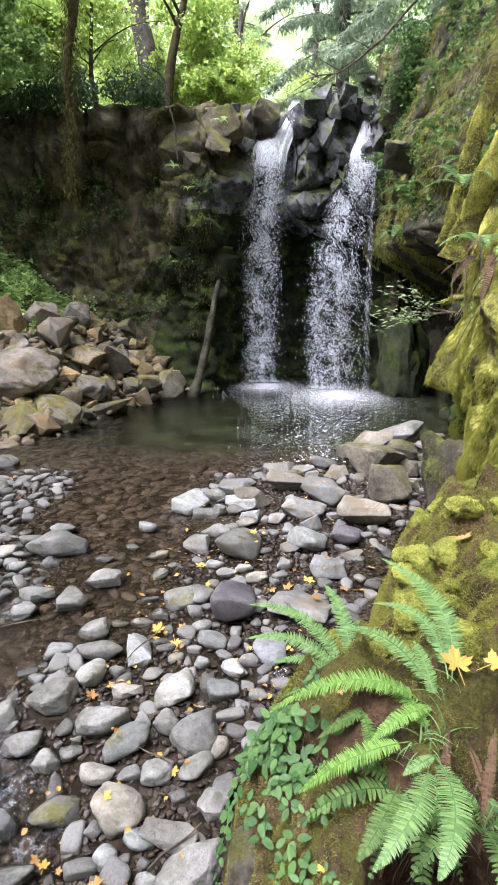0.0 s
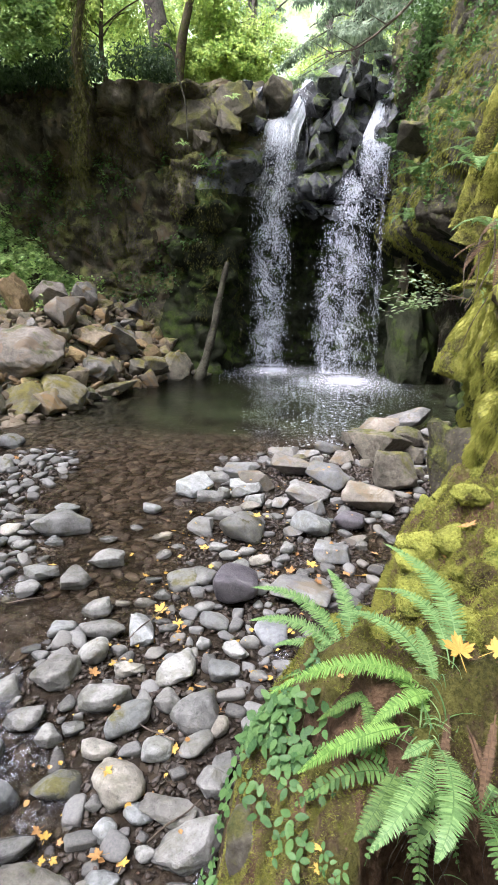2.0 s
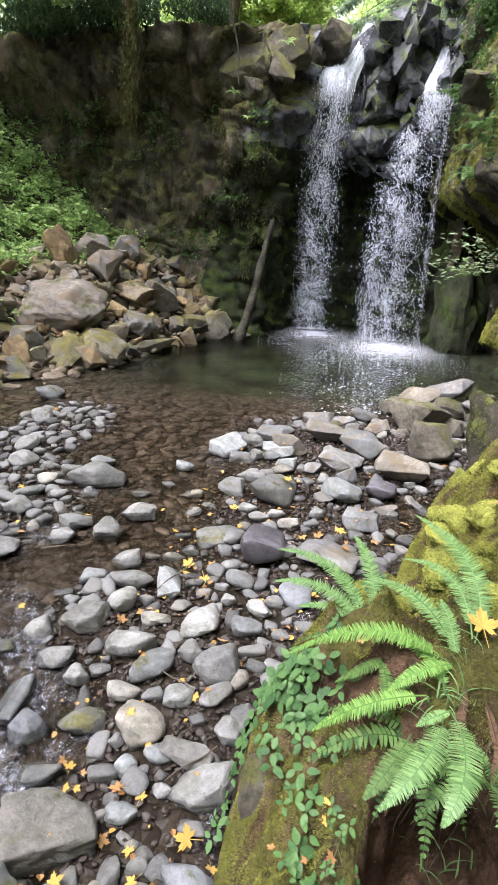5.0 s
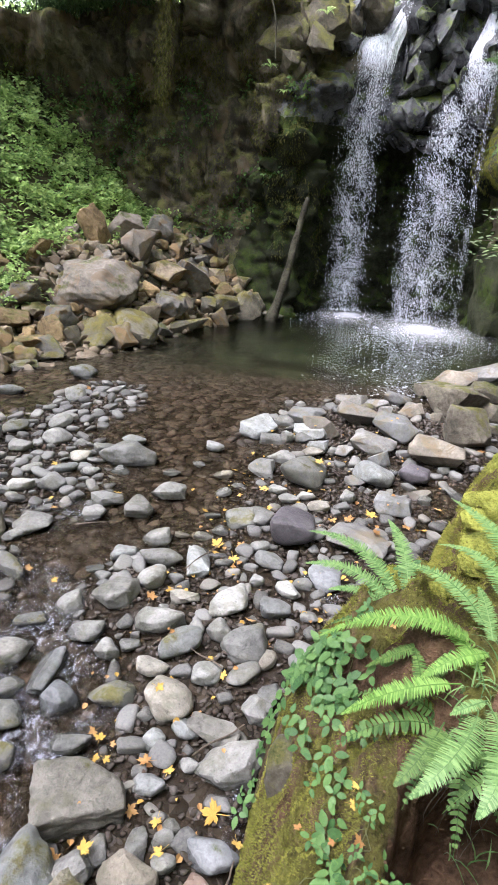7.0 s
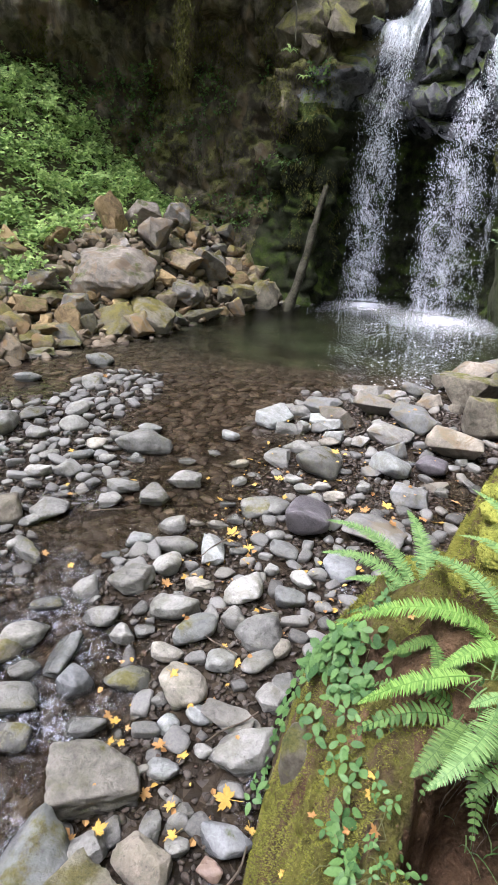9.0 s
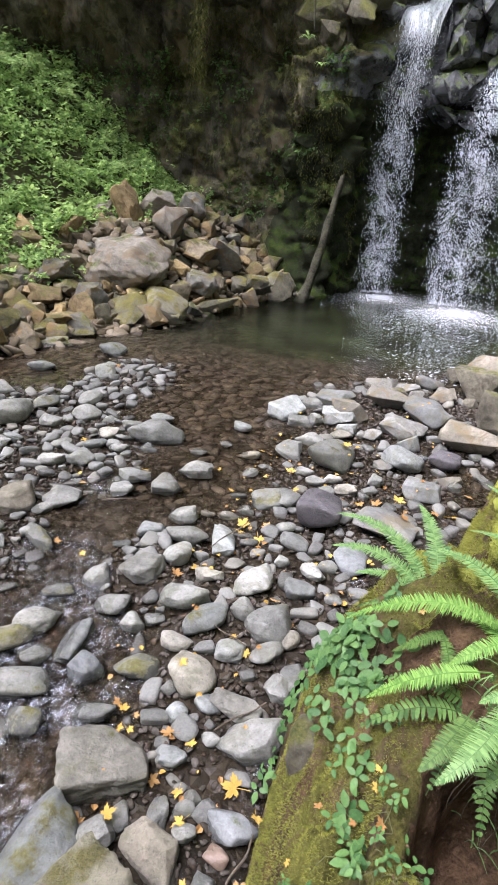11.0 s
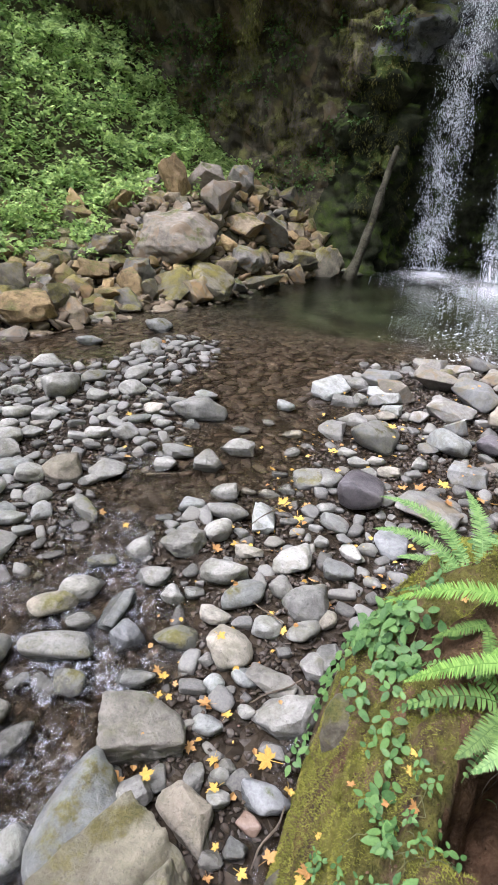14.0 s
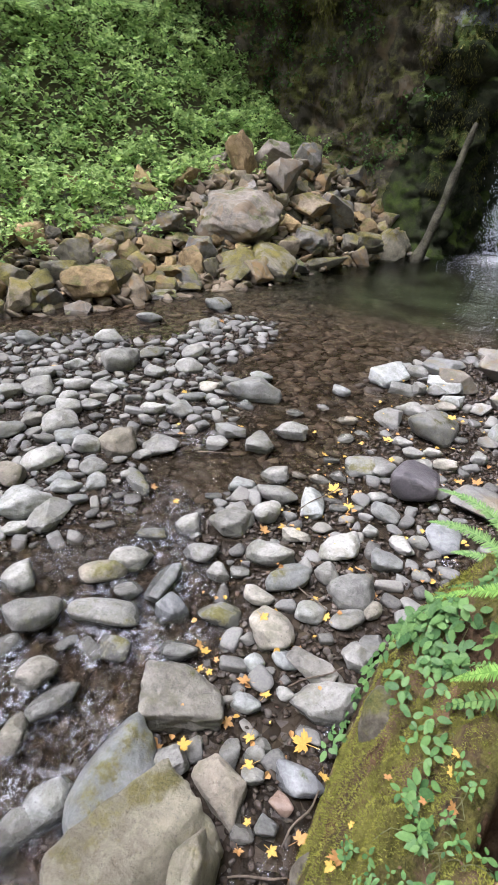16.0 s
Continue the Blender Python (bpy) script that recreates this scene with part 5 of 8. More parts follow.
stone("angular", 1.55, 6.33, 0.15, 0.11, 0.08, 8)
stone("grey", 0.39, 5.33, 0.16, 0.17, 0.12, -4)
stone("shore_pale", 0.47, 4.42, 0.55, 0.39, 0.19, -10, 8)
stone("grey", 0.09, 5.07, 0.22, 0.18, 0.08, 0)
# pale stone standing in for the white shine of thin water here
stone("pale", 0.2, 3.92, 0.32, 0.36, 0.1, 20)

rubble("rub_flat", -5.55, 12.5, 1.95, 1.7, 0.95, 12, (14, 12))
rubble("rub_pale", -5.16, 14.48, 0.9, 1.08, 0.92, 20)
rubble("rub_tan", -4.5, 14.67, 0.91, 1.09, 0.58, 57)
rubble("rub_grey", -3.95, 15.26, 1.02, 1.23, 0.83, 42)
rubble("rub_moss", -3.01, 15.45, 0.91, 1.09, 0.57, 11)
rubble("rub_tan", -3.53, 16.57, 0.66, 0.8, 0.48, 12)
rubble("rub_grey", -4.04, 17.54, 0.7, 0.84, 0.54, 13)
rubble("rub_grey", -5.13, 16.2, 0.8, 0.8, 0.95, 18)
rubble("rub_pale", -5.41, 15.86, 0.97, 0.88, 0.41, 19)
rubble("rub_pale", -5.75, 15.1, 0.95, 0.9, 1.05, 21)
rubble("rub_orange", -6.45, 14.5, 0.8, 0.8, 1.25, 84)
rubble("rub_pale", -6.21, 15.29, 0.63, 0.76, 0.4, 22)
rubble("rub_orange", -7.05, 12.82, 0.72, 0.86, 0.47, 15)
rubble("rub_pale", -6.66, 12.06, 0.66, 0.72, 0.34, 29)
rubble("rub_grey", -6.82, 11.43, 0.96, 0.92, 0.44, 21)
rubble("rub_orange", -6.6, 10.67, 0.72, 0.87, 0.46, 32)
rubble("rub_tan", -7.31, 10.34, 0.71, 0.64, 0.31, 36)
rubble("rub_tan", -7.09, 9.52, 0.56, 0.67, 0.38, 37)
rubble("rub_orange", -6.78, 9.81, 0.59, 0.71, 0.43, 35)
rubble("rub_tan", -6.39, 9.67, 0.67, 0.81, 0.49, 34)
rubble("rub_orange", -6.02, 10.1, 0.76, 0.75, 0.36, 29)
rubble("rub_moss", -6.06, 9.51, 0.66, 0.45, 0.23, 33)
rubble("rub_orange", -6.48, 8.23, 1.08, 0.98, 0.54, 20)
rubble("rub_tan", -6.51, 8.99, 0.53, 0.4, 0.2, 36)
rubble("rub_grey", -5.89, 11.24, 0.75, 0.89, 0.54, 55)
rubble("rub_moss", -5.01, 11.21, 1.04, 1.24, 0.62, 24)
rubble("rub_moss", -4.43, 11.93, 1.18, 1.21, 0.58, 13)
rubble("rub_grey", -4.13, 13.63, 1.02, 1.19, 0.56, -3)
rubble("rub_moss", -3.64, 13.4, 1.29, 0.77, 0.36, 15)
rubble("rub_moss", -5.42, 10.02, 0.53, 0.44, 0.24, 29)
rubble("rub_grey", -5.69, 9.17, 0.78, 0.47, 0.19, 32)
rubble("rub_grey", -5.56, 10.18, 0.7, 0.7, 0.36, 29)
rubble("rub_grey", -2.17, 18.18, 0.72, 0.86, 0.49, 7)
rubble("rub_moss", -2.5, 15.95, 0.9, 0.85, 1.1, 8)
rubble("rub_grey", -1.76, 16.61, 0.69, 0.66, 0.31, 6)
rubble("rub_pale", -6.31, 7.6, 0.48, 0.52, 0.34, 40)
rubble("rub_tan", -6.67, 7.96, 0.43, 0.45, 0.26, 40)
rubble("rub_tan", -6.4, 11.29, 0.63, 0.73, 0.35, 30)
rubble("rub_pale", -7.02, 14.65, 0.67, 0.67, 0.31, 26)
rubble("rub_tan", -4.73, 16.73, 0.67, 0.81, 0.43, 16)
rubble("rub_grey", -6.06, 9.01, 0.38, 0.37, 0.2, 34)


def basalt(x, y, z, width, height, rz):
    """A jointed basalt block standing out of the rock face."""
    # low blocks left of the falls use the colour darkened for shade
    return set_stone("basalt_block", "rock", "basalt" if x > 0.6 else "recess_rock" if z < 5.5 else "cliff_block", x, y + (0.85 if x > -0.6 else 0.95), z, width, 1.3 * width, height, rz, (random.uniform(-7, 7), random.uniform(-9, 9)))


basalt(1.68, 18.70, 8.25, 0.94, 0.99, -25)
basalt(2.28, 18.70, 8.45, 1.29, 0.94, 12)
basalt(3.00, 18.70, 8.60, 1.20, 1.07, -1)
basalt(2.05, 18.70, 7.52, 1.29, 1.16, -14)
basalt(2.76, 18.70, 7.78, 0.86, 1.50, 23)
basalt(1.72, 18.70, 6.75, 1.16, 1.29, 10)
basalt(2.38, 18.70, 6.75, 0.86, 1.16, -3)
basalt(1.98, 18.70, 5.96, 1.63, 1.07, -16)
basalt(0.37, 18.20, 8.25, 1.04, 0.96, 21)
basalt(-0.27, 18.20, 7.96, 0.84, 1.34, 8)
basalt(-0.68, 18.20, 8.12, 1.17, 0.92, -5)
basalt(-0.27, 18.20, 7.04, 0.84, 1.17, -18)
basalt(4.23, 18.70, 7.70, 0.73, 1.50, 6)
basalt(4.03, 18.70, 6.91, 0.64, 1.29, -7)
basalt(3.87, 18.70, 8.48, 0.56, 0.86, -20)
basalt(-0.74, 18.20, 6.65, 0.75, 1.25, -9)
basalt(-1.59, 17.00, 5.96, 0.78, 0.98, -22)
basalt(-1.73, 17.00, 6.55, 0.86, 0.86, 15)
basalt(-1.77, 17.00, 5.12, 0.98, 0.78, 2)
basalt(-2.13, 17.00, 4.26, 0.90, 0.78, -11)
basalt(-2.49, 17.00, 3.63, 0.86, 0.86, -24)
basalt(1.59, 18.70, 8.48, 0.51, 0.64, 13)
basalt(3.32, 18.70, 8.33, 0.64, 1.07, 0)
basalt(1.35, 18.70, 7.55, 0.43, 1.50, -13)
basalt(2.73, 18.70, 6.10, 0.64, 1.29, 24)
basalt(4.57, 16.60, 6.66, 1.33, 0.76, 11)
basalt(1.50, 18.70, 5.09, 0.99, 0.51, -2)
basalt(2.23, 18.70, 5.09, 0.86, 0.43, -15)


br = np.random.default_rng(314)
for cx, cz, sx, sz, count in ((2.3, 7.3, 0.7, 1.2, 15), (-0.2, 7.9, 0.4, 0.5, 5), (4.1, 7.8, 0.2, 0.9, 5), (2.9, 8.6, 0.7, 0.2, 6), (1.75, 5.5, 0.4, 0.3, 4)):
    for k in range(count):
        w = br.uniform(0.35, 0.75)
        set_stone("basalt_block", "rock", "basalt", cx + sx * br.uniform(-1, 1), 18.95 + 0.12 * br.normal(), cz + sz * br.uniform(-1, 1), w, 1.3 * w, w * br.uniform(0.8, 1.7), br.uniform(-14, 14), (br.uniform(-6, 6), br.uniform(-9, 9)))


def outcrop(kind, x, y, z, length, width, height, rz, tilt=(0, 0)):
    """Rock that stands out of the wall."""
    return set_stone("rock_outcrop", "rock", kind, x, y, z, length, width, height, rz, tilt)


outcrop("cliff_block", -2.1, 18.1, 7.3, 1.7, 1.6, 1.2, 34, (10, -12))
outcrop("cliff_block", -0.95, 18.0, 7.8, 1.2, 1.3, 1.1, 40, (6, -8))
outcrop("cliff_block", -1.0, 17.5, 7.2, 0.7, 0.8, 0.8, 20, (0, 12))
outcrop("cliff_block", -1.75, 17.4, 6.7, 0.6, 0.6, 0.45, -20, (5, 10))
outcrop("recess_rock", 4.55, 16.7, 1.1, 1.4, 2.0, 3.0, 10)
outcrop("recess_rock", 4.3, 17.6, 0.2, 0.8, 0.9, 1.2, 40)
outcrop("outcrop", 4.6, 14.0, 5.6, 1.5, 1.8, 1.7, 20)
outcrop("outcrop", 4.15, 13.0, 4.3, 1.1, 1.4, 0.9, 35, (0, 15))
outcrop("cliff_block", 3.65, 14.6, 6.15, 1.1, 0.9, 0.5, 20, (-10, 12))
outcrop("outcrop", 4.6, 16.8, 6.4, 1.1, 1.5, 1.6, 0)
outcrop("outcrop", 2.62, 6.45, 0.62, 0.7, 0.9, 1.25, 20)
outcrop("outcrop", 4.5, 18.9, 8.6, 1.5, 1.6, 2.6, 10)
outcrop("outcrop", 4.55, 18.7, 9.3, 1.3, 1.4, 1.9, 35, (6, 8))

set_stone("bank_rock", "rock", "bank_rock", 0.1, 1.86, 0.28, 0.3, 0.28, 0.56, 10, (0, -8))
set_stone("bank_rock", "rock", "bank_rock", 0.03, 1.22, 0.14, 0.34, 0.34, 0.46, 30, (4, -6))

# loose boulders that fill the rubble slope
rr = np.random.default_rng(77)
filled = 0
while filled < 210:
    x, y = rr.uniform(-9.5, -2.2), rr.uniform(6.0, 17.8)
    e = float(side_of(np.array([x]), np.array([y]), LEFT_SHORE)[0])
    size = rr.uniform(0.2, 0.62) * (1.25 if e < 1.5 else 0.95)
    if not 0.0 < e < 4.0 or any(math.hypot(x - a, y - b) < 0.55 * (c + 0.5 * size) for a, b, c, _ in PLACED[-400:]):
        rr.random()
        filled += 0.02
        continue
    filled += 1
    kind = ("rub_moss", "rub_grey", "rub_moss", "rub_tan", "rub_tan", "rub_orange")[int(rr.integers(0, 6))]
    rubble(kind, round(x, 2), round(y, 2), size, size * rr.uniform(0.7, 1.0), size * rr.uniform(0.6, 0.95), int(rr.uniform(0, 180)))


# ---- gravel ----
def stone_field(name, label, centres, sizes, mat, shapes, seed, tilt=0.35):
    """Many loose stones joined into one mesh."""
    rng = np.random.default_rng(seed)
    vs, fs, base = [], [], 0
    which = rng.integers(0, len(shapes), len(centres))
    for k, (sv, sf) in enumerate(shapes):
        idx = np.where(which == k)[0]
        n = len(idx)
        if not n:
            continue
        a = rng.uniform(0, 2 * np.pi, n)
        sc = sizes[idx][:, None] * np.stack([rng.uniform(0.9, 1.5, n), rng.uniform(0.7, 1.0, n), rng.uniform(0.4, 0.75, n)], 1)
        v = sv[None] * sc[:, None]
        tx, ty = rng.normal(0, tilt, n)[:, None], rng.normal(0, tilt, n)[:, None]
        z = v[..., 2] + v[..., 0] * tx + v[..., 1] * ty
        x = v[..., 0] * np.cos(a)[:, None] - v[..., 1] * np.sin(a)[:, None]
        y = v[..., 0] * np.sin(a)[:, None] + v[..., 1] * np.cos(a)[:, None]
        v = np.stack([x, y, z], -1) + centres[idx][:, None]
        vs.append(v.reshape(-1, 3))
        fs.append((sf[None] + base + (np.arange(n) * len(sv))[:, None, None]).reshape(-1, 3))
        base += n * len(sv)
    return thing(name, label, name.replace("_", " "), kind="stuff", data=mesh_np(name, np.concatenate(vs), np.concatenate(fs), mat))


def shape_of(seed, power, subdiv):
    me = stone_mesh("shape", seed, 8, power, None, 0.03, subdiv)
    v = np.array([p.co for p in me.vertices])
    f = np.array([p.vertices[:] for p in me.polygons])
    bpy.data.meshes.remove(me)
    return v, f


def islands(mat_name, stops, rough, wet):
    """Gravel: every stone has its own tone."""
    m, nt, nd, lk, bs = nodes_of(mat_name)
    geo = nd.new("ShaderNodeNewGeometry")
    col = ramp_node(nt, geo.outputs["Random Per Island"], stops)
    fine = noise_node(nt, 60, 7, 0.75)
    col = mix_node(nt, 0.45, col, ramp_node(nt, fine, [(0.35, tuple(v * 0.45 for v in stops[0][1])), (0.68, stops[-1][1])]))
    shine = math_node(nt, "SUBTRACT", 1.0, step_node(nt, math_node(nt, "ADD", sep_z(nt, "Position"), math_node(nt, "MULTIPLY", math_node(nt, "SUBTRACT", noise_node(nt, 1.7, 4), 0.5), 0.10)), wet - 0.015, wet + 0.015))
    col = mix_node(nt, math_node(nt, "MULTIPLY", shine, 0.55), col, (0.03, 0.024, 0.018))
    lk.new(col, bs.inputs["Base Color"])
    lk.new(math_node(nt, "SUBTRACT", rough, math_node(nt, "MULTIPLY", shine, rough - 0.14)), bs.inputs["Roughness"])
    bs.inputs["Specular IOR Level"].default_value = 0.28
    lk.new(bump_node(nt, fine, 0.6, 0.012), bs.inputs["Normal"])
    return m


M_COBBLE = islands("cobble", [(0.0, (0.05, 0.05, 0.048)), (0.45, (0.15, 0.15, 0.142)), (0.8, (0.25, 0.247, 0.23)), (1.0, (0.2, 0.185, 0.15))], 0.6, 0.035)
M_PEBBLE = islands("pebble", [(0.0, (0.018, 0.016, 0.012)), (0.5, (0.055, 0.05, 0.04)), (0.85, (0.12, 0.114, 0.1)), (0.95, (0.22, 0.21, 0.19)), (1.0, (0.15, 0.09, 0.055))], 0.5, 0.06)
M_SUNK = islands("sunken_cobble", [(0.0, (0.014, 0.009, 0.005)), (0.5, (0.034, 0.022, 0.012)), (0.85, (0.06, 0.04, 0.024)), (1.0, (0.10, 0.08, 0.06))], 0.6, -5.0)


def scatter(n, x0, x1, y0, y1, rng):
    return rng.uniform(x0, x1, n), rng.uniform(y0, y1, n)


def clear_of(x, y, size, hold):
    """Which of the points keep clear of the stones already set."""
    ok = np.ones(len(x), bool)
    for sx, sy, big, small in hold:
        ok &= np.hypot(x - sx, y - sy) > 0.45 * (big + small) + 0.4 * size
    return ok


rng_g = np.random.default_rng(21)
# cobbles: packed into the gaps between the larger stones
gxs, gys = scatter(9000, -7.5, 3.2, 0.6, 10.5, rng_g)
gsz = rng_g.uniform(0.06, 0.15, len(gxs)) * np.interp(gys, (0, 4, 10), (0.75, 1.0, 1.5))
gz0 = land_height(gxs, gys)
keep = (gz0 > -0.03 - 0.015 * rng_g.random(len(gxs))) & (gz0 < 0.5) & (-side_of(gxs, gys, RIGHT_FOOT) < -0.05) & clear_of(gxs, gys, gsz, PLACED)
gxs, gys, gsz, gz0 = gxs[keep], gys[keep], gsz[keep], gz0[keep]
chosen = []
for i in np.argsort(-gsz):
    if all((gxs[i] - gxs[j]) ** 2 + (gys[i] - gys[j]) ** 2 > (0.48 * (gsz[i] + gsz[j])) ** 2 for j in chosen):
        chosen.append(i)
    if len(chosen) > 1300:
        break
ROUND = [shape_of(300 + i, 5.0 if i % 3 else 9.0, 3) for i in range(8)]
SMALL = [shape_of(330 + i, 5.0 if i % 2 else 10.0, 2) for i in range(8)]
shore = rng_g.random(len(gxs)) < 0.5
chosen = [i for i in chosen if not (shore[i] and gys[i] > 4.8 and gxs[i] > -1.2)]
cz = np.maximum(gz0[chosen], -0.045) + 0.14 * gsz[chosen]
stone_field("cobbles", "grey cobbles packed between the larger stones", np.stack([gxs[chosen], gys[chosen], cz], 1), gsz[chosen], M_COBBLE, ROUND, 31, 0.14)

# pebbles over the bars
px, py = scatter(52000, -7.5, 3.0, 0.6, 10.0, rng_g)
py = 0.6 + (py - 0.6) ** 1.25 / 9.4**0.25
pz = land_height(px, py)
keep = (pz > np.where(py < 4.6, -0.11, -0.05) - 0.025 * rng_g.random(len(px))) & (pz < 0.4) & (-side_of(px, py, RIGHT_FOOT) < 0.0)
px, py, pz = px[keep][:27000], py[keep][:27000], pz[keep][:27000]
psz = rng_g.uniform(0.018, 0.055, len(px)) * np.interp(py, (0, 4, 10), (0.7, 1.0, 1.6))
far_off = py > 3.3
TINY = [shape_of(370 + i, 6.0, 1) for i in range(6)]
for where, shapes, side in ((~far_off, SMALL, "near"), (far_off, TINY, "far")):
    spots = np.stack([px, py, pz + 0.2 * psz], 1)[where]
    stone_field("pebbles", f"wet grey and brown pebbles at the {side} end of the stream bed", spots, psz[where], M_PEBBLE, shapes, 32, 0.3)

# brown cobbles under the water
ux, uy = scatter(14000, -7.0, 3.5, 0.8, 13.0, rng_g)
uz = land_height(ux, uy)
keep = (uz < -0.045) & (uz > -0.8) & (-side_of(ux, uy, RIGHT_FOOT) < 0.0)
ux, uy, uz = ux[keep][:2800], uy[keep][:2800], uz[keep][:2800]
usz = rng_g.uniform(0.05, 0.15, len(ux)) * np.interp(uy, (0, 5, 11), (0.6, 1.0, 1.8))
stone_field("sunken_cobbles", "brown silted cobbles under shallow water", np.stack([ux, uy, uz + 0.0 * usz], 1), usz, M_SUNK, SMALL, 33, 0.2)

# small scree between the boulders
sx, sy = scatter(3200, -9.5, -1.9, 6.0, 18.2, rng_g)
se = side_of(sx, sy, LEFT_SHORE)
keep = (se > -0.2) & (se < 4.3)
sx, sy = sx[keep], sy[keep]
ssz = rng_g.uniform(0.08, 0.30, len(sx))
M_SCREE = islands("scree", [(0.0, (0.06, 0.05, 0.034)), (0.4, (0.13, 0.112, 0.08)), (0.75, (0.22, 0.195, 0.15)), (1.0, (0.24, 0.16, 0.08))], 0.8, 0.012)
SHARP = [shape_of(350 + i, 12.0, 2) for i in range(8)]
stone_field("scree", "broken brown and grey rock between the boulders", np.stack([sx, sy, land_height(sx, sy) + 0.25 * ssz], 1), ssz, M_SCREE, SHARP, 34, 0.4)


# ---- fallen leaves ----
def lobed_leaf(name, mat, seed):
    """A five-lobed maple leaf, curled, with a thin stalk."""
    rng = np.random.default_rng(seed)
    out = []
    lobes = [(-118, 0.55), (-60, 0.85), (0, 1.0), (60, 0.85), (118, 0.55)]
    ang = []
    for i, (a, r) in enumerate(lobes):
        for da, k in ((-24, 0.58), (-15, 0.78), (-9, 0.70), (0, 1.0), (9, 0.72), (15, 0.80), (24, 0.58)):
            ang.append((a + da, r * k))
        if i < 4:
            ang.append((a + 30, 0.42))
    pts = [(0, 0, 0)]
    cx, cy = rng.uniform(-0.5, 0.5, 2)
    for a, r in ang:
        x, y = r * math.sin(radians(a)) * 0.55, r * math.cos(radians(a)) * 0.55
        pts.append((x, y, 0.25 * (cx * x * x + cy * x * y) + 0.35 * abs(x) * (0.3 + 0.4 * rng.random()) + 0.3 * y * y * rng.uniform(-0.3, 0.6)))
    faces = [(0, i, i + 1) for i in range(1, len(ang))]
    pts += [(-0.012, 0, 0), (0.012, 0, 0), (0.03, -0.5, 0.06), (0.01, -0.5, 0.06)]
    n = len(pts)
    faces += [(n - 4, n - 2, n - 3), (n - 4, n - 1, n - 2)]
    return mesh_np(name, np.array(pts), np.array(faces), mat, smooth=False)


LEAF_KINDS = {"yellow": [lobed_leaf("yellow_leaf", M_YELLOW, i) for i in range(4)], "orange": [lobed_leaf("orange_leaf", M_ORANGE, 10 + i) for i in range(4)]}


def lay_leaf(kind, x, y, z, size, tilt=25):
    ob = thing("fallen_leaf", f"curled {kind} maple leaf lying on the ground", "leaf", "fallen maple leaves", data=random.choice(LEAF_KINDS[kind]))
    ob.matrix_world = pose(x, y, z, random.uniform(-tilt, tilt), random.uniform(-tilt, tilt), random.uniform(0, 360)) @ Matrix.Scale(size * 1.1, 4)
    return ob


def stone_top(x, y):
    """Height of the loose stones at a place."""
    z = max(ground_z(x, y), 0.0) + 0.02
    hit = [c for c in STONE_TREE if abs(c[0] - x) < c[2] and abs(c[1] - y) < c[2]]
    for cx, cy, r, zc, h in hit:
        q = ((x - cx) ** 2 + (y - cy) ** 2) / (r * r)
        if q < 1:
            z = max(z, zc + 0.5 * h * math.sqrt(1 - q))
    return z


STONE_TREE = [(o.matrix_world.translation.x, o.matrix_world.translation.y, 0.25 * (o.scale.x + o.scale.y) * 0.98, o.matrix_world.translation.z, o.scale.z * 0.94)
              for o in list(scene.objects) if o.name.startswith(("river_stone", "boulder"))]


def fallen_leaf(kind, x, y, size):
    return lay_leaf(kind, x, y, stone_top(x, y) + 0.012, size)


def bank_leaf(kind, x, y, size):
    return lay_leaf(kind, x, y, bank_top(x, y) + 0.035, size, 22)


fallen_leaf("orange", -0.98, 1.49, 0.093)
fallen_leaf("yellow", -0.84, 1.53, 0.099)
fallen_leaf("orange", -0.84, 1.36, 0.082)
fallen_leaf("orange", -0.71, 1.77, 0.085)
fallen_leaf("yellow", -0.56, 1.75, 0.083)
fallen_leaf("yellow", -0.29, 1.84, 0.146)
fallen_leaf("yellow", -0.50, 1.61, 0.091)
fallen_leaf("yellow", -0.16, 1.73, 0.085)
fallen_leaf("orange", -0.37, 1.70, 0.080)
fallen_leaf("orange", -1.07, 2.17, 0.076)
fallen_leaf("yellow", -1.02, 2.13, 0.082)
fallen_leaf("yellow", -0.94, 2.02, 0.057)
fallen_leaf("yellow", -0.96, 1.94, 0.063)
fallen_leaf("orange", -0.71, 2.04, 0.106)
fallen_leaf("yellow", -0.58, 2.00, 0.082)
fallen_leaf("yellow", -0.77, 2.42, 0.086)
fallen_leaf("orange", -0.51, 2.37, 0.098)
fallen_leaf("yellow", -0.42, 2.68, 0.088)
fallen_leaf("yellow", -0.53, 2.81, 0.067)
fallen_leaf("orange", -1.12, 3.32, 0.117)
fallen_leaf("yellow", -0.99, 3.45, 0.099)
fallen_leaf("yellow", -0.79, 4.18, 0.155)
fallen_leaf("yellow", -0.78, 3.99, 0.107)
fallen_leaf("yellow", -0.61, 4.00, 0.149)
fallen_leaf("orange", -0.57, 4.21, 0.110)
fallen_leaf("yellow", -0.55, 3.78, 0.112)
fallen_leaf("yellow", -0.90, 5.75, 0.099)
fallen_leaf("yellow", -0.52, 5.34, 0.156)
fallen_leaf("yellow", 0.06, 5.76, 0.134)
fallen_leaf("yellow", 0.11, 5.48, 0.090)
fallen_leaf("orange", 0.24, 4.83, 0.092)
fallen_leaf("yellow", -0.41, 4.83, 0.084)
fallen_leaf("orange", -0.32, 3.22, 0.116)
fallen_leaf("orange", -0.27, 3.11, 0.113)
fallen_leaf("orange", -0.18, 3.01, 0.084)
fallen_leaf("yellow", -0.13, 5.10, 0.086)
fallen_leaf("yellow", 0.24, 4.57, 0.099)
fallen_leaf("orange", 0.39, 4.86, 0.137)
fallen_leaf("yellow", -1.97, 4.83, 0.105)
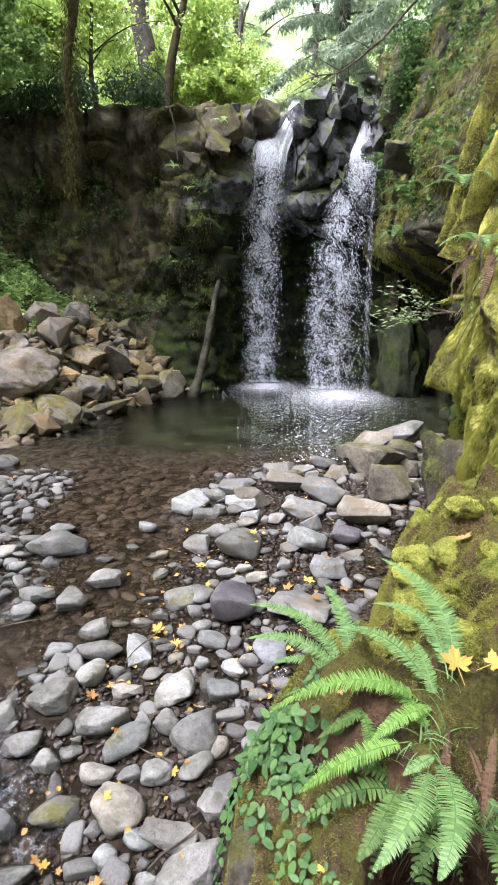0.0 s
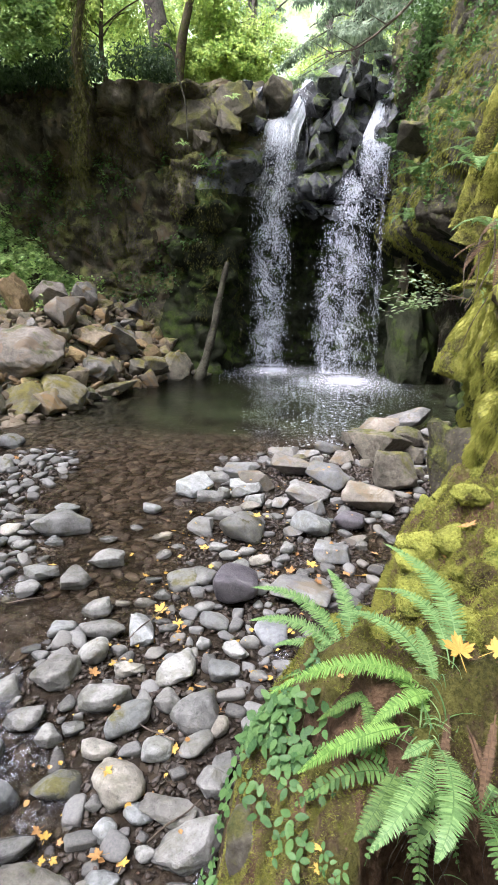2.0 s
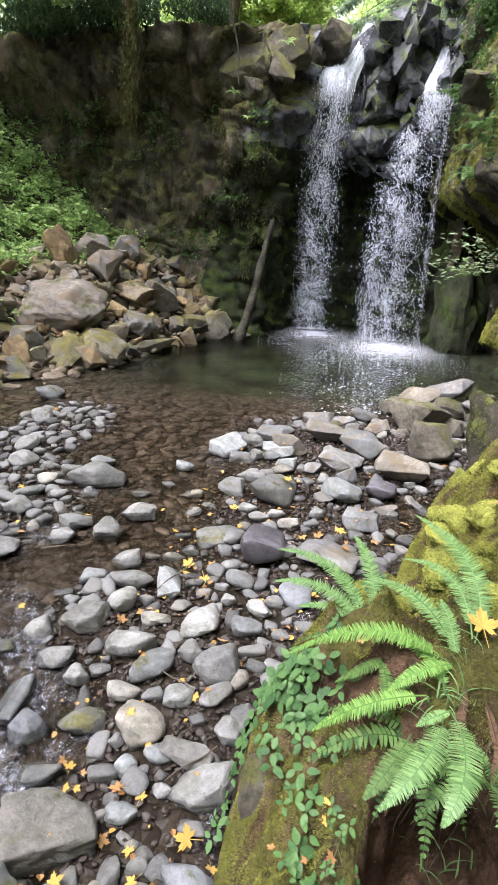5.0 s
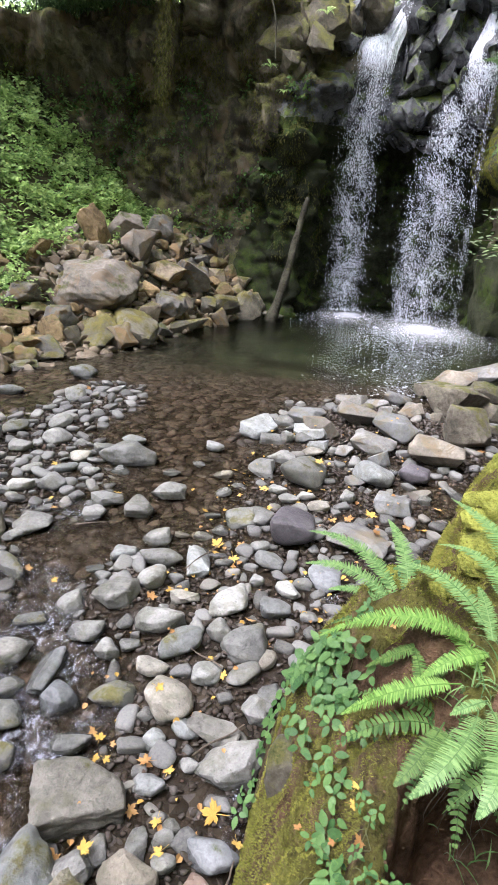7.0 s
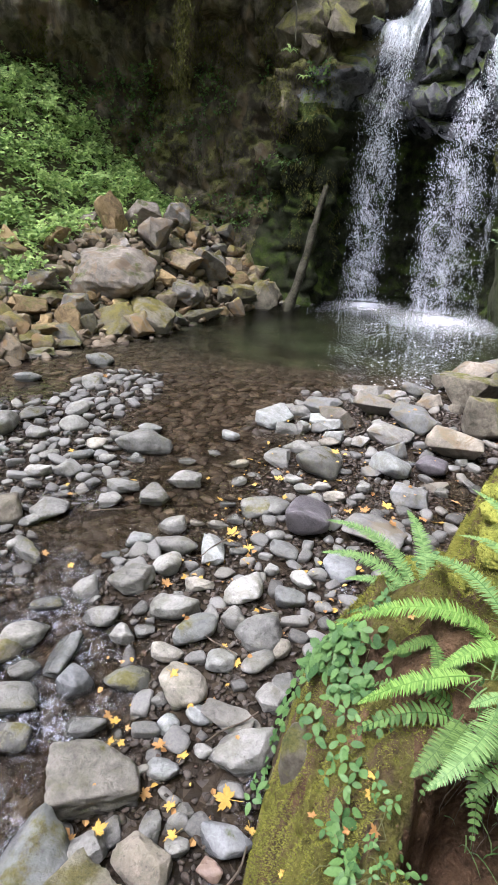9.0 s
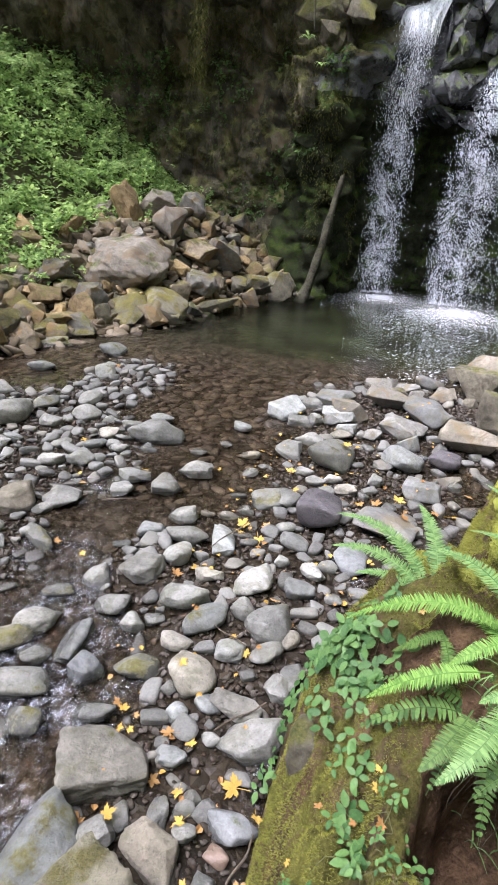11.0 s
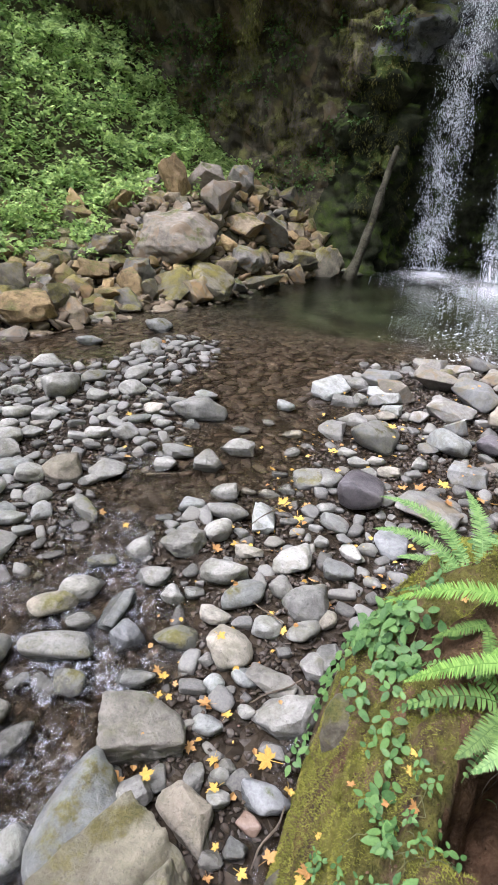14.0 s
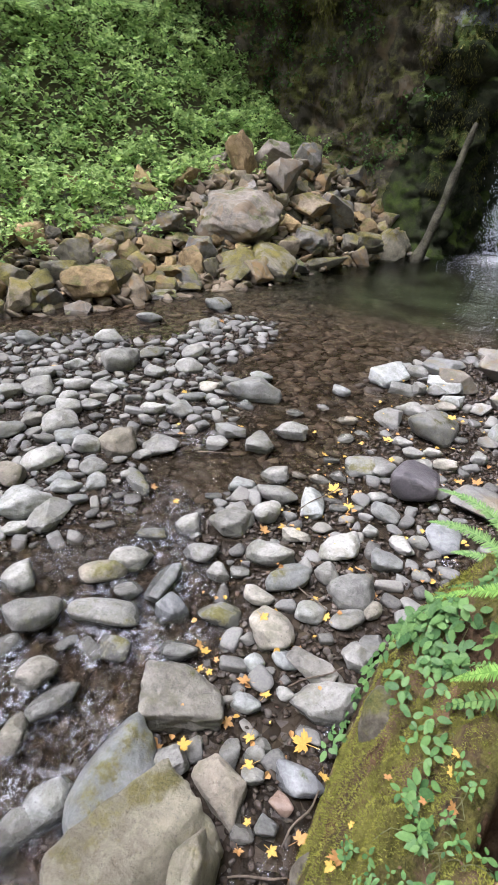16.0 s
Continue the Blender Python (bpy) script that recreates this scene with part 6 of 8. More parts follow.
fallen_leaf("yellow", -2.63, 4.62, 0.093)
fallen_leaf("yellow", -2.91, 5.31, 0.118)
fallen_leaf("orange", -2.49, 4.47, 0.103)
fallen_leaf("yellow", -4.78, 5.26, 0.144)
fallen_leaf("orange", -3.85, 8.28, 0.126)
fallen_leaf("orange", -3.37, 7.37, 0.095)
fallen_leaf("yellow", -1.96, 3.41, 0.074)
fallen_leaf("orange", -2.24, 3.50, 0.087)
fallen_leaf("yellow", -1.04, 4.75, 0.086)
fallen_leaf("yellow", -0.41, 1.37, 0.050)
fallen_leaf("orange", -0.18, 1.41, 0.099)
fallen_leaf("orange", -0.15, 1.25, 0.077)
fallen_leaf("yellow", -0.28, 1.32, 0.070)
fallen_leaf("orange", -0.41, 1.26, 0.059)
fallen_leaf("yellow", -1.26, 5.17, 0.066)
fallen_leaf("orange", -0.94, 2.11, 0.051)
fallen_leaf("yellow", 0.51, 6.79, 0.133)
fallen_leaf("yellow", 0.47, 5.96, 0.118)
fallen_leaf("orange", 2.13, 9.13, 0.131)
fallen_leaf("orange", 2.18, 7.11, 0.138)
fallen_leaf("yellow", 0.61, 5.02, 0.165)
fallen_leaf("orange", 0.96, 4.91, 0.125)
fallen_leaf("yellow", 1.12, 4.86, 0.197)
fallen_leaf("yellow", 1.27, 5.03, 0.127)
fallen_leaf("orange", 0.63, 4.45, 0.114)
fallen_leaf("orange", 0.66, 4.27, 0.110)
fallen_leaf("yellow", 0.41, 5.62, 0.070)
fallen_leaf("orange", 1.23, 7.62, 0.111)
fallen_leaf("orange", 1.33, 5.33, 0.134)
for x, y, size, turn in ((0.87, 1.9, 0.16, 200), (0.99, 1.86, 0.13, 120)):
    big_leaf = lay_leaf("yellow", x, y, bank_top(x, y) + 0.08, size)
    big_leaf.matrix_world = pose(x, y, bank_top(x, y) + 0.07, 24, 6, turn - 200) @ Matrix.Scale(size * 1.1, 4)
bank_leaf("orange", 0.04, 2.53, 0.096)
bank_leaf("orange", 1.43, 3.30, 0.170)
bank_leaf("orange", 1.32, 3.37, 0.091)
bank_leaf("yellow", 0.29, 1.48, 0.059)
bank_leaf("orange", 0.45, 2.13, 0.047)
bank_leaf("orange", 1.47, 3.08, 0.070)
bank_leaf("orange", -0.14, 2.85, 0.098)
bank_leaf("yellow", 0.30, 1.51, 0.059)
bank_leaf("orange", 0.31, 1.33, 0.061)
bank_leaf("orange", 0.11, 1.52, 0.052)
bank_leaf("orange", -0.00, 1.22, 0.089)
bank_leaf("yellow", 0.01, 1.33, 0.038)
bank_leaf("orange", 0.23, 1.39, 0.042)
bank_leaf("yellow", -0.02, 1.19, 0.061)


# small torn leaves among the stones
tr = np.random.default_rng(29)
for mat, tone in ((M_YELLOW, "yellow"), (M_ORANGE, "orange")):
    fx, fy = tr.uniform(-1.6, 1.6, 170), 1.4 + 6.0 * tr.random(170)
    ok = (-side_of(fx, fy, RIGHT_FOOT) < -0.03) & (land_height(fx, fy) > -0.06) & (fx > -1.6 + 0.12 * fy)
    spots = np.array([(a, b, stone_top(a, b) + 0.004) for a, b in zip(fx[ok], fy[ok])])
    thing("leaf_scraps", f"small torn {tone} leaf scraps among the stones", "leaf litter", kind="stuff",
          data=leaf_cloud("leaf_scraps", spots, 0.034, mat, tr, up=2.0, spread=0.6, vary=0.6, template=LEAF_V * (1.3, 1, 2.0)))


def stick(x, y, turn, length):
    """A thin bare stick lying on the stones."""
    w = np.linspace(-0.5, 0.5, 9)
    c, sn = math.cos(radians(turn)), math.sin(radians(turn))
    z = max(stone_top(x + length * k * c, y + length * k * sn) for k in (-0.4, 0.0, 0.4))
    v, f = tube(np.stack([x + w * length * c + 0.01 * np.sin(w * 9), y + w * length * sn, z + 0.01 + 0.03 * w], 1), 0.006 - 0.004 * np.abs(w), 6, 0.1, abs(int(x * 50)) + 90)
    return thing("stick", "thin bare stick lying across the stones", "stick", "sticks", data=mesh_np("stick", v, f, M_TWIG))


for place in ((-0.83, 3.9, 60, 0.5), (-0.35, 2.2, 40, 0.35), (-0.2, 1.5, 70, 0.3), (-0.55, 2.75, -30, 0.3), (-2.0, 4.3, 15, 0.4), (0.3, 4.4, -50, 0.35), (-0.3, 1.2, 20, 0.28)):
    stick(*place)


# ---- ferns ----
def blade(length, width):
    """One narrow leaflet along +x, bent a little."""
    return np.array([[0, -0.5 * width, 0], [0.35 * length, -0.55 * width, 0.02 * length], [0.8 * length, -0.3 * width, -0.02 * length], [length, 0.12 * width, -0.07 * length],
                     [0.8 * length, 0.35 * width, -0.02 * length], [0.35 * length, 0.5 * width, 0.02 * length], [0, 0.5 * width, 0]])


BLADE_F = np.array([[0, 1, 5, 6], [1, 2, 4, 5], [2, 3, 4, 4]])


def frond_mesh(name, base, tip, arch, mat, width=0.085, pairs=40, seed=0, twist=0.0, via=None):
    """A sword fern frond from base to tip: an arched rib with paired narrow leaflets."""
    rng = np.random.default_rng(seed)
    b, t = np.array(base, float), np.array(tip, float)
    ln = np.linalg.norm(t - b)
    u = np.linspace(0, 1, 40)
    mid = (b + t) / 2 + np.array([0, 0, 2 * arch]) if via is None else 2 * np.array(via, float) - (b + t) / 2
    rib = ((1 - u) ** 2)[:, None] * b + (2 * u * (1 - u))[:, None] * mid + (u**2)[:, None] * t
    pieces = []
    rv, rf = tube(rib, np.linspace(0.0035, 0.001, 40), 5)
    pieces.append((rv, rf))
    tang = np.gradient(rib, axis=0)
    tang /= np.linalg.norm(tang, axis=1)[:, None]
    up = np.array([math.sin(twist) * 0.5, 0, 1.0])
    for i in range(pairs):
        q = 0.10 + 0.885 * i / pairs
        c = np.array([np.interp(q, u, rib[:, k]) for k in range(3)])
        tg = np.array([np.interp(q, u, tang[:, k]) for k in range(3)])
        side = np.cross(tg, up)
        side /= np.linalg.norm(side)
        nrm = np.cross(side, tg)
        size = width * (ln / 0.5) ** 0.6 * min(1.0, 0.5 + 2.2 * (q - 0.1)) * (1 - max(0, (q - 0.45) / 0.55) ** 1.6) + 0.004
        for sgn in (1, -1):
            ll = size * rng.uniform(0.9, 1.08)
            m = blade(ll, 0.62 * ln / pairs * rng.uniform(0.9, 1.1) + 0.002)
            m[:, 1] *= sgn
            ahead = math.radians(5 + 22 * q + rng.normal(0, 4))
            ex = sgn * side * math.cos(ahead) + tg * math.sin(ahead) + nrm * rng.normal(0.02, 0.08)
            ex /= np.linalg.norm(ex)
            ez = nrm - ex * (nrm @ ex)
            ez /= np.linalg.norm(ez)
            ey = np.cross(ez, ex)
            v = c + m[:, :1] * ex + m[:, 1:2] * ey + m[:, 2:] * ez
            pieces.append((v, BLADE_F[:2] if sgn > 0 else BLADE_F[:2, ::-1]))
            pieces.append((v[[2, 3, 4, 4]] + 0, np.array([[0, 1, 2, 3]])))
    V, F = joined(pieces)
    return mesh_np(name, V, F, mat, smooth=False)


sword_fern = thing("sword_fern", "lush green sword fern arching over the mossy bank", "fern")
frond_count = [0]


def frond(base, via, tip, mat=M_FERN):
    frond_count[0] += 1
    n = frond_count[0]
    length = math.dist(base, via) + math.dist(via, tip)
    me = frond_mesh("frond", base, tip, 0, mat, width=0.054 + 0.005 * math.sin(n * 2.3), pairs=int(22 + 125 * length), seed=400 + n, via=via)
    return part("frond", me, sword_fern)


frond((0.89, 1.99, 1.27), (0.90, 2.24, 1.48), (0.69, 2.54, 1.57))
frond((0.88, 2.00, 1.28), (0.83, 2.24, 1.41), (0.64, 2.42, 1.38))
frond((0.80, 1.96, 1.25), (0.67, 2.17, 1.34), (0.46, 2.31, 1.32))
frond((0.80, 1.90, 1.24), (0.78, 2.01, 1.34), (0.75, 2.09, 1.40))
frond((0.51, 2.33, 1.04), (0.32, 2.56, 1.20), (0.02, 2.66, 1.22))
frond((0.50, 2.31, 1.04), (0.28, 2.47, 1.13), (0.02, 2.50, 1.12))
frond((0.49, 2.29, 1.03), (0.32, 2.38, 1.08), (0.15, 2.37, 1.07))
frond((0.54, 2.31, 1.05), (0.52, 2.53, 1.23), (0.44, 2.71, 1.32))
frond((0.75, 1.90, 1.24), (0.46, 1.95, 1.31), (0.11, 1.98, 1.11), M_SUNFERN)
frond((0.72, 1.76, 1.21), (0.68, 1.90, 1.26), (0.52, 2.04, 1.21), M_SUNFERN)
frond((0.65, 1.73, 1.21), (0.42, 1.69, 1.17), (0.22, 1.68, 1.01), M_SUNFERN)
frond((0.78, 1.85, 1.27), (0.63, 1.79, 1.27), (0.50, 1.75, 1.18), M_SUNFERN)
frond((0.55, 1.95, 1.18), (0.43, 1.91, 1.14), (0.32, 1.91, 1.05), M_SHADEFERN)
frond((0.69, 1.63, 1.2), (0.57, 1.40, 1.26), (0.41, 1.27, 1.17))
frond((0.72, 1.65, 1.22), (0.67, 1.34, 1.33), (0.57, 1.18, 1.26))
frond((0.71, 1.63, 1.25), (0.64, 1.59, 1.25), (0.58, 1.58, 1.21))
frond((0.57, 1.58, 1.17), (0.48, 1.46, 1.13), (0.39, 1.38, 1.07), M_SHADEFERN)
frond((0.63, 1.87, 1.24), (0.57, 1.80, 1.17), (0.47, 1.74, 1.11), M_SHADEFERN)
frond((0.50, 1.93, 1.19), (0.52, 1.79, 1.15), (0.50, 1.71, 1.09), M_SHADEFERN)
frond((0.59, 1.54, 1.18), (0.52, 1.45, 1.16), (0.49, 1.35, 1.13), M_SHADEFERN)


def small_fern(x, y, z, size, mat, label, seed, count=9, group="wild ferns", lean=(0, 0)):
    rng = np.random.default_rng(seed)
    root = thing("fern", label, "fern", group)
    for i in range(count):
        a = 2 * math.pi * (i + rng.uniform(-0.3, 0.3)) / count
        r = size * rng.uniform(0.7, 1.1)
        tip = (x + r * math.cos(a) + lean[0] * size, y + r * math.sin(a) + lean[1] * size, z + size * rng.uniform(-0.25, 0.35))
        part("frond", frond_mesh("frond", (x, y, z), tip, 0.3 * size, mat, width=0.16 * size, pairs=22, seed=seed * 20 + i), root)
    return root


# ---- creeper on the bank ----
def tri_leaf(name, seed):
    """Three toothed leaflets on a short stalk."""
    rng = np.random.default_rng(seed)
    pieces = []
    for a, s in ((0, 1.0), (105, 0.85), (-105, 0.85)):
        n = 13
        yy = np.linspace(0, 1, n)
        w = 0.74 * yy**0.7 * (1 - yy) ** 0.95 * (1 + 0.24 * (np.arange(n) % 2))
        left = np.stack([-w, yy, 0.12 * w - 0.15 * yy**2], 1)
        midl = np.stack([0 * w, yy, -0.15 * yy**2 - 0.02], 1)
        right = np.stack([w, yy, 0.12 * w - 0.15 * yy**2], 1)
        v = np.stack([left, midl, right], 1).reshape(-1, 3) * s * 0.6
        v[:, 1] += 0.08
        c, sn = math.cos(radians(a)), math.sin(radians(a))
        v = np.stack([v[:, 0] * c - v[:, 1] * sn, v[:, 0] * sn + v[:, 1] * c, v[:, 2] + rng.uniform(-0.03, 0.03)], 1)
        pieces.append((v, grid_faces(n, 3)))
    v, f = joined(pieces)
    return mesh_np(name, v, f, M_CREEPER)


TRI = [tri_leaf("leaf", i) for i in range(5)]


def bank_normal(x, y):
    h = 0.03
    nx, ny = -(bank_top(x + h, y) - bank_top(x - h, y)) / (2 * h), -(bank_top(x, y + h) - bank_top(x, y - h)) / (2 * h)
    return Vector((nx, ny, 1)).normalized()


def creeper(label, spots, count, size, seed):
    """Creeping leaves over the bank round the spots (x, y, spread)."""
    rng = np.random.default_rng(seed)
    root = thing("creeper", label, "creeper", "creepers")
    for k in range(len(spots)):
        (ax, ay, _), (cx, cy, _) = spots[k], spots[(k + 1) % len(spots)]
        if math.hypot(ax - cx, ay - cy) > 0.3:
            continue
        w = np.linspace(0, 1, 16)
        sx, sy = ax + (cx - ax) * w + 0.03 * np.sin(w * 7 + k), ay + (cy - ay) * w + 0.02 * np.sin(w * 9)
        sz = np.array([bank_top(p, q) for p, q in zip(sx, sy)]) + 0.012
        v, f = tube(np.stack([sx, sy, sz], 1), np.full(16, 0.002), 5)
        part("stem", mesh_np("stem", v, f, M_STEM), root)
    for i in range(count):
        cx, cy, sp = spots[i % len(spots)]
        x, y = cx + rng.normal(0, sp), cy + rng.normal(0, sp * 1.2)
        x = max(x, -0.16)
        n = bank_normal(x, y)
        z = max(bank_top(x, y), -0.02) + rng.uniform(0.02, 0.10)
        q = (n * 0.6 + Vector((-0.15, -0.35, 0.75)) + Vector(rng.normal(0, 0.22, 3))).normalized()
        m = Matrix.Translation((x - 0.02, y, z)) @ q.to_track_quat("Z", "Y").to_matrix().to_4x4() @ pose(0, 0, 0, 0, 0, rng.uniform(0, 360))
        ob = part("leaf", TRI[i % 5], root)
        ob.matrix_world = m @ Matrix.Scale(size * rng.uniform(0.65, 1.2), 4)
    return root


creeper("creeper with green three-part leaves spilling down the bank", [(0.13, 2.14, 0.05), (0.08, 2.24, 0.04), (0.21, 2.1, 0.05), (0.24, 1.9, 0.05), (0.17, 2.0, 0.05), (0.3, 1.98, 0.05), (0.18, 2.22, 0.04)], 66, 0.115, 1)
creeper("creeper trailing along the foot of the bank", [(0.02, 2.36, 0.04), (-0.03, 2.26, 0.03), (-0.09, 2.2, 0.03), (-0.14, 2.07, 0.02), (-0.15, 1.9, 0.03), (-0.1, 2.1, 0.03)], 26, 0.095, 2)
creeper("thin creeper hanging down the face of the bank", [(0.3, 1.72, 0.04), (0.21, 1.68, 0.03), (0.26, 1.59, 0.04), (0.21, 1.52, 0.03), (0.2, 1.38, 0.02), (0.24, 1.22, 0.02), (0.27, 1.05, 0.02), (0.1, 1.8, 0.03), (0.02, 1.95, 0.03)], 24, 0.1, 4)
creeper("low green seedlings on the mossy bank", [(0.14, 1.1, 0.025), (0.13, 1.08, 0.025), (0.05, 1.22, 0.02), (0.24, 1.3, 0.02), (0.33, 1.38, 0.03), (0.3, 1.28, 0.03), (0.27, 1.13, 0.04), (0.4, 1.12, 0.05), (0.42, 1.3, 0.04)], 54, 0.05, 3)

creeper("pale green leafy seedlings behind the fern", [(0.5, 2.66, 0.05), (0.58, 2.6, 0.05), (0.33, 2.2, 0.02)], 20, 0.075, 5)


# ---- moss and grass on the bank ----
def tufts(name, label, points, normals, length, mat, seed, hang=0.0, wide=0.18):
    """Short moss blades standing on a surface."""
    rng = np.random.default_rng(seed)
    n = len(points)
    axis_v = normals + rng.normal(0, 0.55, (n, 3)) - np.array([0, 0, hang])
    axis_v /= np.linalg.norm(axis_v, axis=1)[:, None]
    side = np.cross(axis_v, rng.normal(size=(n, 3)))
    side /= np.linalg.norm(side, axis=1)[:, None]
    ln = (length * rng.uniform(0.5, 1.5, n))[:, None]
    w = ln * wide
    v = np.stack([points - side * w, points + side * w, points + axis_v * ln * 0.6 + side * w * 0.8, points + axis_v * ln - np.array([0, 0, 0.25 * hang]) * ln], 1)
    f = np.arange(n)[:, None] * 4 + np.array([[0, 1, 2, 3]])
    return thing(name, label, "moss", kind="stuff", data=mesh_np(name, v.reshape(-1, 3), f, mat, smooth=False))


def surface_points(ob, n, seed, test):
    """Random points and normals on a mesh where test(x, y, z) holds."""
    rng = np.random.default_rng(seed)
    me = ob.data
    v = np.empty(len(me.vertices) * 3, np.float32)
    me.vertices.foreach_get("co", v)
    v = v.reshape(-1, 3)
    idx = np.empty(len(me.loops), np.int32)
    me.loops.foreach_get("vertex_index", idx)
    q = v[idx.reshape(-1, 4)]
    c = q.mean(1)
    nr = np.cross(q[:, 2] - q[:, 0], q[:, 3] - q[:, 1])
    area = np.linalg.norm(nr, axis=1)
    ok = test(c[:, 0], c[:, 1], c[:, 2]) & (area > 1e-9)
    w = np.where(ok, area, 0)
    pick = rng.choice(len(c), n, p=w / w.sum())
    a, b = rng.random((n, 1)), rng.random((n, 1))
    p = q[pick, 0] * (1 - a) * (1 - b) + q[pick, 1] * a * (1 - b) + q[pick, 2] * a * b + q[pick, 3] * (1 - a) * b
    return p, nr[pick] / area[pick][:, None]


def patchy(p, scale, seed, level):
    return vfbm(p, scale, seed, 3) > level


bp1, bn1 = surface_points(bank, 230000, 1, lambda x, y, z: (z > 0.0) & (y > 0.75) & (y < 3.4) & (x < 1.5))
bn1 *= np.sign(bn1[:, 2:] + 1e-9)
ok = patchy(bp1, 3.0, 61, -0.12) & (hollow(bp1[:, 0], bp1[:, 1]) < 0.25)
tufts("bank_moss", "short yellow-green moss on the bank", bp1[ok], bn1[ok], 0.009, M_MOSSTUFT, 3, wide=0.12)
bp2, bn2 = surface_points(bank, 120000, 21, lambda x, y, z: (z > 0.1) & (y > 2.3) & (y < 5.4) & (x < 2.6))
bn2 *= np.sign(bn2[:, 2:] + 1e-9)
ok = patchy(bp2, 3.0, 65, -0.2)
tufts("bank_moss", "fluffy long-haired moss at the top of the bank", bp2[ok], bn2[ok], 0.024, M_MOSSTUFT, 14, wide=0.08)
rp1, rn1 = surface_points(cliff_right, 280000, 2, lambda x, y, z: (y < 9.5) & (y > 3.6) & (z < 5.2) & (z > 0.1))
rn1 *= -np.sign(rn1[:, :1] + 1e-9)
ok = patchy(rp1 * (1, 1, 0.5), 1.6, 62, -0.25)
tufts("wall_moss", "thick yellow-green moss draping the rock wall", rp1[ok], rn1[ok], 0.03, M_WALLTUFT, 4, hang=1.2, wide=0.08)
ok = patchy(rp1 * (1, 1, 0.35), 3.0, 66, 0.1)
tufts("wall_moss", "long strands of moss hanging from the rock wall", rp1[ok], rn1[ok], 0.05, M_WALLTUFT, 15, hang=1.7, wide=0.05)
rp2, rn2 = surface_points(cliff_right, 110000, 5, lambda x, y, z: (y >= 10) & (z > 2.5) & (z < 10.4))
rn2 *= -np.sign(rn2[:, :1] + 1e-9)
ok = patchy(rp2 * (1, 1, 0.5), 1.2, 63, -0.1)
tufts("cliff_moss", "green moss hanging in drapes on the shaded rock wall", rp2[ok], rn2[ok], 0.075, M_MOSSTUFT, 6, hang=1.4, wide=0.08)
lp2, ln2 = surface_points(cliff_back, 90000, 7, lambda x, y, z: (x < -0.6) & (x > -12) & (z > 0.8) & (z < 8.6))
ln2 *= -np.sign(ln2[:, 1:2] + 1e-9)
ok = patchy(lp2 * (1, 1, 0.6), 0.8, 64, 0.12)
tufts("cliff_moss", "thin brown-green moss streaking the dark cliff", lp2[ok], ln2[ok], 0.06, M_MOSSDARK, 8, hang=0.9)

# withered fern hanging on the bank
for k, (b0, t0) in enumerate((((0.98, 2.05, 1.32), (1.12, 2.45, 1.05)), ((0.95, 1.7, 1.3), (0.82, 1.45, 1.0)), ((1.02, 1.9, 1.3), (1.15, 1.75, 0.98)), ((0.6, 1.65, 1.1), (0.5, 1.5, 0.78)), ((0.5, 2.2, 1.05), (0.42, 2.45, 0.85)), ((0.8, 1.75, 1.25), (0.7, 1.5, 0.92)), ((0.78, 1.8, 1.22), (0.55, 1.72, 0.9)), ((0.85, 1.7, 1.25), (0.92, 1.42, 0.95)), ((0.82, 1.95, 1.25), (0.6, 2.1, 0.98)), ((0.9, 1.9, 1.28), (0.98, 1.6, 1.0)), ((0.76, 1.85, 1.2), (0.48, 1.9, 0.92)))):
    root = thing("withered_fern", "withered brown fern frond hanging on the bank", "fern", "withered fronds")
    part("frond", frond_mesh("frond", b0, t0, 0.03, M_DEADFERN, width=0.02, pairs=44, seed=700 + k), root)

for k, (b0, t0) in enumerate((((2.5, 6.3, 3.3), (2.15, 6.1, 2.95)), ((2.55, 6.1, 3.45), (2.2, 5.8, 3.3)), ((2.5, 6.4, 3.2), (2.3, 6.4, 2.75)), ((2.5, 5.9, 3.3), (2.3, 5.6, 2.8)), ((2.6, 6.6, 3.3), (2.2, 6.6, 3.1)))):
    root = thing("withered_fern", "withered pale frond hanging from the mossy wall", "fern", "withered fronds")
    part("frond", frond_mesh("frond", b0, t0, 0.06, M_DEADFERN, width=0.06, pairs=26, seed=760 + k), root)
small_fern(2.5, 6.2, 3.35, 0.45, M_FERN, "green fern rooted in the mossy wall", 95, count=7, group="wall ferns", lean=(-0.3, -0.2))
small_fern(2.75, 7.6, 4.2, 0.5, M_FERN, "green fern rooted in the mossy wall", 96, count=7, group="wall ferns", lean=(-0.3, -0.2))
for k in range(6):
    w = np.linspace(0, 1, 12)
    rx, ry, rz = 2.5 + 0.02 * k, 6.5 - 0.16 * k, 3.3 + 0.1 * (k % 3)
    v, f = tube(np.stack([rx - 0.25 * w - 0.05 * np.sin(w * 5 + k), ry + 0.1 * np.sin(w * 4 + k), rz - (0.7 + 0.12 * (k % 4)) * w**1.3], 1), 0.011 - 0.008 * w, 6, 0.08, 500 + k)
    thing("hanging_root", "thin brown root hanging down the mossy wall", "root", "wall roots", data=mesh_np("root", v, f, M_TWIG))

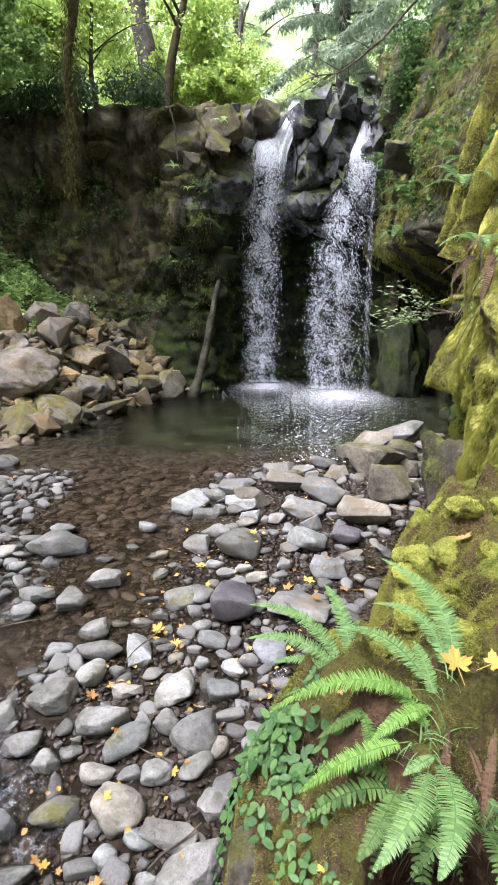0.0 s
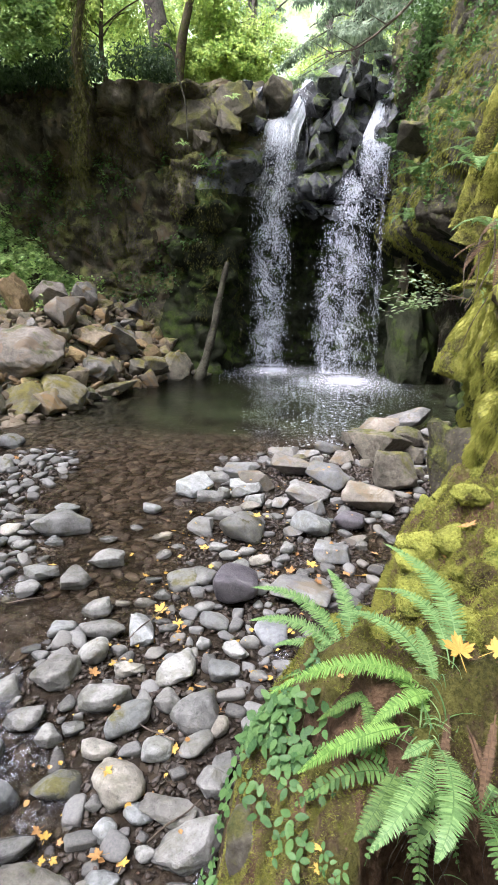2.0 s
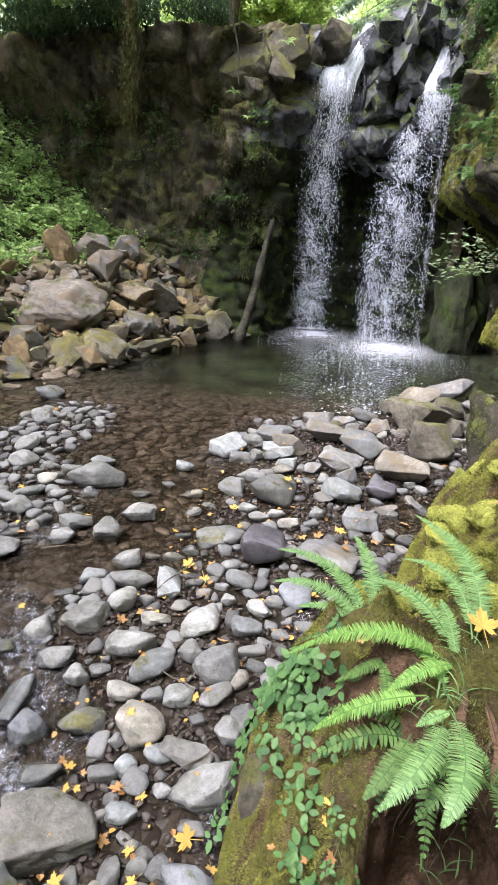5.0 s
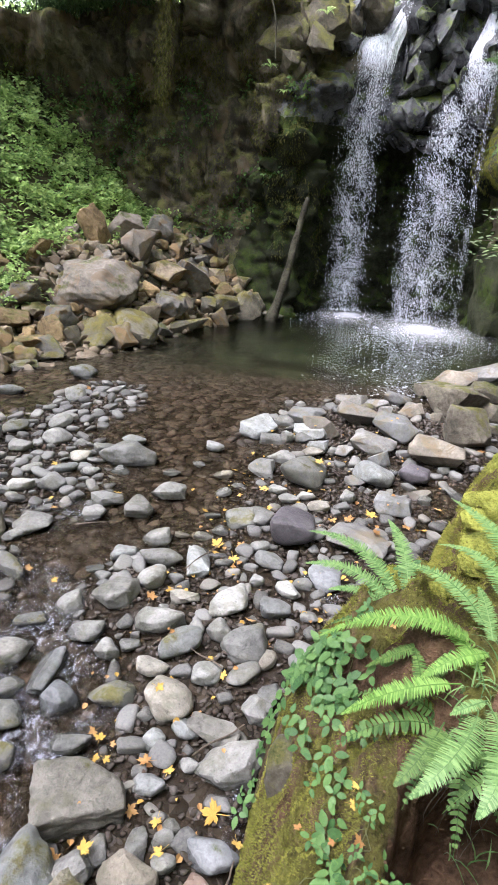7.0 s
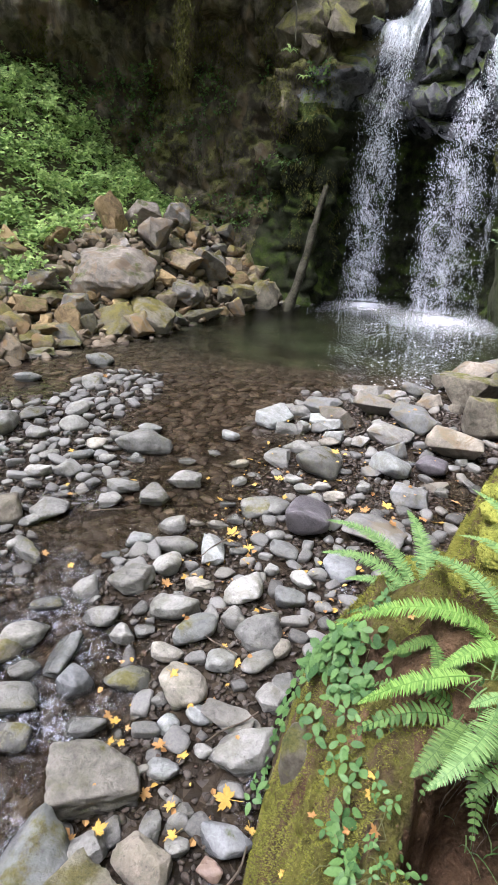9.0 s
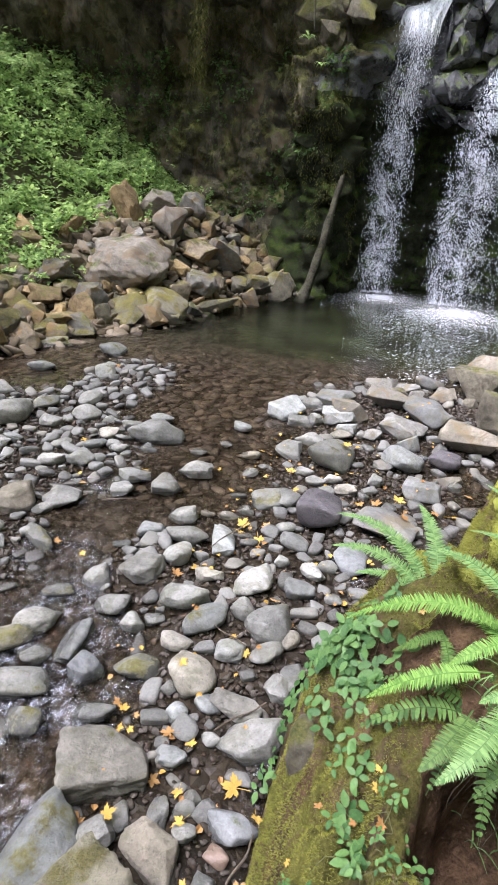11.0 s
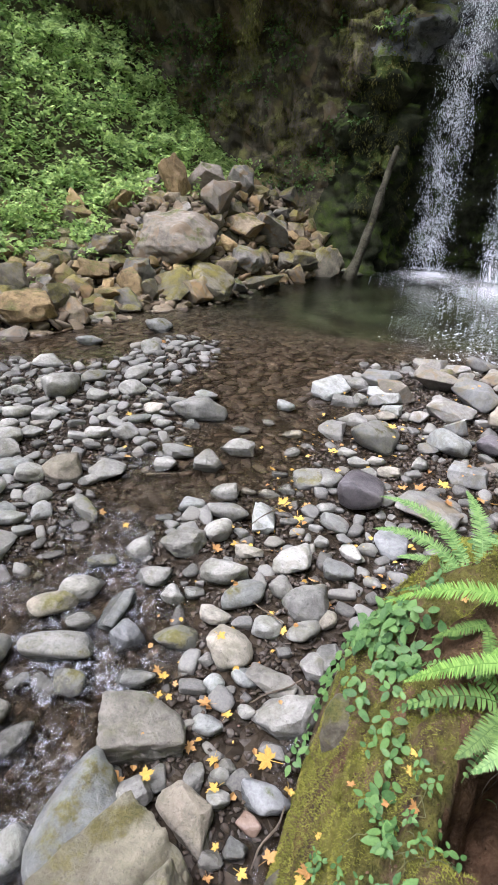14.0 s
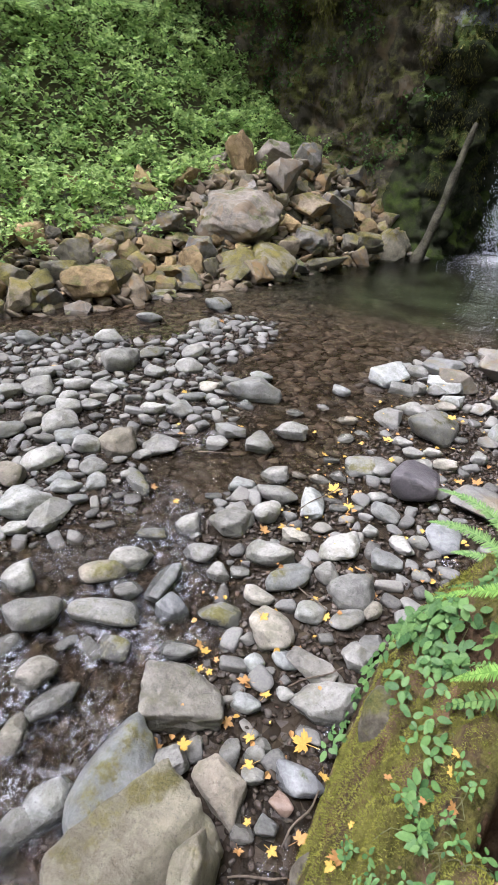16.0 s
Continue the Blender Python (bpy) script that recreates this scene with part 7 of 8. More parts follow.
hr = np.random.default_rng(43)
for k in range(16):
    w = np.linspace(0, 1, 10)
    rx, ry = hr.uniform(0.5, 0.98), hr.uniform(1.6, 1.74)
    v, f = tube(np.stack([rx + 0.04 * np.sin(w * 6 + k) - 0.06 * w, ry - hr.uniform(0.1, 0.22) * w, bank_top(rx, 1.72) - 0.02 - hr.uniform(0.2, 0.5) * w**1.3], 1), 0.004 - 0.003 * w, 5, 0.1, 540 + k)
    thing("hanging_root", "thin brown root hanging in the hollow of the bank", "root", "bank roots", data=mesh_np("root", v, f, M_TWIG))
# the shade below the large fern is in these fronds' dark foliage colour
small_fern(0.66, 1.68, 1.0, 0.36, M_DARKLEAF, "fern fronds coloured dark for the shade under the large fern", 97, count=8, group="bank ferns", lean=(-0.25, -0.25))
small_fern(0.84, 1.48, 1.08, 0.3, M_DARKLEAF, "fern fronds coloured dark for the shade under the large fern", 98, count=7, group="bank ferns", lean=(-0.2, -0.3))
small_fern(0.5, 2.25, 0.95, 0.26, M_DARKLEAF, "fern fronds coloured dark for the shade under the large fern", 99, count=6, group="bank ferns", lean=(-0.2, 0.2))

# moss cushions
mc = np.random.default_rng(23)
for k in range(64):
    x, y = (mc.uniform(0.9, 2.2), mc.uniform(2.6, 5.0)) if k < 40 else (mc.uniform(0.5, 1.3), mc.uniform(2.2, 3.3))
    if -float(side_of(np.array([x]), np.array([y]), RIGHT_FOOT)[0]) < 0.12 or math.hypot(x - 0.72, y - 1.85) < 0.2:
        continue
    s = mc.uniform(0.12, 0.34) if k < 40 else mc.uniform(0.08, 0.2)
    set_stone("moss_cushion", "moss", "cushion", x, y, bank_top(x, y) + 0.05 * s, s, s * mc.uniform(0.7, 1.0), s * mc.uniform(0.45, 0.75), mc.uniform(0, 180))
cushions = [o for o in scene.objects if o.name.startswith("moss_cushion") or (o.name.startswith("rock_outcrop") and o.matrix_world.translation.y < 8)]
cp, cn = [], []
for o in cushions:
    v = np.array([p.co for p in o.data.vertices])
    pick = v[mc.choice(len(v), 420 if o.name.startswith("moss") else 5000)]
    m3 = np.array(o.matrix_world)
    cp.append(pick @ m3[:3, :3].T + m3[:3, 3])
    nn = (pick / np.array(o.scale)[None]) @ np.array(o.matrix_world.to_3x3().normalized()).T
    cn.append(nn / np.linalg.norm(nn, axis=1)[:, None])
tufts("cushion_moss", "fine moss shoots on the cushions", np.concatenate(cp), np.concatenate(cn), 0.014, M_MOSSTUFT, 13)

# brown leaf litter on the bank
lr = np.random.default_rng(19)
lx, ly = lr.uniform(0.1, 1.4, 2200), lr.uniform(0.9, 3.0, 2200)
lz = np.array([bank_top(a, b) for a, b in zip(lx, ly)])
lit = np.stack([lx, ly, lz + 0.02], 1)
lit = lit[patchy(lit, 2.2, 91, -0.1)]
thing("leaf_litter", "brown leaf litter and twigs on the bank", "leaf litter", kind="stuff", data=leaf_cloud("leaf_litter", lit, 0.009, M_LITTER, lr, up=0.8, vary=0.7))

# grass blades by the fern
gr = np.random.default_rng(12)
grass_pts = np.stack([gr.normal(0.74, 0.07, 70), gr.normal(1.68, 0.1, 70), np.zeros(70)], 1)
pieces = []
for x, y, _ in grass_pts:
    z = bank_top(x, y)
    a, ln = gr.uniform(0, 6.28), gr.uniform(0.10, 0.24)
    q = np.linspace(0, 1, 6)
    cx, cy, czz = x + math.cos(a) * ln * 0.7 * q**1.5, y + math.sin(a) * ln * 0.7 * q**1.5, z + ln * (q - 0.65 * q**2)
    w = 0.0032 * (1 - q**2) + 0.0004
    v = np.stack([np.stack([cx - w * math.sin(a), cy + w * math.cos(a), czz], 1), np.stack([cx + w * math.sin(a), cy - w * math.cos(a), czz], 1)], 1).reshape(-1, 3)
    pieces.append((v, grid_faces(6, 2)))
V, F = joined(pieces)
thing("grass", "thin green grass blades beside the fern", "grass", kind="stuff", data=mesh_np("grass", V, F, M_FERN))


# ---- green slope, woods ----
def slope_cloud(n, test, lift, seed):
    rng = np.random.default_rng(seed)
    x, y = rng.uniform(-19, -4.5, n), rng.uniform(3, 19.5, n)
    e = side_of(x, y, LEFT_SHORE)
    z = land_height(x, y)
    p = np.stack([x, y, z], 1)
    clump = vfbm(p, 0.9, seed, 3)
    mound = np.maximum(vfbm(p, 1.6, seed + 9, 2), -0.2)
    ok = test(x, y, e, clump)
    p = p[ok]
    p[:, 2] += (0.9 * mound[ok] + 0.25) * rng.random(len(p)) ** 0.5 + np.abs(rng.normal(0, lift * 0.5, len(p))) + 0.03
    return p, rng


p, r = slope_cloud(150000, lambda x, y, e, c: (e > 3.8 - 1.5 * smooth_step(-x, 6.3, 8.0) + 0.8 * c) & (e < 15) & (y > 4), 0.22, 71)
thing("undergrowth", "dense bright green brambles and shrubs on the slope", "undergrowth", kind="stuff",
      data=leaf_cloud("undergrowth", p[:52000], 0.13, M_SHRUB, r, up=0.8, spread=0.8, vary=0.5, template=LEAF3_V, faces=LEAF3_F))
p, r = slope_cloud(40000, lambda x, y, e, c: (e > 1.2) & (e < 4.0) & (c > 0.35 - 0.3 * (x < -6.5)) & (y < 16.5), 0.16, 72)
thing("undergrowth", "low green plants between the boulders", "undergrowth", kind="stuff",
      data=leaf_cloud("undergrowth", p[:4200], 0.11, M_SHRUB, r, up=0.9, spread=0.8, template=LEAF3_V, faces=LEAF3_F))

fr = np.random.default_rng(5)
for k, (fx, fy, lift, fs) in enumerate(((-5.9, 15.6, 0.15, 0.75), (-7.6, 16.4, 0.3, 0.8), (-11.5, 13.0, 0.6, 1.1), (-12.5, 15.2, 0.8, 1.1), (-10.2, 15.8, 0.6, 0.9), (-13.2, 11.4, 0.7, 1.2), (-9.2, 16.8, 0.5, 0.8))):
    small_fern(fx, fy, ground_z(fx, fy) + lift, fs, M_SHRUB, "bright green fern on the rocky slope", 30 + k)

for k, (fx, fy, fz, fs) in enumerate(((0.75, 18.3, 8.45, 0.35), (1.55, 18.4, 8.6, 0.4), (-0.9, 17.4, 7.7, 0.3), (-2.3, 17.3, 6.5, 0.3), (-1.9, 17.2, 5.9, 0.25))):
    small_fern(fx, fy, fz, fs, M_SHRUB, "small green fern on the rocks beside the falls", 130 + k, count=8, group="cliff ferns", lean=(0, -0.3))

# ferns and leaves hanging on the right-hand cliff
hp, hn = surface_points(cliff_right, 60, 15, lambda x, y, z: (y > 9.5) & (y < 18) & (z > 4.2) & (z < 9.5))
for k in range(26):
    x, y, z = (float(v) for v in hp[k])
    small_fern(x - 0.15, y - 0.1, z, fr.uniform(0.35, 0.7), M_DARKLEAF if k % 3 else M_SHADEFERN, "dark green fern rooted in the shaded cliff", 60 + k, count=7, group="cliff ferns", lean=(-0.35, -0.3))
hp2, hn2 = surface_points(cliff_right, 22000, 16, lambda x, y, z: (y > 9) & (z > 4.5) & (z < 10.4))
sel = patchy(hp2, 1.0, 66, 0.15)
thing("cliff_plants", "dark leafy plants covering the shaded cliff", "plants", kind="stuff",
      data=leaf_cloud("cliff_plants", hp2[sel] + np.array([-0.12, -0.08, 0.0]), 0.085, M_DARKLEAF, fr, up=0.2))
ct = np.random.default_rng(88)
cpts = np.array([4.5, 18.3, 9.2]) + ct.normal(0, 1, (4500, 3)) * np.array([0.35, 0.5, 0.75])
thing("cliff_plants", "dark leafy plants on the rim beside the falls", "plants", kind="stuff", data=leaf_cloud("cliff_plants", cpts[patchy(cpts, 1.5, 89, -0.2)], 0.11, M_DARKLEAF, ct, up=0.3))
hp3, hn3 = surface_points(cliff_right, 5000, 17, lambda x, y, z: (y < 9) & (y > 4) & (z > 2.6) & (z < 5.5))
sel = patchy(hp3, 1.2, 67, 0.35)
thing("wall_plants", "small green plants rooted in wall moss", "plants", kind="stuff",
      data=leaf_cloud("wall_plants", hp3[sel] + np.array([-0.05, -0.03, 0.02]), 0.07, M_SHRUB, fr, up=0.3))
hp4, hn4 = surface_points(cliff_back, 9000, 18, lambda x, y, z: (x < -1.2) & (x > -10) & (z > 0.6) & (z < 6.5))
sel = patchy(hp4, 0.8, 68, 0.25)
thing("cliff_plants", "scattered small plants on the dark cliff", "plants", kind="stuff",
      data=leaf_cloud("cliff_plants", hp4[sel] + np.array([0, -0.12, 0.0]), 0.10, M_DARKLEAF, fr, up=0.3))

hp5, hn5 = surface_points(cliff_back, 2600, 19, lambda x, y, z: (x < -4.0) & (x > -10) & (z > 0.9) & (z < 2.9))
sel = patchy(hp5, 0.9, 70, 0.1)
thing("cliff_plants", "small bright green plants at the foot of the cliff", "plants", kind="stuff",
      data=leaf_cloud("cliff_plants", hp5[sel] + np.array([0, -0.2, 0.0]), 0.11, M_SHRUB, fr, up=0.6))

# shrubs overhanging the cliff top
tx = fr.uniform(-12, -2.6, 30000)
ty = fr.uniform(15.6, 18.8, 30000)
tz = np.interp(tx, (-12, -8, -5, -2.6), (7.9, 8.3, 8.5, 8.6)) - 0.3 * (17.6 - ty) ** 2 * (ty < 17.6) + np.abs(fr.normal(0, 0.45, 30000)) - 0.25
tp = np.stack([tx, ty, tz], 1)
sel = patchy(tp, 0.9, 69, 0.0) & (ty > 16.9)
thing("cliff_top_shrubs", "dark evergreen shrubs hanging over the cliff top", "shrubs", kind="stuff",
      data=leaf_cloud("cliff_top_shrubs", tp[sel], 0.15, M_EVERGREEN, fr, up=0.1, droop=0.8, template=LEAF_V * (0.45, 1, 1)))


def clump_crown(centre, radii, clumps, leaves, size, mat, seed, gap=0.25):
    """Leaves gathered in clumps through an uneven crown."""
    rng = np.random.default_rng(seed)
    d = rng.normal(size=(clumps, 3))
    d /= np.linalg.norm(d, axis=1)[:, None]
    c = np.array(centre) + d * (rng.random((clumps, 1)) ** 0.45) * np.array(radii)
    per = rng.integers(leaves // 2, leaves * 3 // 2, clumps)
    pts = np.concatenate([q + rng.normal(0, 1, (k, 3)) * np.array(radii) * gap * 0.5 for q, k in zip(c, per)])
    return leaf_cloud("crown", pts, size, mat, rng, up=0.5)


def broadleaf(label, base, top, r0, crowns, mat, seed, bark=M_BARK, limbs=5, leaf=0.12):
    """A tree: tapered trunk, limbs, and a crown of many small leaves."""
    rng = np.random.default_rng(seed)
    root = thing("tree", label, "tree", "trees above the falls")
    b, t = np.array(base, float), np.array(top, float)
    q = np.linspace(0, 1, 14)
    pts = b + (t - b) * q[:, None] + np.stack([0.15 * np.sin(q * 5 + seed), 0.1 * np.cos(q * 4), 0 * q], 1) * (1 - q)[:, None]
    v, f = tube(pts, r0 * (1 - 0.6 * q) * (1 + 0.5 * np.exp(-q * 14)), 14, 0.05, seed)
    part("trunk", mesh_np("trunk", v, f, bark), root)
    for i in range(limbs):
        h = rng.uniform(0.45, 0.95)
        s = b + (t - b) * h
        a = rng.uniform(0, 6.28)
        e = s + np.array([math.cos(a), math.sin(a), rng.uniform(0.1, 0.8)]) * rng.uniform(1.2, 2.8)
        w = np.linspace(0, 1, 7)[:, None]
        lp = s + (e - s) * w + np.array([0, 0, 0.3]) * np.sin(w * 3.1)
        lv, lf = tube(lp, np.linspace(r0 * 0.3, r0 * 0.06, 7), 7, 0.05, seed + i)
        part("limb", mesh_np("limb", lv, lf, bark), root)
    for k, (c, rad, n, per) in enumerate(crowns):
        part("crown", clump_crown(c, rad, n, per if leaf > 0.2 else 3 * per, leaf, mat, seed * 7 + k), root)
    return root


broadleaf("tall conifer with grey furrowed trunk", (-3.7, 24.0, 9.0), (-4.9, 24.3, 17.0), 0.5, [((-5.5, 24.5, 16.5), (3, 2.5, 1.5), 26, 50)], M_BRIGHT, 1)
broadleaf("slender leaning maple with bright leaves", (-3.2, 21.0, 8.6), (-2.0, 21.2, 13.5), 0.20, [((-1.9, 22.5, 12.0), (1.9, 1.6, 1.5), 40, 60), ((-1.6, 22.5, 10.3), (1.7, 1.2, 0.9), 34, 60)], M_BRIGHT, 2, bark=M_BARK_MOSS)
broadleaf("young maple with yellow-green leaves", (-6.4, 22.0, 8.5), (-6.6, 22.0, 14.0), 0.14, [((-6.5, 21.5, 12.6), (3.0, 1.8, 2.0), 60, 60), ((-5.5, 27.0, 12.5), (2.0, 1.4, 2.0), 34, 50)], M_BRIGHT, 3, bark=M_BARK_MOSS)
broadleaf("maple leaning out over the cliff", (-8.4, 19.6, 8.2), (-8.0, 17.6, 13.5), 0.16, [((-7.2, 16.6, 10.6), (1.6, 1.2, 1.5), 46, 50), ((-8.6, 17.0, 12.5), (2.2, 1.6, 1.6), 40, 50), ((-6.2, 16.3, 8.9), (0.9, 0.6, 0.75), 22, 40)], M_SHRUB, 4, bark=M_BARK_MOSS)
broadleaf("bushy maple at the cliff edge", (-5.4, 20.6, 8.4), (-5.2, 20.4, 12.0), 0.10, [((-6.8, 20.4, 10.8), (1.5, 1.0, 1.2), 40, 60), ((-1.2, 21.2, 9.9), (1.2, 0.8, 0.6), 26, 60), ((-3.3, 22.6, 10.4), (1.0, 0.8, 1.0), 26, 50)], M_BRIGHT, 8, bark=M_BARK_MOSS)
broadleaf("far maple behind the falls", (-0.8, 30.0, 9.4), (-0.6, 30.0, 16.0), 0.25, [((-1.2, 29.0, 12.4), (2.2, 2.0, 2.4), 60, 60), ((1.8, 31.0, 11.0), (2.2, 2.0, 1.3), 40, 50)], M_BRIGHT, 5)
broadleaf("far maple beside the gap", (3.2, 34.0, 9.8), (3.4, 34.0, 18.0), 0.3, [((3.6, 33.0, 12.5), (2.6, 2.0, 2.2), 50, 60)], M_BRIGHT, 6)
for k, (x, y) in enumerate(((-14, 30), (-10, 34), (-6.5, 36), (7, 36), (11, 32), (-18, 24), (15, 28))):
    broadleaf("tall leafy tree in the woods behind", (x, y, 9.5), (x + 0.4, y, 21), 0.35, [((x, y - 1, 14), (4.2, 3.0, 4.6), 50, 55)], M_BRIGHT if k % 2 else M_SHRUB, 20 + k, leaf=0.28)


def conifer(label, x, y, z, height, reach, r0, seed, low=0.08):
    """A conifer: straight trunk and drooping boughs fringed with needle sprays."""
    rng = np.random.default_rng(seed)
    root = thing("conifer", label, "tree", "conifers above the falls")
    q = np.linspace(0, 1, 12)
    v, f = tube(np.stack([x + 0 * q, y + 0 * q, z + height * q], 1), r0 * (1 - 0.9 * q), 12, 0.04, seed)
    part("trunk", mesh_np("trunk", v, f, M_BARK), root)
    limbs, sprays = [], []
    for i in range(60):
        h = low + (1 - low) * (i / 60) ** 0.9
        a = i * 2.4 + rng.uniform(-0.3, 0.3)
        ln = reach * (1 - 0.8 * h) * rng.uniform(0.75, 1.15)
        w = np.linspace(0, 1, 9)
        bx, by = x + math.cos(a) * ln * w, y + math.sin(a) * ln * w
        bz = z + height * h + 0.12 * ln * w - 0.42 * ln * w**2
        limbs.append(tube(np.stack([bx, by, bz], 1), np.linspace(0.05, 0.008, 9), 5))
        n = int((260 if y < 30 else 130) * ln)
        u = rng.uniform(0.12, 1, n)
        off = rng.normal(0, 0.16, (n, 3)) * (1.25 - u)[:, None] * ln * 0.55
        off[:, 2] = -np.abs(off[:, 2]) * 0.8
        sprays.append(np.stack([np.interp(u, w, bx), np.interp(u, w, by), np.interp(u, w, bz)], 1) + off)
    V, F = joined(limbs)
    boughs = part("boughs", mesh_np("boughs", V, F, M_TWIG), root)
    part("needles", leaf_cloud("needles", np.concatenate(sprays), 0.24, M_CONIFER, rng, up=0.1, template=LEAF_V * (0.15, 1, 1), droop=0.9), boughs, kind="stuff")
    return root


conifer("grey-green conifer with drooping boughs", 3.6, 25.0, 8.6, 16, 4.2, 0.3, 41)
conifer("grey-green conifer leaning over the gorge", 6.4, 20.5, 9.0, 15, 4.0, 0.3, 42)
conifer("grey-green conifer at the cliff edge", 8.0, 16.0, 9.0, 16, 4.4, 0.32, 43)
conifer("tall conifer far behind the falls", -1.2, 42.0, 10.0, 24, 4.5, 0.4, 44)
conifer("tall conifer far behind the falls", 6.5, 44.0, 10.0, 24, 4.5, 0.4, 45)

# ---- trunk and roots on the cliff ----
q = np.linspace(0, 1, 20)
mossy = thing("mossy_tree", "moss-hung trunk growing down over the cliff face", "tree")
v, f = tube(np.stack([-4.62 - 0.37 * q + 0.12 * np.sin(q * 9), 16.3 + 0.1 * q, 11.5 - 5.7 * q], 1), 0.11 + 0.05 * np.sin(q * 9) ** 2 - 0.06 * q, 12, 0.12, 4)
old_trunk = part("trunk", mesh_np("trunk", v, f, M_BARK_MOSS), mossy)
mp = np.stack([-4.62 - 0.37 * np.repeat(q, 160) + fr.normal(0, 0.13, 3200), 16.2 + fr.normal(0, 0.1, 3200), 11.5 - 5.9 * np.repeat(q, 160) + fr.normal(0, 0.2, 3200)], 1)
part("moss", leaf_cloud("moss", mp, 0.12, M_MOSSDARK, fr, up=0.0, template=LEAF_V * (0.08, 1, 1), droop=1.2), old_trunk, kind="stuff")

root_ob = thing("hanging_root", "thin pale root hanging over the cliff edge", "root")
v, f = tube(np.stack([-2.75 + 0.65 * q**0.6 + 0.03 * np.sin(q * 11), 17.0 + 0.1 * np.sin(q * 4), 8.9 - 2.3 * q**1.4], 1), 0.035 - 0.02 * q, 7, 0.08, 5)
part("root", mesh_np("root", v, f, M_LOG), root_ob)

fallen = thing("leaning_log", "weathered mossy log leaning against the wet cliff", "log")
v, f = tube(np.stack([-1.82 + 0.85 * q + 0.05 * np.sin(q * 5), 16.2 + 1.1 * q, -0.15 + 3.5 * q], 1), (0.14 - 0.065 * q + 0.05 * np.exp(-q * 10)) * (1 + 0.12 * np.sin(q * 23)), 14, 0.09, 6)
part("log", mesh_np("log", v, f, M_LOG), fallen)

mlog = thing("mossy_log", "rotten mossy log at the foot of the slope", "log")
v, f = tube(np.stack([-10.2 + 1.6 * q, 7.2 + 3.4 * q, 1.15 - 0.2 * q], 1), 0.19 - 0.03 * q, 14, 0.07, 7)
part("log", mesh_np("log", v, f, M_BARK_MOSS), mlog)

limb = thing("bare_branch", "bare mossy branch reaching over the falls", "branch")
v, f = tube(np.stack([np.interp(q, (0, 0.3, 0.6, 1), (3.9, 2.83, 1.95, 1.1)), 12.9 + 1.6 * q, np.interp(q, (0, 0.3, 0.6, 1), (9.2, 8.2, 7.74, 7.7)) + 0.05 * np.sin(q * 9)], 1), 0.035 - 0.028 * q, 8, 0.06, 8)
bough = part("branch", mesh_np("branch", v, f, M_TWIG), limb)
for k in range(7):
    s = 0.3 + 0.1 * k
    bx, bz = np.interp(s, (0, 0.3, 0.6, 1), (3.9, 2.83, 1.95, 1.1)), np.interp(s, (0, 0.3, 0.6, 1), (9.2, 8.2, 7.74, 7.7))
    w = np.linspace(0, 1, 6)
    v, f = tube(np.stack([bx - 0.5 * w, 12.9 + 1.6 * s + 0 * w, bz + (0.25 if k % 2 else -0.3) * w], 1), 0.014 - 0.011 * w, 5)
    part("twig", mesh_np("twig", v, f, M_TWIG), bough)

# leafy branch in front of the dark recess
spray = thing("leafy_branch", "thin branch with pale green leaves before the dark rock", "branch")
w = np.linspace(0, 1, 12)
M_PALE = leaf_material("pale_leaf", (0.16, 0.24, 0.10), (0.42, 0.5, 0.28), glow=0.35)
for k, (ex, ez) in enumerate(((1.88, 2.62), (2.05, 2.95), (2.3, 2.5), (2.35, 3.0), (2.0, 2.4))):
    bx, bz = 3.3 + (ex - 3.3) * w, 2.62 + (ez - 2.62) * w**1.6
    v, f = tube(np.stack([bx, 8.9 - 0.3 * w + 0.05 * k, bz], 1), 0.009 - 0.006 * w, 5)
    twig = part("twig", mesh_np("twig", v, f, M_TWIG), spray)
    lp = np.stack([np.repeat(bx[5:], 5), np.repeat((8.9 - 0.3 * w + 0.05 * k)[5:], 5), np.repeat(bz[5:], 5)], 1) + fr.normal(0, 0.055, (35, 3))
    part("leaves", leaf_cloud("leaves", lp, 0.085, M_PALE, fr, up=1.5, spread=0.6), twig)

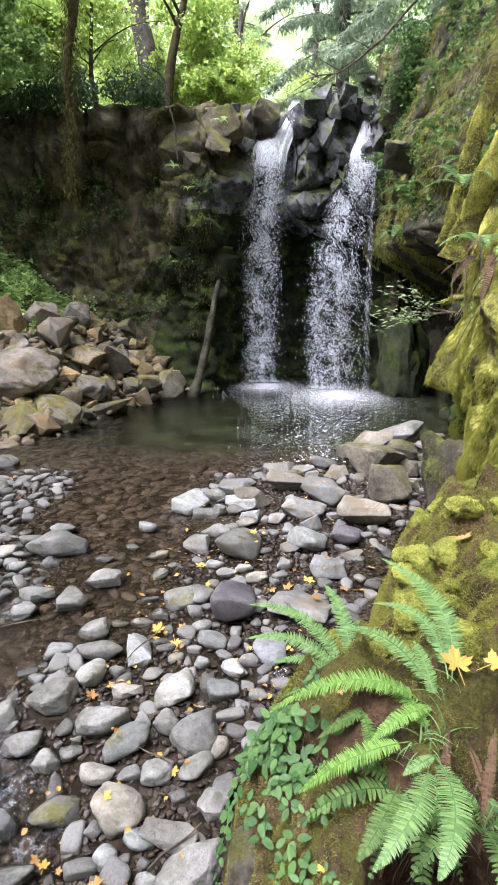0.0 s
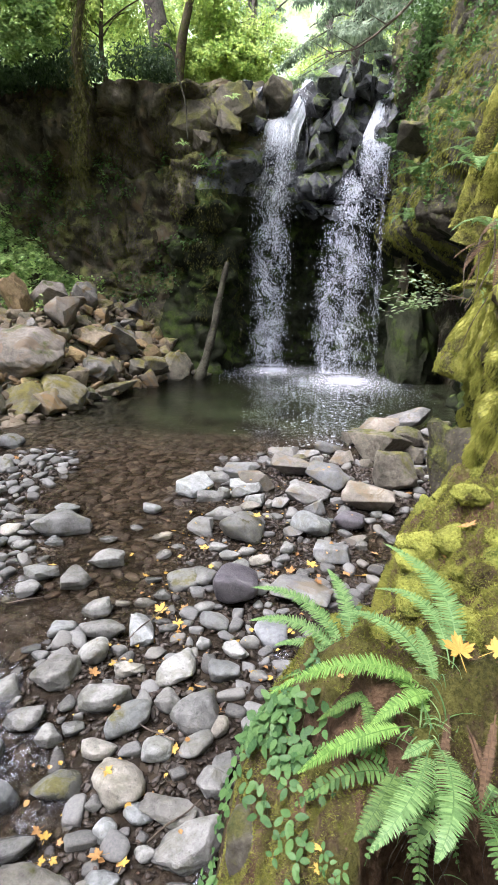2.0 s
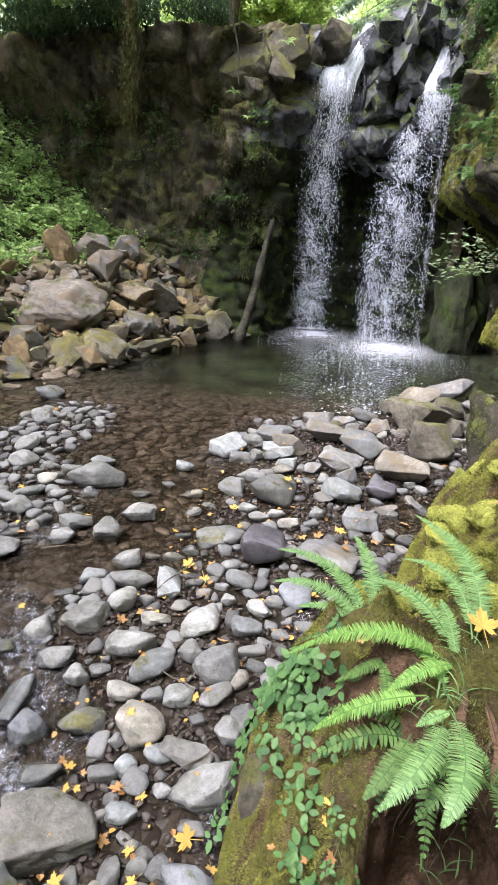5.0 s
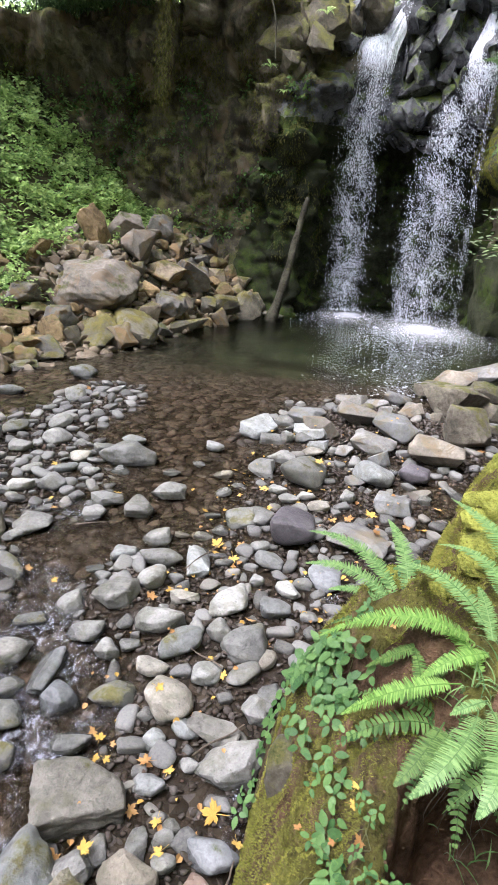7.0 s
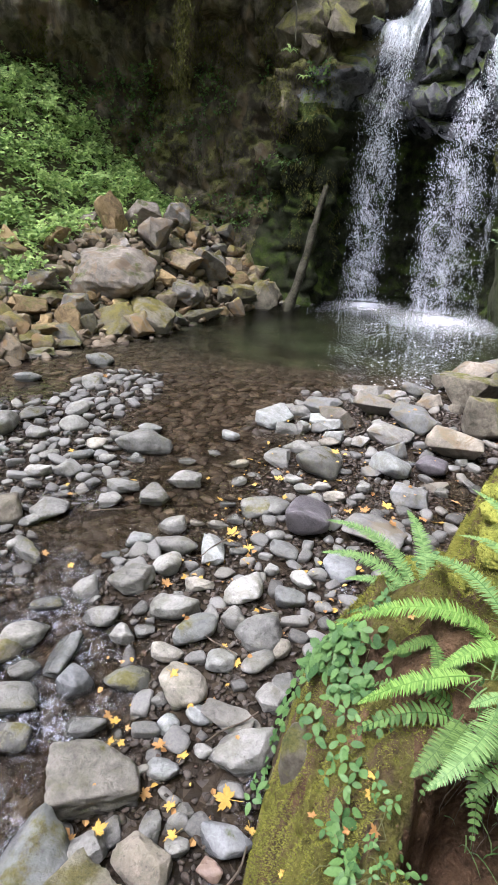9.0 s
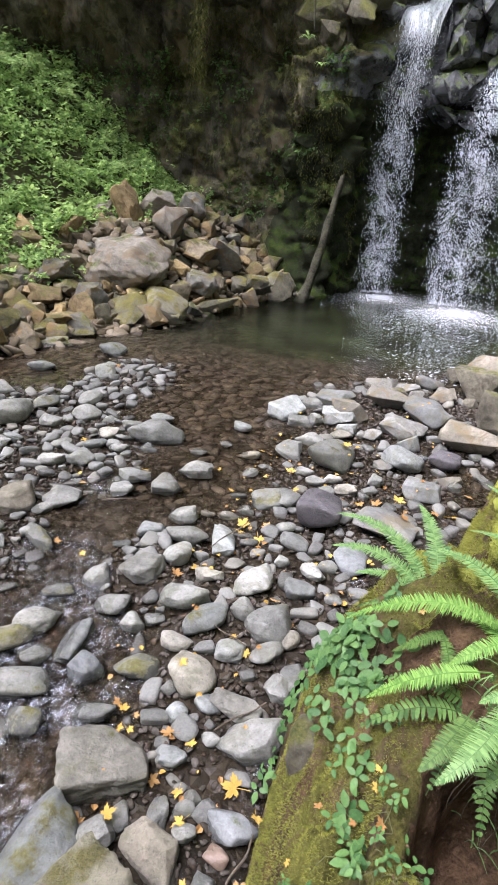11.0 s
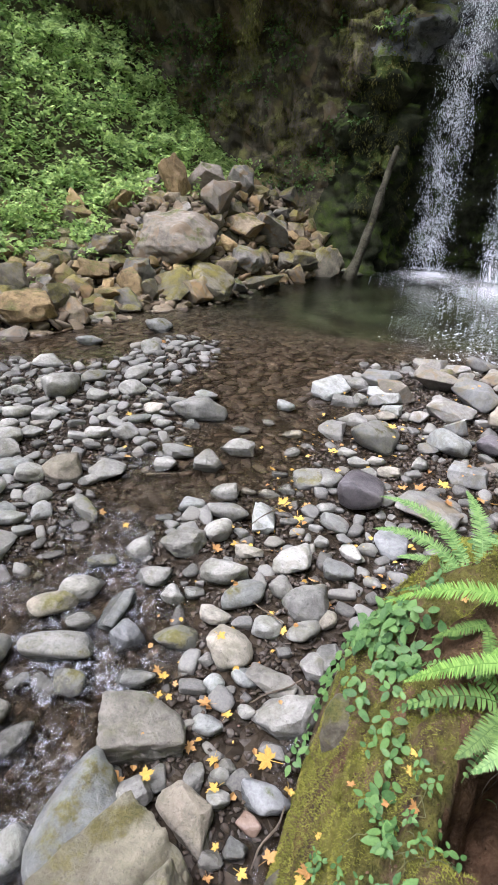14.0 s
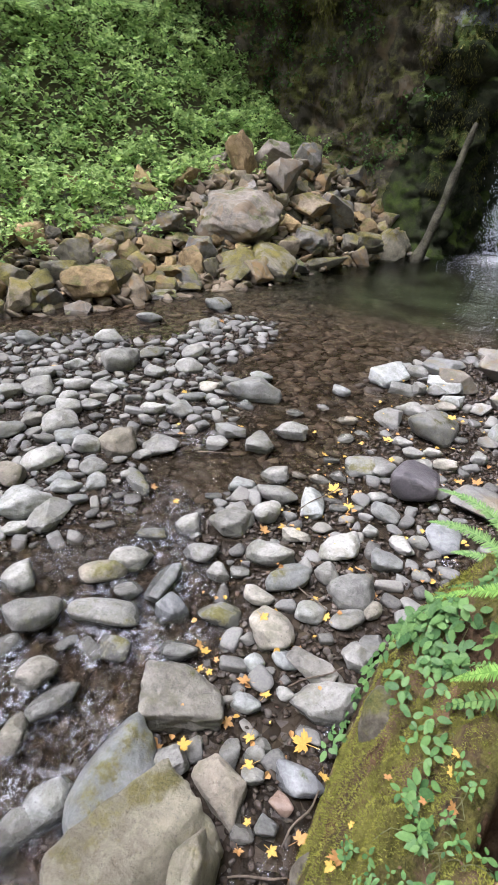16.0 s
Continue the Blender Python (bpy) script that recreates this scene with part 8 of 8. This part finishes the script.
# mossy slabs leaning on the wall
def mossy_slab(a, b, width, thick, seed):
    """A flat moss-grown slab of dead wood from a to b."""
    a, b = np.array(a), np.array(b)
    ob = thing("mossy_slab", "thick yellow-green moss slab on a leaning dead limb", "log", "leaning limbs")
    v, f = tube(a + (b - a) * q[:, None] + 0.03 * np.stack([np.sin(q * 6 + seed), np.cos(q * 7), np.sin(q * 9)], 1), width * (1 - 0.25 * q) * (1 + 0.12 * np.sin(q * 13 + seed)), 14, 0.07, seed)
    mid = a + (b - a) * np.repeat(q, 14)[:, None]
    v = mid + (v - mid) * np.array([1.0, thick, 1.0])
    v = v + 0.03 * np.stack([vfbm(v, 5.0, seed + 3 * i, 3) for i in range(3)], 1)
    body = part("slab", mesh_np("slab", v, f, M_MOSSFULL), ob)
    pts, nrm = surface_points(body, 9000, seed, lambda x, y, z: x == x)
    nrm = np.where(((pts - (a + b) / 2) * nrm).sum(1)[:, None] > 0, nrm, -nrm)
    tuft = tufts("moss", "", pts, nrm, 0.022, M_MOSSTUFT, seed, hang=0.8)
    del tuft["category"]
    tuft.parent = body
    return ob


mossy_slab((3.55, 7.3, 5.7), (2.62, 7.45, 3.3), 0.22, 0.28, 1)
mossy_slab((3.4, 8.5, 5.9), (2.75, 8.3, 3.55), 0.14, 0.3, 2)
mossy_slab((2.9, 5.4, 3.0), (2.45, 7.2, 2.78), 0.04, 1.0, 3)

# glowing backdrop far behind the falls, painted as bright hazy woods
m_far, far_nt, far_nd, far_lk, _ = nodes_of("far_woods_glow")
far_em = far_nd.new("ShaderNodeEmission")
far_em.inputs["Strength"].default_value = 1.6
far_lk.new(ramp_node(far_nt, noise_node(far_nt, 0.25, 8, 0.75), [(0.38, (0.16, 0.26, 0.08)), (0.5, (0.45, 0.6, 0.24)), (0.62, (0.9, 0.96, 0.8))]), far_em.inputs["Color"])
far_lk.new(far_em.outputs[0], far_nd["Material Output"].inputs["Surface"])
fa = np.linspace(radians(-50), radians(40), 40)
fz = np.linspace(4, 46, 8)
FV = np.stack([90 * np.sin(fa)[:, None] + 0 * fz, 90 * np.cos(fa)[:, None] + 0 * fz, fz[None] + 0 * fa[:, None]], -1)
thing("backdrop", "glowing backdrop painted as pale hazy woods far behind", "backdrop", kind="structure", data=mesh_np("backdrop", FV.reshape(-1, 3), grid_faces(40, 8), m_far))

# unseen trees added round and behind the camera to close off sky light
for k, (x, y, h) in enumerate(((-9, -10, 15), (-2, -14, 16), (6, -11, 16), (12, -3, 19), (14, 6, 20), (12.5, 13, 20), (-15, -3, 17), (-20, 7, 22), (-18, 15, 24), (2, -22, 20), (-8, -20, 20))):
    zb = ground_z(x, y) if x < 5 else 7.5
    broadleaf("unseen leafy tree added beside the gorge to block sky", (x, y, zb - 0.3), (x + 0.5, y + 0.3, zb + h * 0.8), 0.4, [((x, y, h), (5.0, 5.0, 4.5), 44, 50), ((x + 1, y, h * 0.62), (3.6, 3.6, 2.5), 24, 45)], M_BRIGHT if k % 2 else M_SHRUB, 60 + k, leaf=0.42)
